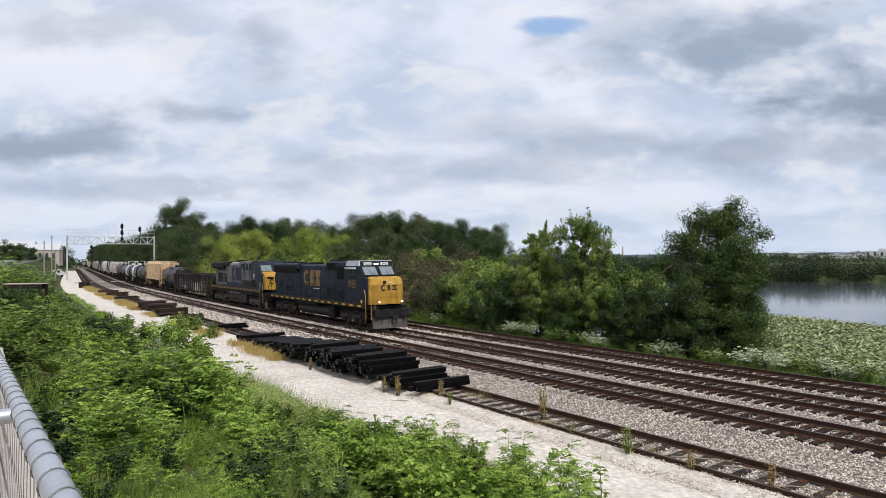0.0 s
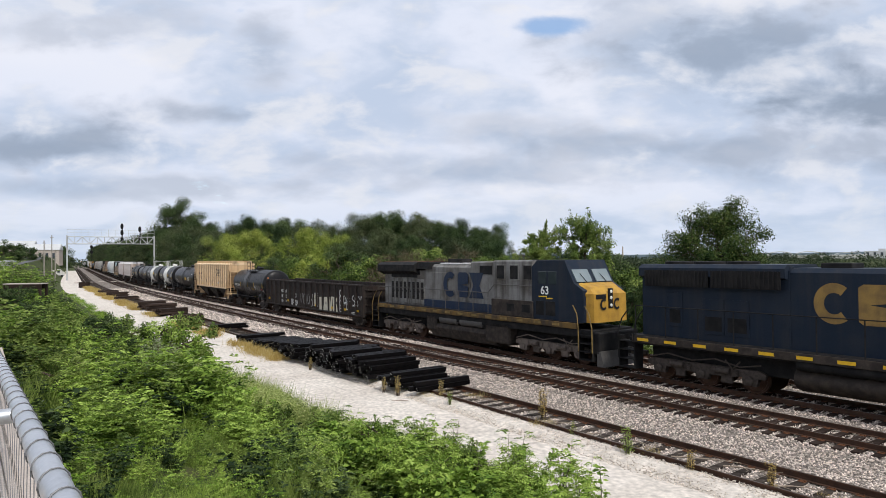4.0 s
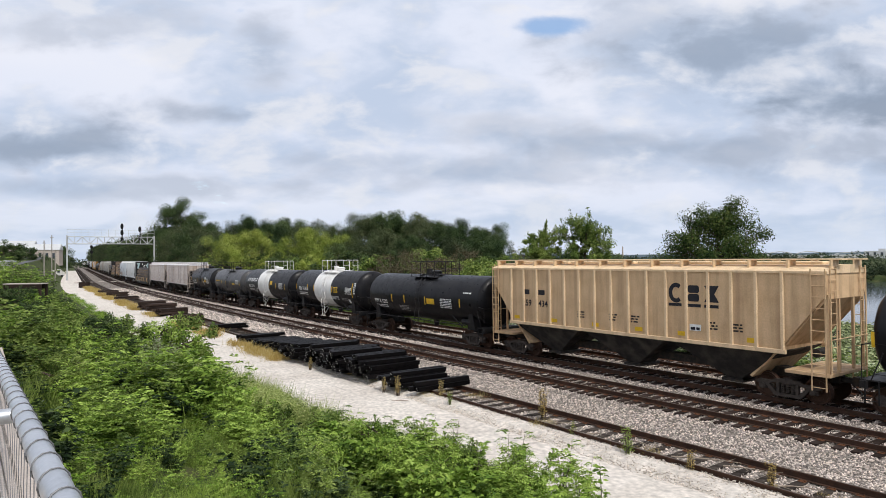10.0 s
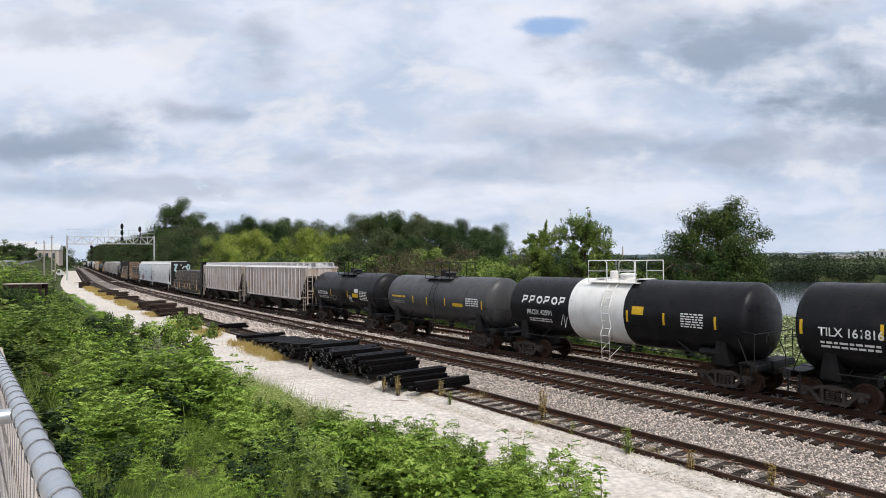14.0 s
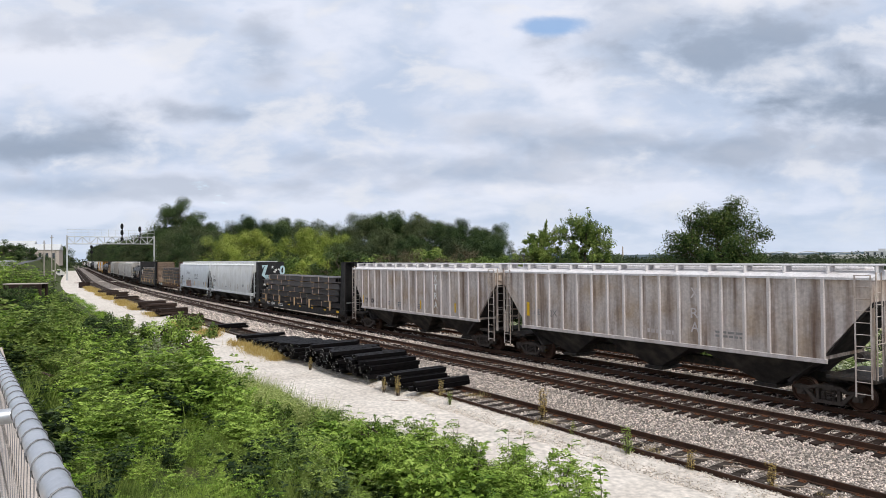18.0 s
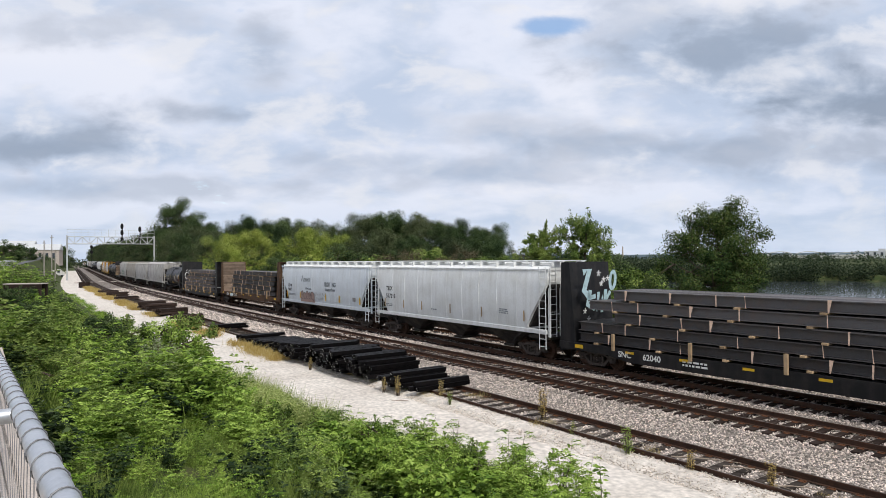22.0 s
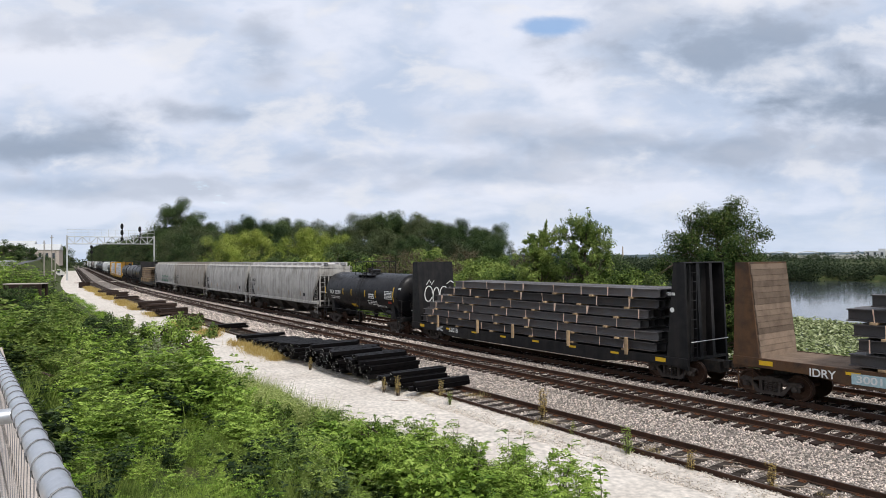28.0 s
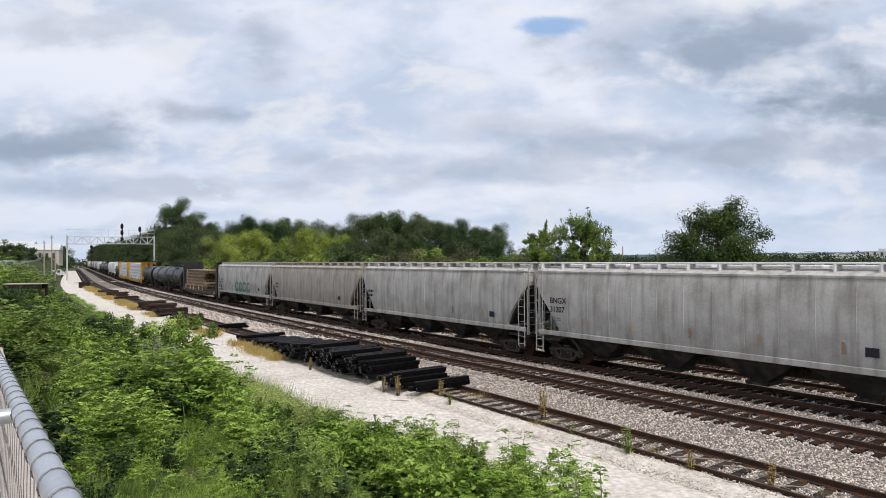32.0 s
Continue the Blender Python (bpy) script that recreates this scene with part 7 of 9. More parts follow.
    stairs(lo, 1, 10.15, M_SOOT, M_LOCOYEL), stairs(lo, -1, -10.7, M_SOOT, M_SOOT)
    walkway_rail(lo, -10.2, 6.0, 1.82, 3.10, 11, M_SOOT)
    letter(lo, "4562", 6.65, 3.22, 0.40, M_GOLD, -1.45, 1.35, bold=0.012)
    stroke(lo, "flash_mark", [[(6.7, 3.1), (7.5, 3.12), (7.4, 3.02), (8.0, 3.06)]], 0.07, M_GOLD, -1.452)
    part("side_emblem", MB().lathe([(-1.458, 0.16), (-1.452, 0.16)], 16, "y", (8.9, 0, 2.35)), M_FRAME, lo)
    part("side_emblem", MB().lathe([(-1.458, 0.14), (-1.452, 0.14)], 16, "y", (8.9, 0, 2.0)), M_YELLOW, lo)
    # fuel tank and air reservoir
    ft = [(1.30 * math.cos(radians(a)), 0.86 + 0.58 * math.sin(radians(a))) for a in range(0, 360, 15)]
    part("fuel_tank", MB().prism(ft, -3.7, 2.9, "x"), M_FRAME, lo, smooth=True)
    part("air_reservoir", MB().lathe([(-3.6, 0.05), (-3.55, 0.2), (0.6, 0.2), (0.65, 0.05)], 14, "x", (0, -1.25, 1.38)), M_SOOT, lo, smooth=True)
    part("equipment_box", MB().box(2.95, 3.9, -1.38, 1.38, 0.4, 1.4, 0.05), M_SOOT, lo)
    loco_bogies(lo, (7.15, -7.3), M_BOGIE)
    couplers(lo, L, 0.88)
    return lo


def grey_loco():
    """Second unit: sooty grey and blue, yellow nose, L about 22.25."""
    L = 22.25
    lo = empty("diesel_locomotive", "sooty grey and blue diesel locomotive with a faded yellow nose", "locomotive", "locomotives")
    # frame slab, plus an added dark inner box that blocks daylight beneath it
    part("underframe", MB().box(-10.2, 10.1, -1.42, 1.42, 1.40, 1.78, 0.02).box(-9.5, 9.5, -0.85, 0.85, 0.75, 1.41), M_SOOT, lo)
    part("side_sill", MB().box(-9.7, 9.2, -1.52, -1.42, 1.78, 2.06, 0.02), M_GRIMYEL, lo, "grimy yellow side sill")
    part("walkway", MB().box(-9.9, 9.4, -1.5, 1.5, 2.06, 2.10), M_SOOT, lo)

    def hood(name, x0, x1, w, z1, c, mat, z0=2.08):
        sec = [(-w, z0), (-w, z1 - c), (-w + c, z1), (w - c, z1), (w, z1 - c), (w, z0)]
        return part(name, MB().prism(sec, x0, x1, "x"), mat, lo)
    hood("radiator_hood", -9.5, -4.4, 1.02, 4.45, 0.05, M_LOCOGREY)
    hood("engine_hood", -4.4, 0.55, 1.0, 4.82, 0.2, M_LOCOGREY)
    hood("equipment_hood", 0.55, 3.0, 1.08, 4.98, 0.06, M_LOCOGREY)
    hood("auxiliary_cab", 3.0, 6.1, 1.40, 5.05, 0.06, M_LOCOGREY)
    part("blue_band", MB().box(-4.4, 3.0, -1.092, -1.0, 2.10, 2.56), M_LOCOBLUE, lo)
    wing = [(-1.5, 4.36), (-1.5, 4.78), (-1.2, 4.95), (1.2, 4.95), (1.5, 4.78), (1.5, 4.36), (1.0, 4.1), (-1.0, 4.1)]
    part("radiator_wings", MB().prism(wing, -9.75, -5.0, "x").prism([(-1.3, 4.5), (-1.2, 4.93), (1.2, 4.93), (1.3, 4.5)], -5.0, -3.6, "x"), M_SOOT, lo)
    part("radiator_roof", MB().box(-9.6, -5.2, -1.1, 1.1, 4.95, 5.0, 0.02), M_FLATBROWN, lo)
    # flat black panel painted as the shaded recess under the wings
    part("radiator_opening", MB().box(-8.6, -5.3, -1.04, -1.0, 3.92, 4.3), M_SOOT, lo)
    for k in range(8):
        x = -8.6 + k * 0.53
        d = part("louver_door", MB().box(x, x + 0.46, -1.06, -1.02, 2.22, 3.84, 0.01), M_DOORGREY if k in (1, 3, 5, 6, 7) else M_LOCOGREY, lo)
        part("louver", MB().box(x + 0.09, x + 0.37, -1.076, -1.05, 2.5, 3.62), M_SOOT, d)
        for j in range(9):
            part("slat", shared("door_slat", lambda: MB().prism([(-1.076, 0), (-1.094, -0.03), (-1.076, -0.05)], 0, 0.28, "x"), M_FRAME), M_FRAME, d, at=(x + 0.09, 0, 2.6 + j * 0.12))
        part("latch", shared("door_latch", lambda: MB().box(-0.03, 0.03, -1.085, -1.06, 0, 0.09, 0.008), M_SOOT), M_SOOT, d, at=(x + 0.42, 0, 2.95))
    for k in range(6):
        x = -4.2 + k * 0.78
        part("hood_door", MB().box(x, x + 0.72, -1.022, -0.99, 2.62, 4.3, 0.01), M_LOCOGREY, lo)
    part("hood_hatch", MB().box(-2.9, 0.2, -0.86, 0.86, 4.80, 4.90, 0.03), M_ROOFWHITE, lo)
    part("exhaust_stack", MB().box(-2.7, -1.2, -0.4, 0.4, 4.86, 5.15, 0.03), M_SOOT, lo)
    for x in (3.25, 4.35, 5.4):
        f = part("window_frame", MB().box(x, x + 0.75, -1.43, -1.39, 3.98, 4.85, 0.03), M_LOCOGREY, lo)
        part("screen", MB().box(x + 0.08, x + 0.67, -1.44, -1.42, 4.06, 4.77), M_SOOT, f)
    part("screen", MB().box(1.4, 2.5, -1.10, -1.07, 4.25, 4.75), M_SOOT, lo)
    part("lower_cabinet", MB().box(2.9, 6.2, -1.5, -1.38, 2.1, 2.95, 0.02), M_FRAME, lo)
    for x in (4.2, 5.4):
        part("louver", MB().box(x, x + 0.6, -1.515, -1.495, 2.35, 2.75), M_SOOT, lo)
    emblem(lo, -2.2, 2.82, 3.95, 1.55, M_LOCOBLUE, -1.10)
    # cab
    cabp = [(6.1, 2.1), (6.1, 4.72), (6.5, 5.05), (8.4, 5.05), (8.6, 4.66), (9.0, 3.95), (9.6, 3.6), (9.6, 2.1)]
    cab = part("cab", MB().prism(cabp, -1.44, 1.44), M_NAVY, lo)
    for x in (6.6, 7.3):
        part("side_window", MB().box(x, x + 0.55, -1.46, -1.43, 3.85, 4.5, 0.02), M_GLASS, cab)
    for y in (-0.7, 0.7):
        part("windshield", MB().prism([(8.64, 4.58), (9.0, 3.98), (9.04, 4.0), (8.68, 4.6)], y - 0.55, y + 0.55), M_PALEGLASS, cab)
        part("wiper", MB().tube([(9.06, y + 0.1, 4.0), (8.85, y - 0.15, 4.4)], 0.015, 4), M_SOOT, cab)
    part("side_vent", MB().box(6.4, 6.95, -1.46, -1.43, 2.3, 3.0), M_SOOT, cab)
    part("side_vent", MB().box(7.1, 7.75, -1.46, -1.43, 2.3, 3.0), M_SOOT, cab)
    nose = part("nose", MB().loft([[(8.9 + 0.25 * k, -1.42, z), (10.0 - .02 * k, -1.15, z), (10.0 - .02 * k, 1.15, z), (8.9 + 0.25 * k, 1.42, z)] for k, z in enumerate((2.1, 3.0, 3.45))] + [[(9.1, -1.2, 3.95), (9.55, -1.0, 3.78), (9.55, 1.0, 3.78), (9.1, 1.2, 3.95)]]), M_LOCOYEL, lo)
    part("nose_lamps", MB().box(9.93, 10.03, -0.15, 0.15, 2.75, 3.7, 0.02), M_SOOT, nose)
    for z in (2.9, 3.25, 3.55):
        part("headlight", MB().lathe([(10.02, 0.08), (10.05, 0.08), (10.06, 0.02)], 12, "x", (0, 0, z)), M_LETTER, nose)
    part("number_board", MB().box(9.92, 10.0, -1.0, -0.3, 3.2, 3.42, 0.02), M_SOOT, nose)
    mk = MB()
    for pts in (arc(-0.5, 2.95, .2, .22, 50, 310), arc(0.45, 2.95, .2, .22, 50, 310)):
        ribbon(mb2 := MB(), pts, 0.11)
        mk.add([(0, x, z) for x, _, z in mb2.v], mb2.f)
    part("emblem", mk, M_SOOT, nose, at=(10.02, 0, 0))
    letter(lo, "63", 6.75, 3.35, 0.42, M_LETTER, -1.44, 0.55, bold=0.012)
    stroke(lo, "flash_mark", [[(6.6, 3.22), (7.2, 3.24), (7.15, 3.14), (7.6, 3.16)]], 0.06, M_YELLOW, -1.442)
    part("pilot", MB().box(10.0, 10.5, -1.4, 1.4, 0.7, 1.7, 0.05), M_SOOT, lo)
    part("snow_plow", MB().prism([(10.35, 0.15), (10.75, 0.15), (10.55, 0.85), (10.35, 0.85)], -1.4, 1.4), M_TANKGREY, lo)
    stairs(lo, 1, 9.75, M_SOOT, M_WORNYEL), stairs(lo, -1, -10.1, M_SOOT, M_WORNYEL)
    walkway_rail(lo, -9.6, 2.6, 2.08, 3.25, 9, M_TANKGREY)
    part("hand_rail", MB().tube([(2.6, -1.49, 3.25), (3.2, -1.5, 3.75), (6.1, -1.5, 3.72)], 0.022, 6), M_TANKGREY, lo)
    for k in range(14):
        x = -9.3 + k * 1.3
        part("reflector", MB().box(x, x + 0.5, -1.532, -1.524, 1.86, 1.98), M_WORNYEL, lo)
    ft = [(-1.4, 0.9), (-1.3, 1.15), (1.3, 1.15), (1.4, 0.9), (1.2, 0.35), (0.9, 0.24), (-0.9, 0.24), (-1.2, 0.35)]
    part("fuel_tank", MB().prism(ft, -3.3, 3.0, "x"), M_FRAME, lo, smooth=True)
    for x0, x1 in ((-2.3, -0.4), (-0.2, 2.0)):
        part("air_reservoir", MB().lathe([(x0, 0.05), (x0 + 0.06, 0.24), (x1 - 0.06, 0.24), (x1, 0.05)], 16, "x", (0, -1.22, 1.42)), M_TANKGREY, lo, smooth=True)
    part("equipment_box", MB().box(2.2, 4.3, -1.42, 1.42, 0.5, 1.62, 0.08), M_FRAME, lo)
    part("equipment_box", MB().box(-3.7, -2.6, -1.42, 1.42, 0.7, 1.62, 0.08), M_FRAME, lo)
    loco_bogies(lo, (7.05, -7.0), M_DUSTBOGIE)
    couplers(lo, L, 0.88)
    return lo
# ================= the train, car by car =================
ENDS = [40.2, 63.1, 85.35, 107.1, 119.5, 137.5, 152.3, 166.1, 181.0, 193.9, 206.6, 225.0, 242.6, 265.5, 283.5, 301.5, 323.8, 345.75, 359.2,
        378.0, 396.4, 415.8, 434.7, 456.0, 470.0, 484.0, 498.0, 525.0, 552.0, 567.0, 586.0, 605.0, 619.0, 633.0, 647.0, 661.0, 675.0]
CONSIST = []


def length(k):
    return ENDS[k] - ENDS[k - 1]


def join_train(k, car, slack=0.0):
    CONSIST.append((car, (ENDS[k] + ENDS[k - 1]) / 2 - slack))
    return car


def strips(car, xs, tank, z=2.5, h=0.5):
    for x in xs:
        patch(car, "reflector", x - 0.05, x + 0.05, z - h / 2, z + h / 2, M_YELLOW, tank=tank)


join_train(1, wide_cab_loco(), 0.35)
join_train(2, grey_loco(), 0.15)
join_train(3, gondola("brown-black open gondola car with white graffiti", length(3)))

c = join_train(4, tank_car("black tank car with a grey centre band and white lettering", length(4), 1.46, 2.62, band=(-1.35, -0.35, M_GREYTANK)))
t = (1.46, 2.62)
letter(c, "GATX 60141", -4.45, 2.27, 0.26, width=1.85, tank=t)
small_print(c, -4.3, 1.98, 1.7, 0.22, 2, M_GRAFGREY, tank=t)
strips(c, (-5.3, -2.46, 0.0, 2.17, 4.9), t)
patch(c, "placard", 1.2, 2.15, 1.92, 2.2, M_WORNYEL, tank=t)
small_print(c, -0.5, 1.85, 1.2, 0.4, 5, M_GRAFGREY, tank=t), small_print(c, 2.3, 2.05, 0.5, 0.45, 3, tank=t), small_print(c, 2.9, 1.95, 1.2, 0.55, 6, M_GRAFGREY, tank=t)
letter(c, "HOT", 4.6, 1.9, 0.13, tank=t)
patch(c, "panel", 4.2, 4.65, 2.02, 2.14, M_RED, tank=t)

c = join_train(5, covered_hopper("tan ribbed covered hopper with dark letters and dark bays", length(5), M_TAN, M_TANRIB, M_TANRIB, 16, 4.62, 1.85, dark_ends=False))
patch(c, "panel", -6.2, -5.75, 3.3, 3.55, M_LETTERK, -1.497), patch(c, "panel", -5.1, -4.65, 3.3, 3.55, M_LETTERK, -1.497)
for body, x, z in (("259", -6.25, 2.72), ("434", -5.1, 2.72)):
    letter(c, body, x, z, 0.32, M_LETTERK, -1.497)
mb = MB()
ribbon(mb, arc(2.85, 3.72, 0.26, 0.32, 50, 310), 0.17)
for zz in (3.40, 3.74):
    mb.prism([(3.38, zz + .06), (3.45, zz), (3.82, zz), (3.88, zz + .06), (3.88, zz + .24), (3.82, zz + .3), (3.45, zz + .3), (3.38, zz + .24)], -0.002, 0.002)
mb.prism([(4.1, 3.4), (4.72, 3.4), (4.53, 3.72), (4.72, 4.04), (4.1, 4.04), (4.29, 3.72)], -0.002, 0.002)
for x in (2.5, 3.35, 4.1):
    ribbon(mb, [(x, 3.24), (x + 0.6, 3.24)], 0.12)
part("emblem", mb, M_LETTERK, c, at=(0, -1.5, 0))
for x in (-6.9, -4.2, -1.6, 0.8, 2.9, 5.8):
    patch(c, "reflector", x, x + 0.4, 2.0, 2.18, M_YELLOW, -1.497)
for x in (-2.5, -0.6, 0.6, 4.2, 5.2):
    small_print(c, x, 2.35, 0.45, 0.35, 3, M_FRAME, -1.497)
patch(c, "panel", 3.45, 3.95, 2.25, 2.5, M_LETTER, -1.497)
small_print(c, 3.5, 2.28, 0.4, 0.2, 1, M_LETTERK, -1.504)

c = join_train(6, tank_car("long black tank car with white lettering and a yellow placard", length(6), 1.48, 2.64))
t = (1.48, 2.64)
letter(c, "PPTX 3232", -5.6, 2.1, 0.26, width=1.7, tank=t)
small_print(c, -5.5, 1.8, 1.6, 0.22, 2, tank=t), strips(c, (-3.2, -1.6, 0.9, 4.6), t)
patch(c, "placard", 1.1, 1.95, 2.3, 2.65, M_YELLOW, tank=t)
small_print(c, 2.6, 2.15, 1.2, 0.6, 6, tank=t), small_print(c, -2.4, 1.7, 1.2, 0.4, 4, M_GRAFGREY, tank=t), small_print(c, 4.9, 3.1, 0.8, 0.14, 1, tank=t)

c = join_train(7, tank_car("black tank car with a wide white centre band and white railings", length(7), 1.53, 2.70, band=(-1.9, 1.4, M_WHITE), rail_mat=M_WHITE))
t = (1.53, 2.70)
letter(c, "TILX 161816", -5.2, 2.5, 0.30, width=1.95, tank=t)
small_print(c, -5.15, 2.1, 1.8, 0.28, 2, tank=t), strips(c, (-5.75, -3.3, -1.98, 1.62), t, 2.75, 0.5), strips(c, (5.2,), t, 2.75, 1.1)
patch(c, "placard", 1.85, 2.65, 2.5, 2.95, M_YELLOW, tank=t)
small_print(c, 1.9, 2.55, 0.65, 0.35, 4, M_LETTERK, tank=(1.536, 2.70))
small_print(c, 4.0, 2.45, 1.05, 0.55, 6, tank=t), small_print(c, 1.5, 1.95, 1.2, 0.3, 3, tank=t), small_print(c, 3.2, 1.95, 1.1, 0.2, 2, M_GRAFGREY, tank=t)
patch(c, "hazard_sign", 4.35, 4.65, 1.75, 2.05, M_LETTER, tank=t), small_print(c, 5.45, 2.5, 0.3, 0.9, 6, tank=t)

c = join_train(8, tank_car("black tank car with white centre band, large white mark and railings", length(8), 1.50, 2.66, band=(-2.2, 1.05, M_WHITE), rail_mat=M_WHITE))
t = (1.50, 2.66)
mb = MB()
for k in range(6):
    x = -5.45 + 0.52 * k
    ribbon(mb, arc(x + 0.2, 3.05, 0.16, 0.15, 0, 360, 12) if k in (2, 4) else [(x, 2.88), (x + 0.06, 3.22), (x + 0.34, 3.2), (x + 0.3, 3.04), (x + 0.05, 3.02)], 0.1)
me = mb.mesh("emblem")
part("emblem", wrapped(me, *t, 0, 0), M_LETTER, c)
letter(c, "PROX 42591", -5.1, 2.3, 0.26, width=1.75, tank=t)
small_print(c, -5.0, 1.95, 1.6, 0.22, 2, tank=t), strips(c, (1.25, 3.1, 5.4), t, 2.6)
patch(c, "placard", 1.5, 2.1, 2.7, 3.05, M_YELLOW, tank=t), small_print(c, 3.9, 2.35, 1.0, 0.6, 6, tank=t)
stroke(c, "graffiti", [[(-2.7, 1.9), (-2.55, 2.5), (-2.4, 1.8), (-2.3, 2.3)]], 0.05, M_LETTER, -1.47)

c = join_train(9, tank_car("faded charcoal tank car with pale lettering", length(9), 1.44, 2.60, mat=M_GREYTANK))
t = (1.44, 2.60)
small_print(c, -4.8, 2.6, 1.7, 0.22, 1, M_YELLOW, tank=t), small_print(c, -4.7, 2.2, 1.4, 0.25, 2, M_GRAFGREY, tank=t)
strips(c, (-2.2, -0.6, 1.4, 5.0), t), patch(c, "placard", 2.2, 3.2, 2.3, 2.5, M_YELLOW, tank=t), small_print(c, 3.5, 2.4, 1.2, 0.5, 4, tank=t)

c = join_train(10, tank_car("glossy black tank car with yellow placard and white numbers", length(10), 1.46, 2.64))
t = (1.46, 2.64)
letter(c, "GATX 30566", -4.37, 2.32, 0.27, width=1.9, tank=t)
small_print(c, -4.2, 2.0, 1.8, 0.22, 2, tank=t), strips(c, (-5.35, -1.88, 1.12), t, 2.45, 0.6)
patch(c, "placard", 1.95, 2.9, 2.25, 2.55, M_YELLOW, tank=t), patch(c, "panel", 2.3, 2.9, 2.62, 2.9, M_LETTER, tank=t)
small_print(c, 1.3, 1.9, 0.5, 0.5, 5, tank=t), small_print(c, 3.1, 2.1, 1.2, 0.7, 6, tank=t)
stroke(c, "graffiti", [[(-2.4, 2.1), (-2.2, 2.3), (-1.9, 2.0), (-1.6, 2.25)], arc(-1.2, 2.1, .3, .2, 0, 330)], 0.05, M_GRAFGREY, -1.40)

c = join_train(11, covered_hopper("weathered grey-pink ribbed covered hopper with chalky roof", length(11), M_PINK, M_ROOFWHITE, M_PINKRIB, 17, 4.43, 1.68))
for body, x, z in (("AE", -6.6, 2.3), ("QX", -5.6, 2.3)):
    letter(c, body, x, z, 0.3, M_GRAFGREY, -1.497)
for body, z in (("X", 3.55), ("R", 2.75), ("A", 2.2)):
    letter(c, body, 2.35, z, 0.42, M_PINKRIB, -1.497, 0.36)
patch(c, "reflector", -7.1, -6.9, 2.2, 2.9, M_YELLOW, -1.497)
small_print(c, 0.3, 2.0, 1.3, 0.3, 1, M_PINKRIB, -1.497), small_print(c, 3.4, 2.1, 1.2, 0.3, 2, M_GRAFGREY, -1.497)

c = join_train(12, covered_hopper("rust-streaked grey-pink ribbed covered hopper with white letters", length(12), M_PINK, M_ROOFWHITE, M_PINKRIB, 16, 4.43, 1.68))
for body, z in (("X", 3.75), ("T", 3.2), ("R", 2.65), ("A", 2.1)):
    letter(c, body, 2.45, z, 0.42, M_LETTER, -1.497, 0.38, bold=0.012)
letter(c, "235", -6.5, 2.0, 0.36, M_LETTERK, -1.497, 0.55), letter(c, "84", -5.6, 2.0, 0.36, M_LETTERK, -1.497, 0.4)
for x in (-3.4, -1.9, 0.4):
    small_print(c, x, 1.95, 0.42, 0.35, 3, M_LETTERG, -1.497)
for x in (-6.9, 0.85, 4.6):
    patch(c, "reflector", x, x + 0.14, 1.95, 2.5, M_YELLOW, -1.497)

c = join_train(13, flatcar("black bulkhead flatcar with painted end, loaded with steel piling", length(13), M_FLATBLACK, deck=1.12, top=4.95, layers=5, load_top=3.75, load_to=9.5, seed=4, starts=(0.1, 0.0, 2.0, 0.7, 1.9), inset=(0.3, 1.4)), 0.25)
letter(c, "SNC", -7.6, 0.78, 0.26, y=-1.48), letter(c, "62040", -6.3, 0.78, 0.26, y=-1.48), small_print(c, -4.4, 0.78, 1.1, 0.28, 2, y=-1.48)
h = length(13) / 2 - 0.3
art = MB()
for pts, w in (([(-1.2, 4.45), (-0.75, 4.6), (-1.05, 3.6), (-0.5, 3.15)], 0.34), (arc(0.98, 4.05, 0.2, 0.42, 0, 360), 0.2), ([(-0.6, 3.6), (-0.75, 2.9), (-0.2, 2.7)], 0.26), ([(-0.5, 3.25), (-0.2, 3.3)], 0.22), ([(0.0, 3.5), (-0.02, 2.6), (0.3, 3.3), (0.32, 2.5)], 0.2), ([(0.5, 3.6), (0.5, 2.6)], 0.22), ([(0.85, 3.5), (0.55, 3.05), (0.9, 2.6)], 0.2)):
    m2 = MB()
    ribbon(m2, pts, w)
    art.add([(0.36 * (z - 1.12) / 3.83 - 0.0, x, z) for x, _, z in m2.v], m2.f)
part("graffiti", art, M_GRAFBLUE, c, "pale blue graffiti", at=(-h + 0.995, 0, 0))
stars = MB()
for x, z in ((-0.1, 4.4), (0.3, 4.1), (0.6, 4.15), (0.15, 3.9), (-0.9, 2.6), (-0.6, 2.2)):
    for k in range(5):
        a = k * 2 * math.pi / 5 + 0.3
        m2 = MB()
        ribbon(m2, [(x, z), (x + 0.15 * math.cos(a), z + 0.15 * math.sin(a))], 0.05)
        stars.add([(0.36 * (zz - 1.12) / 3.83, xx, zz) for xx, _, zz in m2.v], m2.f)
part("graffiti", stars, M_LETTER, c, at=(-h + 0.999, 0, 0))

c = join_train(14, covered_hopper("clean off-white smooth covered hopper with dark bays", length(14), M_OFFWHITE, M_OFFWHITE, eave=4.58, base=1.48, bays=3, seams=9), 0.2)
letter(c, "TILX", -7.1, 3.02, 0.30, M_LETTERK, -1.60), letter(c, "517216", -7.1, 2.5, 0.30, M_LETTERK, -1.60)
small_print(c, -7.1, 1.95, 0.8, 0.2, 2, M_LETTERG, -1.59), small_print(c, 5.0, 2.2, 0.7, 0.3, 3, M_LETTERG, -1.60), small_print(c, -1.6, 2.0, 0.7, 0.12, 1, M_LETTERG, -1.59)
for x in (-7.3, -4.9, -2.7, 0.4, 3.4, 6.9):
    patch(c, "reflector", x, x + 0.1, 1.9, 2.45, M_WOOD, -1.60)

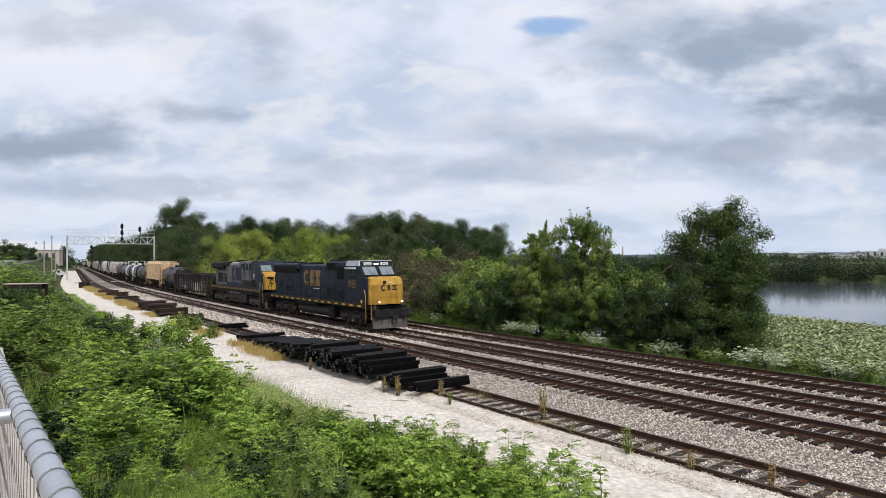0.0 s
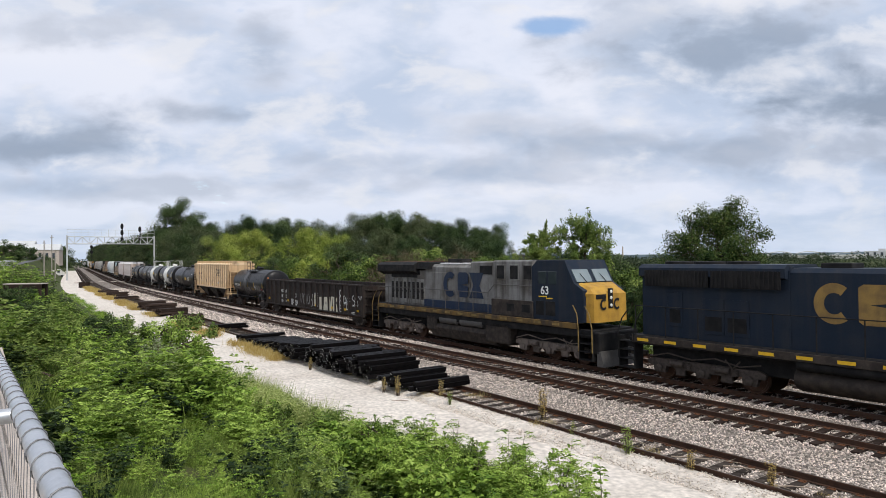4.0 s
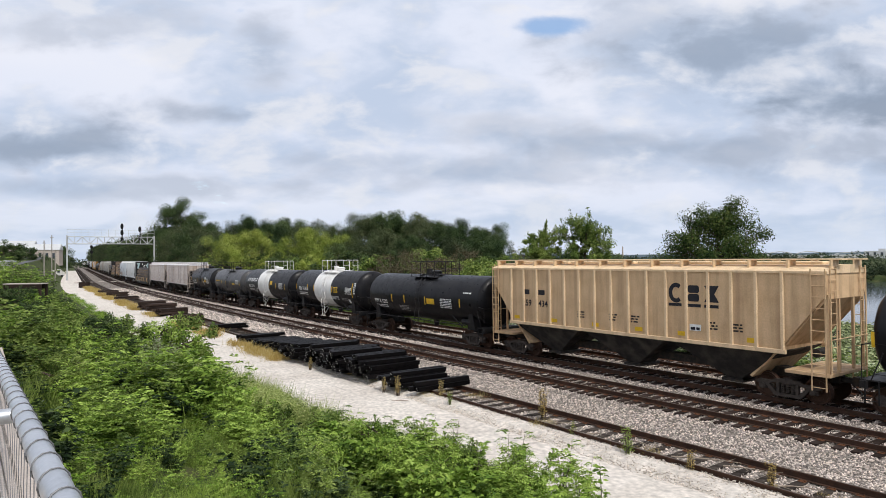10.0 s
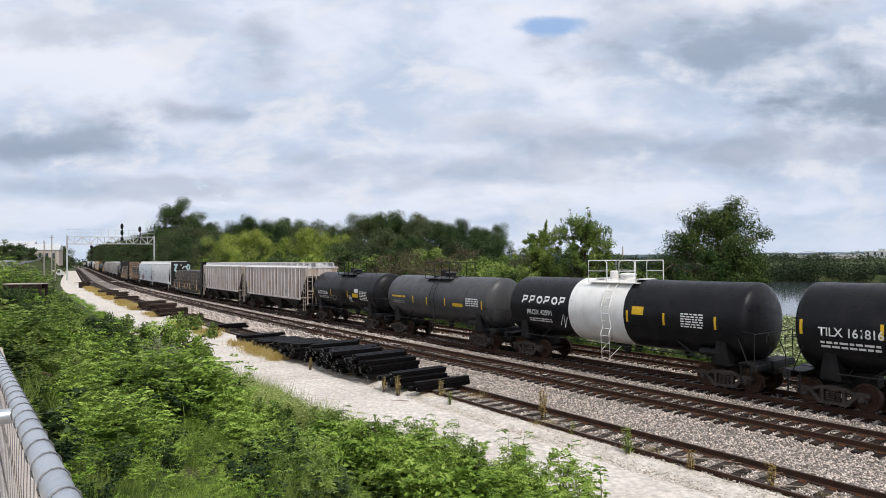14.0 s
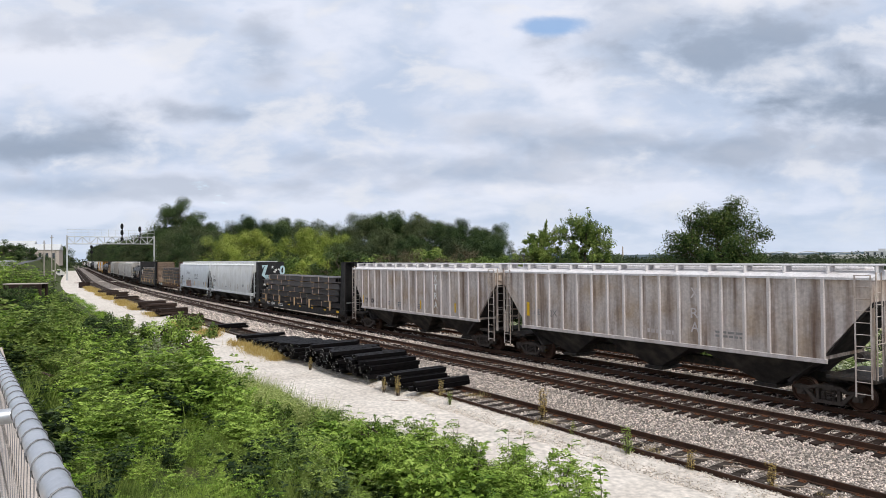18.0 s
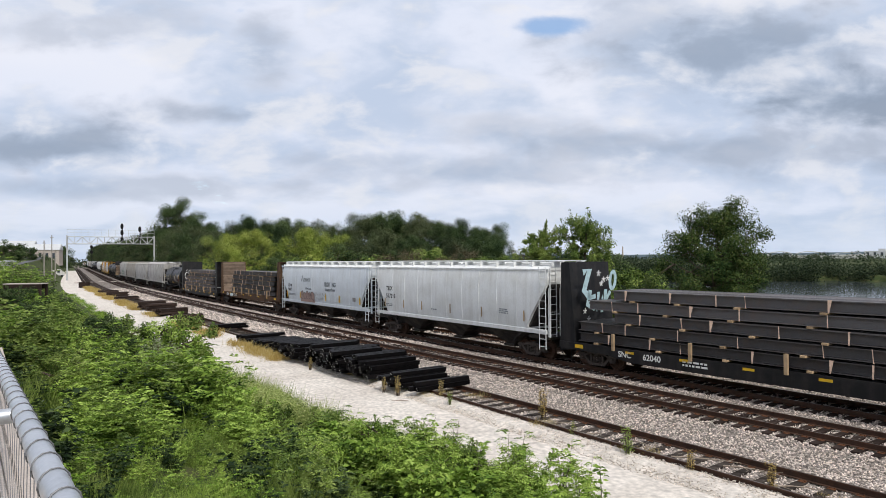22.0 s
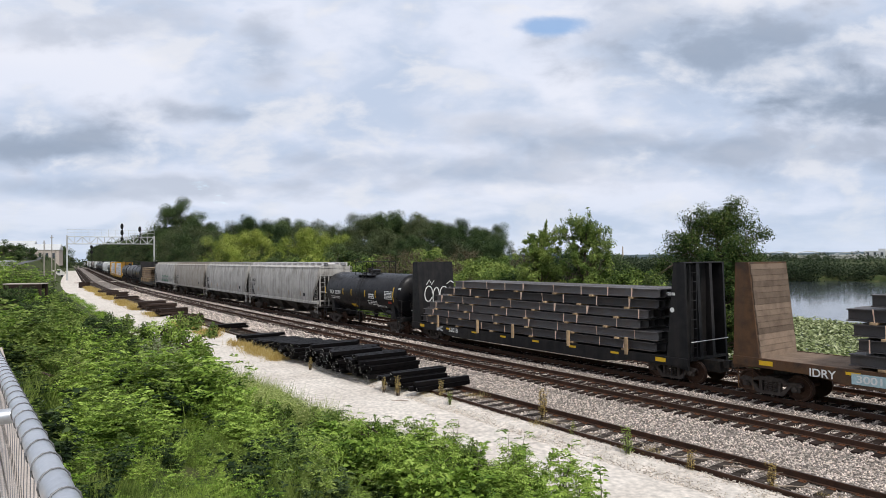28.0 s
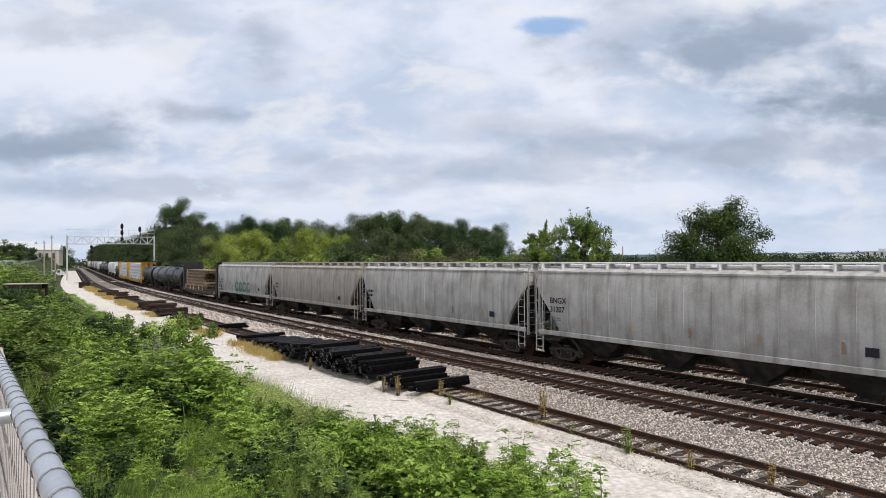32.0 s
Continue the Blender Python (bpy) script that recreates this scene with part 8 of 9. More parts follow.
c = join_train(15, covered_hopper("pale blue-grey smooth covered hopper with grey mark and graffiti", length(15), M_PALEBLUE, M_OFFWHITE, eave=4.55, base=1.45, bays=3, seams=4))
y = -1.605
mk = MB()
ribbon(mk, [(-3.95, 3.25), (-3.72, 3.75), (-3.5, 3.25)], 0.09)
for k in range(5):
    x = -3.3 + 0.28 * k
    ribbon(mk, arc(x, 3.4, 0.1, 0.13, 0, 330, 10) if k in (0, 3) else [(x - 0.08, 3.25), (x - 0.06, 3.52), (x + 0.08, 3.5), (x + 0.08, 3.25)], 0.06)
part("emblem", mk, M_LETTERG, c, at=(0, y, 0))
letter(c, "GROW", 0.9, 2.95, 0.36, M_LETTERG, y, 1.05, bold=0.015), letter(c, "NG", 2.35, 2.95, 0.36, M_LETTERG, y, 0.68, bold=0.015), letter(c, "together", 1.0, 2.58, 0.26, M_LETTERG, y, 2.0)
letter(c, "Wholesale", -3.15, 2.55, 0.2, M_LETTERG, y, 1.35)
letter(c, "AGHX", -7.15, 2.72, 0.26, M_LETTERK, y), letter(c, "96017", -7.05, 2.35, 0.26, M_LETTERK, y)
small_print(c, -7.0, 1.95, 1.7, 0.2, 2, M_LETTERG, y)
g, crest = MB(), []
for k, (w, hh) in enumerate(((0.62, 0.36), (0.5, 0.24), (0.5, 0.38), (0.46, 0.30), (0.78, 0.34))):
    x = -4.05 + sum((0.62, 0.5, 0.5, 0.46, 0.78)[:k])
    crest += arc(x + w / 2, 2.05, w / 2, hh, 175, 5, 9)
g.prism([(-4.1, 1.5)] + crest + [(-1.05, 1.5)], -0.002, 0.002)
part("graffiti", g, M_GRAFPINK, c, at=(0, y - 0.004, 0))
stroke(c, "graffiti", [crest, [(-4.05, 2.05), (-4.08, 1.8), (-3.7, 1.75), (-3.45, 1.95), (-3.75, 2.1)], [(-3.4, 2.05), (-3.3, 1.75), (-2.95, 1.8)], [(-2.95, 2.1), (-2.75, 1.8), (-2.5, 1.75), (-2.42, 2.05)], [(-2.2, 2.15), (-2.25, 1.8), (-1.97, 1.78)], [(-1.95, 2.05), (-1.7, 2.1), (-1.75, 1.85), (-1.3, 1.7), (-1.1, 1.55)]], 0.045, M_LETTERK, y, 0.014)
stroke(c, "graffiti", [[(-1.1 + 0.3 * k, 2.15 + 0.08 * (k % 2)), (-1.0 + 0.3 * k, 2.4), (-0.9 + 0.3 * k, 2.1)] for k in range(8)] + [[(-0.8 + 0.25 * k, 1.75), (-0.7 + 0.25 * k, 2.0), (-0.6 + 0.25 * k, 1.75)] for k in range(6)], 0.035, M_GRAFGREY, y)
for x in (-7.4, -4.3, 1.0, 3.6, 7.1):
    patch(c, "reflector", x, x + 0.16, 1.75, 2.3, M_YELLOW, y)
patch(c, "panel", 6.0, 6.5, 1.95, 2.25, M_GRAFGREY, y)

c = join_train(16, flatcar("rusty brown bulkhead flatcar with timber-planked ends and steel piling", length(16), M_FLATBROWN, planks=True, deck=1.45, top=4.95, layers=5, load_top=4.0, load_from=-6.2, load_to=8.6, seed=7, inset=(1.1, 0.7)))
letter(c, "IDRY", -7.3, 1.08, 0.28, y=-1.48)
patch(c, "panel", -6.0, -4.7, 1.0, 1.35, M_GRAFBLUE, -1.48), letter(c, "30015", -5.85, 1.07, 0.24, y=-1.49, width=1.0)
stroke(c, "graffiti", [arc(-4.3, 1.2, .12, .15, 0, 330), [(-4.0, 1.05), (-3.9, 1.35), (-3.75, 1.05)], arc(-3.5, 1.2, .12, .14, 0, 330)], 0.06, M_LETTER, -1.482)

c = join_train(17, flatcar("black bulkhead flatcar stacked high with strapped steel piling", length(17), M_FLATBLACK, deck=1.05, top=4.95, layers=6, load_top=3.9, seed=9, starts=(0.0, 0.1, 0.8, 1.6, 2.2, 3.4), inset=(0.3, 1.3)), 0.5)
letter(c, "SNC", -7.8, 0.76, 0.26, y=-1.48), letter(c, "62018", -6.5, 0.76, 0.26, y=-1.48)
h, hr = length(17) / 2 - 0.3, length(17) / 2 - 1.3
art = MB()
for pts, w in ((arc(-0.9, 2.9, 0.3, 0.5, 0, 330), 0.07), (arc(-0.3, 2.7, 0.25, 0.6, 40, 400), 0.07), (arc(0.3, 2.9, 0.3, 0.45, -60, 300), 0.07), ([(0.6, 2.5), (0.8, 3.3), (1.0, 2.6)], 0.06), ([(-1.1, 3.5), (-0.9, 3.8), (-0.7, 3.5), (-0.5, 3.75)], 0.05), ([(0.5, 3.5), (0.8, 3.7), (1.1, 3.55)], 0.05)):
    m2 = MB()
    ribbon(m2, pts, w)
    art.add([(0.36 * (z - 1.05) / 3.9, x, z) for x, _, z in m2.v], m2.f)
part("graffiti", art, M_LETTER, c, "white graffiti", at=(-h + 0.995, 0, 0))
letter(c, "62018", hr - 0.95, 3.6, 0.12, y=-1.43, width=0.4)
part("round_sign", MB().lathe([(-1.432, 0.1), (-1.424, 0.1)], 16, "y", (hr - 0.7, 0, 3.0)), M_LETTER, c)

c = join_train(18, tank_car("black tank car with white lettering and yellow strips", length(18), 1.47, 2.64))
t = (1.47, 2.64)
letter(c, "TILX 150991", -5.0, 2.42, 0.30, width=2.05, tank=t)
small_print(c, -4.9, 2.05, 1.6, 0.24, 2, tank=t), strips(c, (-5.85, -2.6, -1.2, 1.0, 2.6), t, 2.65, 0.5), strips(c, (5.1,), t, 2.7, 1.0)
patch(c, "placard", -1.7, -0.9, 1.5, 1.75, M_YELLOW, tank=t), patch(c, "panel", 1.55, 2.35, 2.3, 2.65, M_LETTER, tank=t)
small_print(c, 1.6, 2.35, 0.65, 0.25, 2, M_LETTERK, tank=(1.476, 2.64))
small_print(c, 3.9, 2.35, 1.1, 0.6, 6, tank=t), small_print(c, 1.3, 1.85, 1.4, 0.35, 3, tank=t)
letter(c, "MOLTEN SULFUR", 2.5, 1.72, 0.15, tank=t, width=1.4)
patch(c, "panel", 4.3, 4.75, 2.05, 2.2, M_RED, tank=t), letter(c, "HOT", 5.75, 3.05, 0.12, tank=(1.49, 2.64))

for k, mat, body in ((19, M_GREYHOP, "31207"), (20, M_GREYHOP, None), (21, M_GREYHOP2, None), (22, M_GREYHOP, None)):
    c = join_train(k, covered_hopper("dusty grey smooth covered hopper with streaked sides" if mat is M_GREYHOP else "tan-grey smooth covered hopper with streaked sides", length(k), mat, mat, eave=4.48, base=1.50, bays=4 if k < 21 else 3, seams=12 if k < 21 else 5, hatch_mat=M_ROOFWHITE if k == 19 else None))
    if body:
        letter(c, "BNGX", -8.0, 2.95, 0.28, M_LETTERK, -1.60), letter(c, body, -8.0, 2.52, 0.28, M_LETTERK, -1.60)
    else:
        small_print(c, -8.0, 2.5, 0.8, 0.6, 2, M_LETTERK, -1.60)
    small_print(c, -8.0, 2.1, 0.7, 0.2, 2, M_LETTERG, -1.60)
    for x in (-6, -3.2, -0.4, 2.4, 5.2):
        patch(c, "reflector", x, x + 0.1, 1.95, 2.35, M_WOOD, -1.60)
    patch(c, "panel", 5.9, 6.3, 1.95, 2.25, M_LETTERK, -1.60)
    if k == 22:
        stroke(c, "graffiti", [arc(-1.5 + 1.4 * j, 2.2, .5, .45, 30, 340) for j in range(4)], 0.2, M_GREEN, -1.60)

M_LUMBER = surface("stacked_brown_lumber", (0.30, 0.22, 0.15), 0.85, col2=(0.16, 0.11, 0.08), scale=3, rand=0.3)
M_WRAP = surface("white_lumber_wrap", (0.74, 0.75, 0.80), 0.5, col2=(0.5, 0.52, 0.6), scale=1.5)
join_train(23, flatcar("black bulkhead flatcar with a stack of brown lumber", length(23), M_FLATBLACK, deck=1.15, top=4.9, layers=6, load_top=3.9, load_from=-8.6, load_to=3.6, seed=12, beam_mat=M_LUMBER, block=True))
for k in (24, 25, 26):
    c = join_train(k, tank_car("plain black tank car far back in the train", length(k), 1.48, 2.64, mat=M_BLACK if k != 25 else M_GREYTANK))
    strips(c, (-3, 0.8, 4.5), (1.48, 2.64))
for k in (27, 28):
    join_train(k, flatcar("yellow-ended flatcar loaded with white-wrapped lumber", length(k), M_LOCOYEL, deck=1.15, top=4.8, layers=5, load_top=4.6, seed=14 + k, beam_mat=M_WRAP, block=True))
join_train(29, tank_car("black tank car far back in the train", length(29), 1.46, 2.62))
join_train(30, covered_hopper("white smooth covered hopper far back in the train", length(30), M_OFFWHITE, M_OFFWHITE))
join_train(31, covered_hopper("white smooth covered hopper far back in the train", length(31), M_OFFWHITE, M_OFFWHITE))
for k in range(32, len(ENDS)):
    join_train(k, tank_car("black tank car far back in the train", length(k), 1.46, 2.62, mat=M_BLACK if k % 2 else M_GREYTANK))


# the tail of the train, far down the line
tail, models = ENDS[-1], [c for c, _ in CONSIST]
for k in (18, 30, 22, 29, 12, 21, 18, 31, 22, 19, 25, 30, 12, 28, 18, 21, 30, 22, 25, 12):
    span = length(k)
    c = copy_thing(models[k - 1], Matrix.Identity(4))
    CONSIST.append((c, tail + span / 2))
    for o in c.children_recursive:
        if o.name.startswith("wheelset"):
            WHEELS.append((o, o.matrix_basis.translation.x, round(o.matrix_basis.translation.z, 4)))
    tail += span


def motions():
    """The train rolls by; every wheelset turns with it."""
    for car, s in CONSIST:
        walk(car, [(t, on_track(s - travelled(t))) for t in range(0, 33, 2)])
    turned = {}
    for w, u, R in WHEELS:
        if (u, R) not in turned:
            walk(w, [(k / FPS, Matrix.Translation((u, 0, R)) @ Matrix.Rotation(travelled(k / FPS) / R, 4, "Y")) for k in range(32 * FPS + 1)])
            turned[u, R] = w.animation_data
        else:
            w.rotation_mode = "QUATERNION"
            a = w.animation_data_create()
            a.action = turned[u, R].action
            a.action_slot = turned[u, R].action_slot
# ================= lineside things =================
M_CREO = surface("fresh_black_creosoted_timber", (0.0042, 0.004, 0.0045), 0.5, col2=(0.010, 0.008, 0.0075), spec=0.05, scale=4, rand=0.4, bump=0.35, bump_scale=20)
M_RUSTY = surface("rusty_brown_old_timber", (0.045, 0.030, 0.024), 0.9, col2=(0.022, 0.018, 0.016), scale=4, rand=0.4, bump=0.4)
M_GALV = surface("galvanised_steel", (0.55, 0.57, 0.60), 0.38, metal=0.75, col2=(0.42, 0.44, 0.47), scale=9, amount=0.6, grain=0.06)
M_GALVWIRE = surface("galvanised_wire", (0.22, 0.22, 0.22), 0.5, metal=0.5, scale=20)
M_PALESTEEL = surface("pale_grey_painted_steel", (0.52, 0.53, 0.53), 0.5, col2=(0.40, 0.40, 0.40), scale=3)
M_CONC = surface("worn_beige_concrete", (0.46, 0.40, 0.35), 0.9, col2=(0.34, 0.29, 0.25), scale=2.5, bump=0.4, bump_scale=30)
M_POLE = surface("sun_bleached_grey_pole", (0.32, 0.29, 0.25), 0.9, scale=3)
# the haze of distance is mixed into the ridge's blue-grey base colour
M_RIDGE = surface("haze_tinted_ridge_woods", (0.17, 0.22, 0.26), 0.95, col2=(0.12, 0.16, 0.19), scale=0.02, amount=0.8, spec=0.0)
M_ASPHALT = surface("grey_asphalt", (0.12, 0.12, 0.12), 0.9, col2=(0.08, 0.08, 0.08), scale=2)
M_SHELL = surface("white_painted_wall", (0.62, 0.61, 0.58), 0.7, scale=2)
M_DARKGLASS = surface("dark_window_glass", (0.05, 0.06, 0.07), 0.1, spec=0.8)


def tie_stack(s, tiers, label, mat, n0=-10.85, dots=True, seed=0):
    """Ties laid square to the track: tiers are (count, tier start, skew) from the ground up."""
    r = random.Random(seed)
    e = empty("tie_stack", label, "timber", "stacks of railway ties", at=on_track(s))
    me = shared("stacked_tie", lambda: MB().box(-0.115, 0.115, -1.3, 1.3, 0, 0.18, 0.014), mat) if mat is M_CREO else shared("old_tie", lambda: MB().box(-0.115, 0.115, -1.3, 1.3, 0, 0.17, 0.014), mat)
    dot = shared("tie_mark", lambda: MB().lathe([(-1.306, 0.012), (-1.300, 0.02)], 8, "y"), M_LETTER)
    for k, (cnt, u0) in enumerate(tiers):
        for j in range(cnt):
            m = Matrix.Translation((-(u0 + j * 0.265) + r.uniform(-.02, .02), n0 + 1.3 + r.uniform(-.26, .26), -0.02 + k * 0.183)) @ Matrix.Rotation(r.uniform(-.05, .05), 4, "Z")
            t = part("tie", me, mat, e, at=m)
            if dots and (k + j) % 3 != 1:
                part("tie_mark", dot, M_LETTER, t, at=(-0.06, 0, 0.12))
                part("tie_mark", dot, M_LETTER, t, at=(0.06, 0, 0.06))
    return e


tie_stack(20.9, [(2, 0.0), (1, 0.1)], "pair of black creosoted railway ties lying on the siding", M_CREO, -10.75, seed=1)
tie_stack(21.9, [(6, 0.0), (5, 0.15), (2, 0.5)], "low stack of black creosoted railway ties on the siding", M_CREO, seed=2)
tie_stack(24.4, [(9, 0.0), (8, 0.1), (8, 0.1), (7, 0.3), (3, 0.9)], "large stack of black creosoted railway ties on the siding", M_CREO, seed=3)
tie_stack(26.8, [(9, 0.0), (9, 0.0), (9, 0.0), (8, 0.1), (6, 0.3)], "large stack of black creosoted railway ties on the siding", M_CREO, -10.95, seed=4)
tie_stack(29.2, [(9, 0.0), (9, 0.0), (9, 0.0), (7, 0.2), (3, 0.8)], "large stack of black creosoted railway ties on the siding", M_CREO, -10.8, seed=5)
tie_stack(31.6, [(9, 0.0), (9, 0.0), (8, 0.1), (4, 0.4)], "stack of black creosoted railway ties on the siding", M_CREO, -11.0, seed=6)
tie_stack(34.0, [(9, 0.0), (8, 0.1), (5, 0.4)], "stack of black creosoted railway ties on the siding", M_CREO, seed=7)
tie_stack(36.8, [(9, 0.0), (6, 0.3)], "low stack of black creosoted railway ties on the siding", M_CREO, seed=8)
tie_stack(40.2, [(7, 0.0), (3, 0.6)], "low stack of black creosoted railway ties on the siding", M_CREO, seed=10)
tie_stack(49.0, [(2, 0.0), (2, 0.0)], "black railway ties lying across the siding", M_CREO, -10.4, seed=9)
for s, tiers in ((60, [(5, 0.0), (2, 0.2)]), (66, [(8, 0.0), (6, 0.2), (4, 0.2)]), (71, [(9, 0.0), (8, 0.2), (7, 0.3), (5, 0.2)]), (76, [(10, 0.0), (8, 0.2), (6, 0.3), (5, 0.3)]), (96, [(6, 0.0), (4, 0.2)]), (106, [(8, 0.0), (6, 0.2), (4, 0.3)]), (118, [(9, 0.0), (5, 0.4)])):
    tie_stack(s, tiers, "heap of old rusty-brown railway ties beside the siding", M_RUSTY, -11.0, False, int(s))


# dead branches and broken wood lying in the siding
M_TWIG = surface("bleached_dead_wood", (0.34, 0.28, 0.22), 0.9, col2=(0.18, 0.14, 0.11), scale=5)
r = random.Random(64)
for s, n, ln, turn in ((9.6, -9.0, 1.7, 0.5), (8.4, -8.9, 1.4, 0.2), (11.4, -9.2, 1.1, -0.4), (14.6, -9.3, 0.9, 0.9), (18.6, -9.0, 1.2, 0.3), (13.0, -9.6, 0.8, 1.3), (21.0, -11.3, 0.7, 0.8), (7.2, -9.4, 1.3, 0.7)):
    mb, bow = MB(), r.uniform(-0.15, 0.15)
    mb.tube([(ln * t - ln / 2, bow * math.sin(3 * t), 0.03 + 0.05 * math.sin(2.4 * t)) for t in (0, 0.25, 0.5, 0.75, 1)], 0.022, 6, r1=0.008)
    for t in (0.35, 0.6, 0.8):
        a = r.choice((-1, 1)) * r.uniform(0.5, 1.0)
        mb.tube([(ln * t - ln / 2, bow * math.sin(3 * t), 0.06), (ln * t - ln / 2 + 0.3 * math.cos(a), 0.3 * math.sin(a), 0.10)], 0.010, 5, r1=0.004)
    solid("dead_branch", mb, M_TWIG, "bleached dead branch lying in the siding", "branch", group="dead branches", at=on_track(s, n, -0.19 if n > -10.5 else -0.33) @ Matrix.Rotation(turn, 4, "Z"))


# ---- chain-link fence by the viewpoint
def fence():
    e = empty("chain_link_fence", "galvanised chain-link fence with a thick round top rail", "fence")
    a, b = Vector((-0.622, 1.037, 4.862)), Vector((-1.63, 2.40, 4.80))
    ax = (b - a).normalized()
    side = Vector((-ax.y, ax.x, 0)).normalized()

    def at(u, drop=0.0, out=0.0):
        return a + ax * u + side * out - Vector((0, 0, drop))
    part("top_rail", MB().tube([at(u) for u in (-0.9, 0.5, 2, 5, 9)], 0.0235, 20), M_GALV, e, smooth=True)
    for u in (-0.42, 2.6, 5.6, 8.6):
        part("post", MB().tube([at(u, 1.45, 0.055), at(u, -0.03, 0.055)], 0.03, 14), M_GALV, e, smooth=True)
    up = ax.cross(side)
    for k in range(48):
        c = at(-0.75 + k * 0.13)
        part("lacing_wire", MB().tube([c + (side * math.cos(t) + up * math.sin(t)) * 0.0252 + ax * 0.022 * math.sin(t / 2) for t in [2 * math.pi * j / 14 for j in range(15)]], 0.0016, 5, False), M_GALVWIRE, e)
    mesh = MB()
    p = 0.10
    for k in range(80):
        mesh.tube([at(-0.8 + k * p + p * (j % 2), 0.012 + j * p * 0.85, 0.004 * (1 - 2 * (j % 2))) for j in range(15)], 0.0012, 4, False)
    part("wire_mesh", mesh, M_GALVWIRE, e)
    part("cross_rail", MB().tube([at(0.87, 0.012), at(0.87, 0.012, 1.8)], 0.02, 14), M_GALV, e, smooth=True)


fence()
sheet("pavement", steps((-6, 16, 1)), [-29, -27, -25.4, -24.75, -24.08], lambda s, n: bank_top(s) + 0.16 + 0.0 * n, M_CONC, "worn beige concrete walk behind the fence", "pavement")


# ---- signal bridge
def lattice(mb, a, b, h, d, n, r=0.055):
    """A box truss between two points."""
    a, b = Vector(a), Vector(b)
    ax = (b - a).normalized()
    sd = Vector((-ax.y, ax.x, 0)) * d / 2
    up = Vector((0, 0, h / 2))
    for su in (-1, 1):
        for ss in (-1, 1):
            mb.tube([a + up * su + sd * ss, b + up * su + sd * ss], r, 5)
    for k in range(n + 1):
        p = a.lerp(b, k / n)
        q = a.lerp(b, (k + 1) / n)
        for ss in (-1, 1):
            mb.tube([p - up + sd * ss, p + up + sd * ss], r * 0.7, 4)
            if k < n:
                mb.tube([(p if k % 2 else q) - up + sd * ss, (q if k % 2 else p) + up + sd * ss], r * 0.7, 4)
        mb.tube([p + up - sd, p + up + sd], r * 0.6, 4)
    return mb


def signal_bridge():
    s = 211
    L, R = on_line(s, -13.9), on_line(s, 9.0)
    e = empty("signal_bridge", "pale grey steel lattice signal bridge across the tracks", "signal bridge")
    for p in (L, R):
        part("post", MB().tube([(p.x, p.y, -0.6), (p.x, p.y, 12.6)], 0.22, 8), M_PALESTEEL, e)
    part("truss", lattice(MB(), (L.x, L.y, 11.2), (R.x, R.y, 11.2), 2.1, 1.4, 12, 0.10), M_PALESTEEL, e)
    part("walkway", MB().tube([(L.x + 0.5, L.y - 0.9, 10.2), (R.x, R.y - 0.9, 10.2)], 0.10, 4), M_PALESTEEL, e)
    rl = MB()
    for k in range(14):
        q = L.lerp(R, k / 13)
        rl.tube([(q.x, q.y, 12.3), (q.x, q.y, 14.3)], 0.04, 4)
    rl.tube([(L.x, L.y, 14.3), (R.x, R.y, 14.3)], 0.04, 4).tube([(L.x, L.y, 13.4), (R.x, R.y, 13.4)], 0.035, 4)
    part("hand_rail", rl, M_PALESTEEL, e)
    for k in range(10):
        z = 0.5 + k * 1.15
        part("rung", MB().box(R.x + 0.3, R.x + 0.9, R.y - 0.1, R.y + 0.1, z, z + 0.08), M_PALESTEEL, e)
    for f, zs in ((0.63, (11.6, 13.5, 15.4)), (0.84, (11.9, 14.6))):
        q = L.lerp(R, f)
        h = part("signal_head", MB().box(q.x - 0.10, q.x + 0.10, q.y - 0.6, q.y - 0.4, zs[0] - 0.9, zs[-1] + 0.8), M_SOOT, e)
        for zz in zs:
            part("backplate", MB().prism([(q.x + 0.46 * math.cos(a), zz + 0.85 * math.sin(a)) for a in [math.pi * j / 9 for j in range(18)]], q.y - 0.72, q.y - 0.62), M_SOOT, h)
            part("signal_lamp", MB().lathe([(-1.0, 0.20), (-0.72, 0.22)], 12, "y", (q.x, q.y, zz)), M_SOOT, h)
    q = on_line(430, -2)
    d = empty("far_signal", "small dark signal mast far down the line", "signal")
    part("mast", MB().tube([(q.x, q.y, -0.5), (q.x, q.y, 14)], 0.2, 6), M_SOOT, d)
    for z in (10.5, 13.5):
        part("signal_lamp", MB().lathe([(-0.5, 1.0), (-0.3, 1.0)], 12, "y", (q.x, q.y, z)), M_SOOT, d)


signal_bridge()


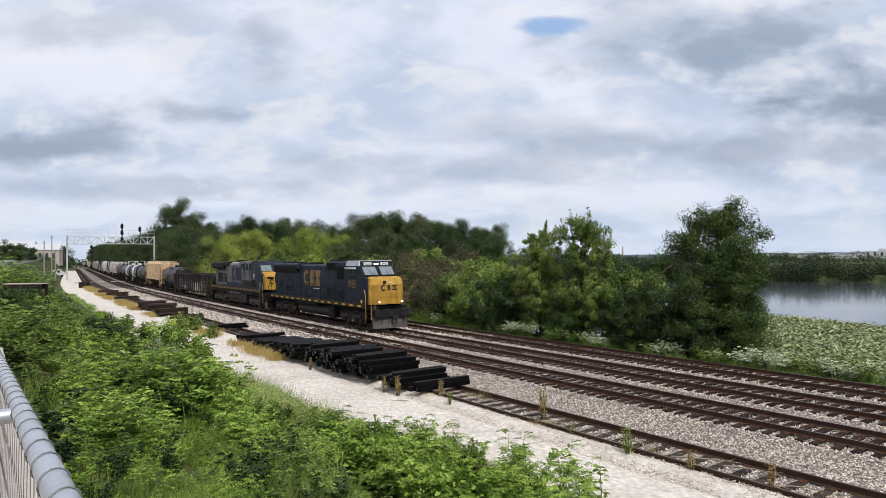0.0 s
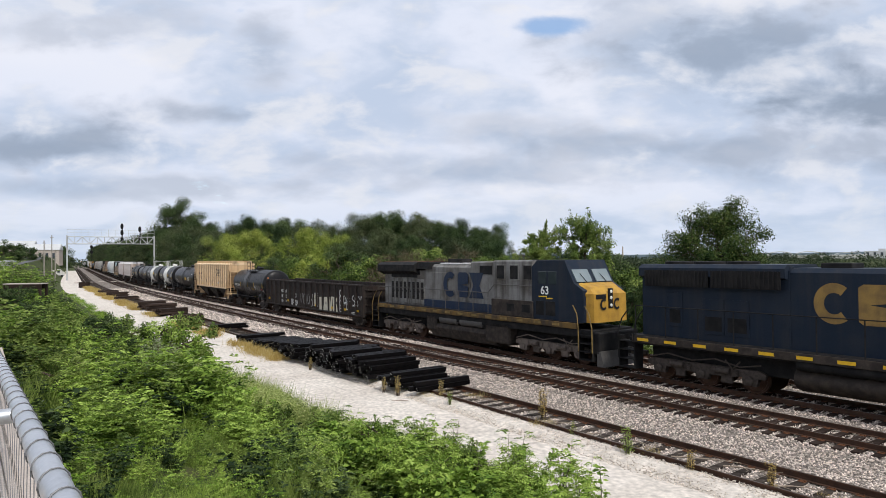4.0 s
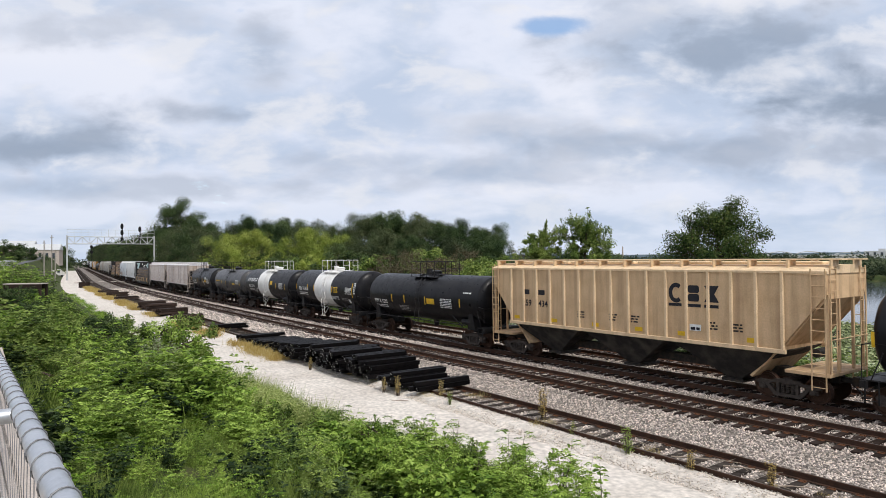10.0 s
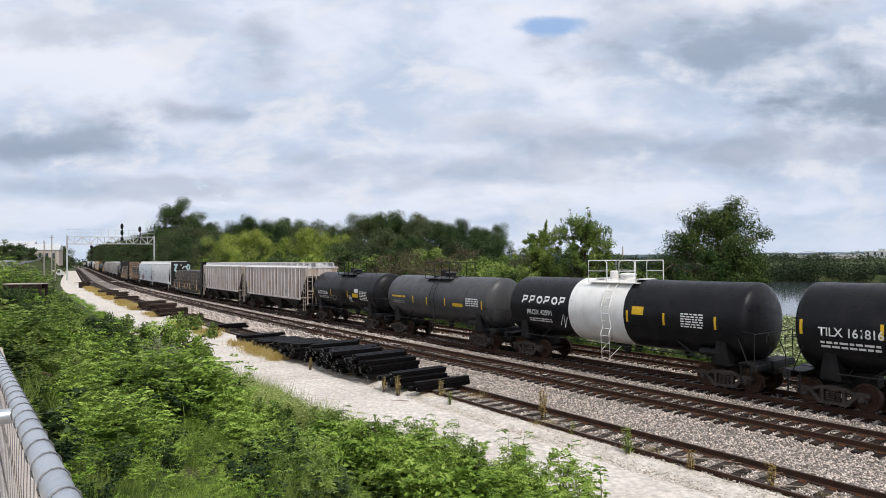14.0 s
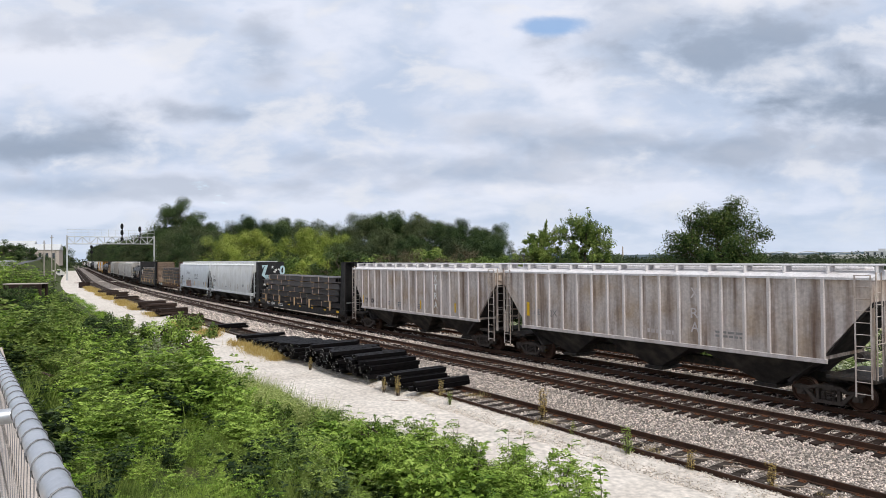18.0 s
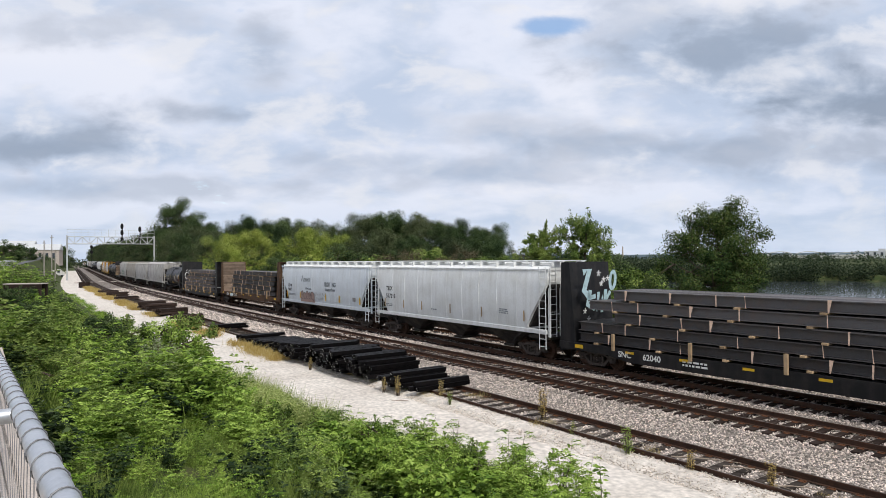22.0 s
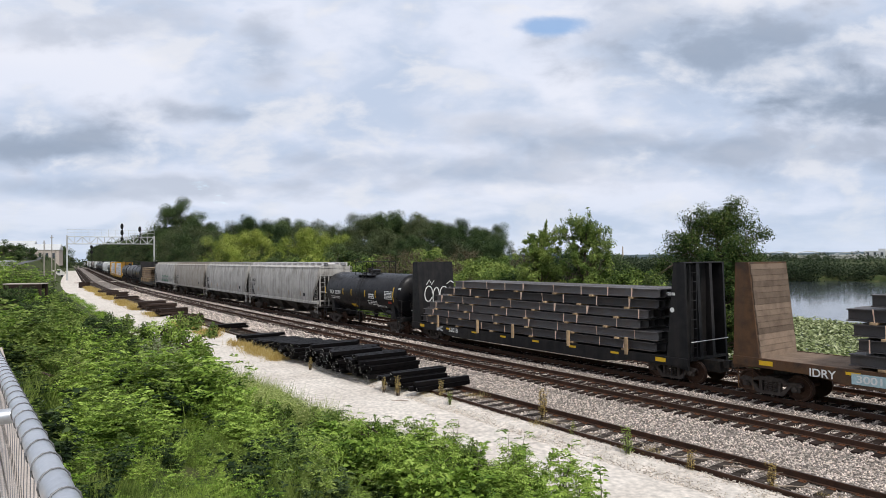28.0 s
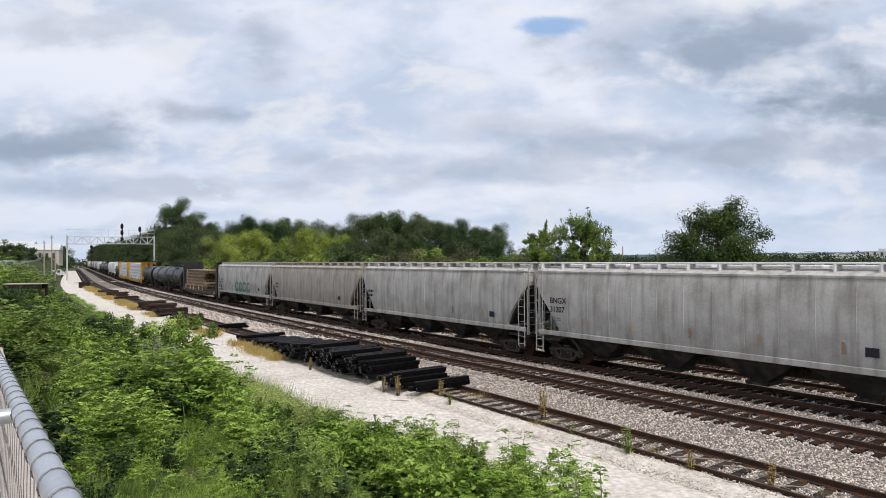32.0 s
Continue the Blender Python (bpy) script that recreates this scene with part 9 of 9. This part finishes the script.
# ---- street, poles, vans and buildings far down the line
def street():
    rows = [(150 + 15 * k, -112 - 8.2 * k, -100 - 8.4 * k, 4.1 + 0.3 * k) for k in range(11)]
    mb, bank = MB(), MB()
    mb.v = [p for y, x0, x1, z in rows for p in ((x0, y, z), (x1, y, z))]
    mb.f = [(2 * k, 2 * k + 1, 2 * k + 3, 2 * k + 2) for k in range(10)]
    solid("street", mb, M_ASPHALT, "grey asphalt street rising towards an overpass", "road", "structure")
    bank.v = [p for y, x0, x1, z in rows for p in ((x0 - 12, y, -1), (x0 - 1, y, z - 0.06), (x1 + 1, y, z - 0.06), (x1 + 9, y, -1))]
    bank.v += [(-125, 138, -1), (-113, 149, 4.0), (-99, 149, 4.0), (-91, 138, -1)]
    bank.f = [(4 * k + j, 4 * k + j + 1, 4 * k + j + 5, 4 * k + j + 4) for k in range(10) for j in range(3)] + [(44, 45, 46, 47)]
    solid("embankment", bank, M_GROUND, "grassy embankment under the street", "embankment", "structure")
    for x, y, h in ((-103.5, 167, 10.6), (-110, 181, 12.6), (-100, 166, 8.2)):
        e = empty("utility_pole", "weathered wooden utility pole beside the street", "utility pole", "utility poles")
        part("pole", MB().tube([(x, y, -0.5), (x, y, h)], 0.17, 7, r1=0.12), M_POLE, e)
        part("crossarm", MB().box(x - 0.45, x + 0.45, y - 0.06, y + 0.06, h - 0.7, h - 0.58), M_POLE, e)
    for vs, vn in ((262, -17.5), (282, -19.5), (300, -17.8), (330, -19.0)):
        x, y, _ = on_line(vs, vn)
        v = empty("parked_van", "white parked van beside the tracks", "van", "parked vans", at=pose(x, y, -0.3, 0, 0, 58))
        part("body", MB().prism([(-2.6, 0.5), (-2.6, 2.3), (0.9, 2.35), (1.7, 1.45), (2.6, 1.2), (2.6, 0.5)], -0.95, 0.95), M_SHELL, v)
        part("window", MB().prism([(0.95, 2.2), (1.65, 1.45), (1.7, 1.5), (1.0, 2.25)], -0.85, 0.85).box(0.0, 0.85, -0.97, -0.94, 1.5, 2.1), M_DARKGLASS, v)
        for wx in (-1.6, 1.6):
            for wy in (-0.9, 0.9):
                part("wheel", MB().lathe([(wy - 0.1, 0.33), (wy + 0.1, 0.33)], 12, "y", (wx, 0, 0.33)), M_SOOT, v)

    def house(x, y, z, w, d, h, roof, label, wall, turn=20):
        e = empty("building", label, "building", "buildings by the street", at=pose(x, y, z, 0, 0, turn))
        part("wall", MB().box(-w / 2, w / 2, -d / 2, d / 2, 0, h), wall, e)
        part("roof", MB().prism([(-d / 2 - 0.4, h), (d / 2 + 0.4, h), (0, h + roof)], -w / 2 - 0.3, w / 2 + 0.3, "x") if roof > 0.4 else MB().box(-w / 2 - 0.3, w / 2 + 0.3, -d / 2 - 0.3, d / 2 + 0.3, h, h + 0.35), M_PALESTEEL, e)
        for k in range(max(1, int(w / 3))):
            part("window", MB().box(-w / 2 + 1 + 3 * k, -w / 2 + 2.2 + 3 * k, -d / 2 - 0.03, -d / 2 + 0.05, h * 0.45, h * 0.8), M_DARKGLASS, e)
    house(-69.5, 98, -0.3, 6, 5, 5.4, 0.2, "low white flat-roofed building beside the street", M_SHELL)
    house(-205, 330, 3, 16, 9, 8, 3.0, "distant pale house with a pitched roof", M_CONC)
    house(-232, 350, 3, 18, 10, 10, 3.5, "distant pale house with a pitched roof", M_CONC)
    house(-262, 380, 3, 20, 10, 10, 0.2, "distant pale flat-roofed block above the trees", M_SHELL)
    rnd2 = random.Random(9)
    for x, y, h, kind in ((-150, 222, 11.5, "bush_dark"), (-157, 230, 11, "bush_dark"), (-146, 226, 10.5, "bush_dark"), (-208, 332, 13.5, "round"), (-220, 360, 14.5, "broad"), (-252, 420, 16, "round"), (-308, 520, 18.5, "broad"), (-218, 340, 12.5, "broad"), (-240, 352, 13, "round"), (-236, 388, 15, "round")):
        sc = h / (4 if kind == "bush_dark" else 10)
        plant_tree(kind, (x, y, -0.5), "dark leafy tree beside the street" if kind == "bush_dark" else "rounded green tree beside the street", sc, rnd2.uniform(0, 6), group="street trees")
    e = empty("timber_platform", "low weathered timber platform among the bushes", "platform", at=pose(-24.6, 38, 0.27, 0, 0, 3) @ Matrix.Diagonal((0.82, 0.82, 1, 1)))
    for k in range(3):
        part("board", MB().box(-1.35, 1.3, -0.5 + k * 0.33, -0.2 + k * 0.33, 3.62, 3.68, 0.008), M_CONC, e)
    part("beam", MB().box(-1.3, 1.3, -0.5, -0.38, 3.35, 3.62, 0.01).box(-1.3, 1.3, 0.3, 0.42, 3.35, 3.62, 0.01), M_RUSTY, e)
    for x in (-1.2, 1.2):
        for y in (-0.44, 0.36):
            part("leg", MB().box(x - 0.07, x + 0.07, y - 0.07, y + 0.07, 0.4, 3.36), M_RUSTY, e)
    # rail-crossing boards and a low box by the far siding
    q = on_line(150, -11.5)
    solid("relay_box", MB().box(q.x - 0.9, q.x + 0.9, q.y - 0.6, q.y + 0.6, -0.35, 0.9, 0.05), M_RUSTY, "small rusty brown relay box beside the road", "relay box")
    q = on_track(181, 0, 0)
    cr = empty("crossing_boards", "pale timber crossing boards between the rails", "crossing", at=q)
    for n in (-11.8, -9.1, -6.5, -3.8, -1.9, 0.0):
        part("board", MB().box(-1.5, 1.5, n - 0.62, n + 0.62, -0.10, -0.02, 0.01), M_CONC, cr)
    # across the lake: arches, halls and a chimney on the skyline
    for k, (x, y) in enumerate(((455, 870), (500, 880), (425, 875), (560, 890))):
        e = empty("arched_roof", "distant white arched roof on the skyline", "building", "halls on the skyline", at=pose(x, y, 0, 0, 0, -28))
        rise = 5.0 if k < 2 else 3.0
        bow = [(16 * math.cos(math.pi * j / 12), 4.4 + rise * math.sin(math.pi * j / 12)) for j in range(13)]
        part("arch", MB().prism(bow + [(x0 * 0.94, 4.4 + (z0 - 4.4) * 0.8) for x0, z0 in bow[::-1]], -6, 6), M_SHELL, e)
        part("wall", MB().box(-22, 22, -8, 8, -3, 4.4), M_SHELL, e)
    for x, y, w, h in ((600, 880, 40, 9), (640, 890, 36, 8), (690, 900, 44, 9)):
        e = empty("factory_block", "distant blue-grey factory block on the skyline", "building", "halls on the skyline", at=pose(x, y, 0, 0, 0, -32))
        part("wall", MB().box(-w / 2, w / 2, -12, 12, -3, h), M_PALESTEEL, e)
        for j in range(5):
            part("window", MB().box(-w / 2 + 2 + j * w / 5, -w / 2 + 5 + j * w / 5, -12.1, -11.9, h * 0.3, h * 0.8), M_DARKGLASS, e)
        part("roof_box", MB().box(-4, 4, -4, 4, h, h + 3), M_PALESTEEL, e)
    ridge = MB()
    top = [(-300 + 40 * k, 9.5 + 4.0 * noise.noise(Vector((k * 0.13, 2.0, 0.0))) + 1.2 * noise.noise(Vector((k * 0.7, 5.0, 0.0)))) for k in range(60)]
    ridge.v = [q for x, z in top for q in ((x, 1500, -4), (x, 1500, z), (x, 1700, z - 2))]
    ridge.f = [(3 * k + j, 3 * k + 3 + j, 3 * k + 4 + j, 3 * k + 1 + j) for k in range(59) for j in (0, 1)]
    solid("backdrop", ridge, M_RIDGE, "low wooded ridge on the horizon, tinted blue-grey for haze", "hills", "structure")
    e = empty("chimney", "thin distant chimney on the skyline", "chimney")
    part("shaft", MB().tube([(240, 860, -3), (240, 860, 18)], 1.2, 8, r1=0.9), M_CONC, e)


street()


# ---- ballast stones
M_ROADSTONE = surface("pale_limestone_piece", (0.60, 0.53, 0.455), 0.9, col2=(0.4, 0.34, 0.28), scale=3, island=0.4)
def ballast_stones():
    r = np.random.RandomState(4)
    base = np.array([(1, 0, 0), (-1, 0, 0), (0, 1, 0), (0, -1, 0), (0, 0, 1), (0, 0, -1)], float)
    faces = np.array([(0, 2, 4), (2, 1, 4), (1, 3, 4), (3, 0, 4), (2, 0, 5), (1, 2, 5), (3, 1, 5), (0, 3, 5)])
    for name, count, s0, s1, n0, n1, lo, hi in (("ballast_stones", 100000, 6, 34, -10.3, 5.6, 0.02, 0.045), ("far_ballast_stones", 50000, 34, 140, -8.4, 5.6, 0.045, 0.10), ("road_stones", 16000, 6, 34, -11.6, -9.8, 0.012, 0.032)):
        s = s0 + (s1 - s0) * r.rand(count) ** 1.25
        n = r.uniform(n0, n1, count)
        z = np.where((n > 4) | (n < -9.5), -0.60, -0.30)
        for key, o in T_OFF.items():
            t = np.clip((np.abs(n - o) - 1.5) / (1.4 if key != "siding" else 0.55), 0, 1)
            z = np.maximum(z, (-0.25) - 0.36 * t * t * (3 - 2 * t))
        inner = np.zeros(count, bool)
        for key in ("near", "train", "far"):
            inner |= np.abs(n - T_OFF[key]) < 0.8
        z = np.where(inner, -0.222 - r.uniform(0.0, 0.05, count), z)
        z = np.where(np.abs(n - T_OFF["siding"]) < 1.35, z - 0.012, z)
        if name == "road_stones":
            z = -0.36 + 0.20 * np.clip((n + 11.2) / 1.1, 0, 1)
        P = line_array(s, n, z + 0.012 + r.uniform(-0.015, 0.02, count))
        size = r.uniform(lo, hi, count)
        sh = base[None] * r.uniform(0.55, 1.2, (count, 6, 1)) + r.normal(size=(count, 6, 3)) * 0.22
        a = r.uniform(0, 6.283, count)
        ca, sa = np.cos(a)[:, None], np.sin(a)[:, None]
        X = sh[:, :, 0] * ca - sh[:, :, 1] * sa
        Y = sh[:, :, 0] * sa + sh[:, :, 1] * ca
        v = np.stack([X, Y, sh[:, :, 2] * 0.75], 2) * size[:, None, None] + P[:, None]
        me = bpy.data.meshes.new(name)
        me.vertices.add(6 * count)
        me.vertices.foreach_set("co", v.reshape(-1))
        tri = (faces[None] + 6 * np.arange(count)[:, None, None]).reshape(-1)
        me.loops.add(len(tri))
        me.loops.foreach_set("vertex_index", tri)
        me.polygons.add(8 * count)
        me.polygons.foreach_set("loop_start", np.arange(0, 24 * count, 3))
        me.update(calc_edges=True)
        mt = M_STONE if name != "road_stones" else M_ROADSTONE
        me.materials.append(mt)
        solid(name, me, mt, "loose grey and rusty ballast stones" if mt is M_STONE else "loose pale limestone pieces between the road and the siding", "ballast", "stuff")


ballast_stones()
motions()
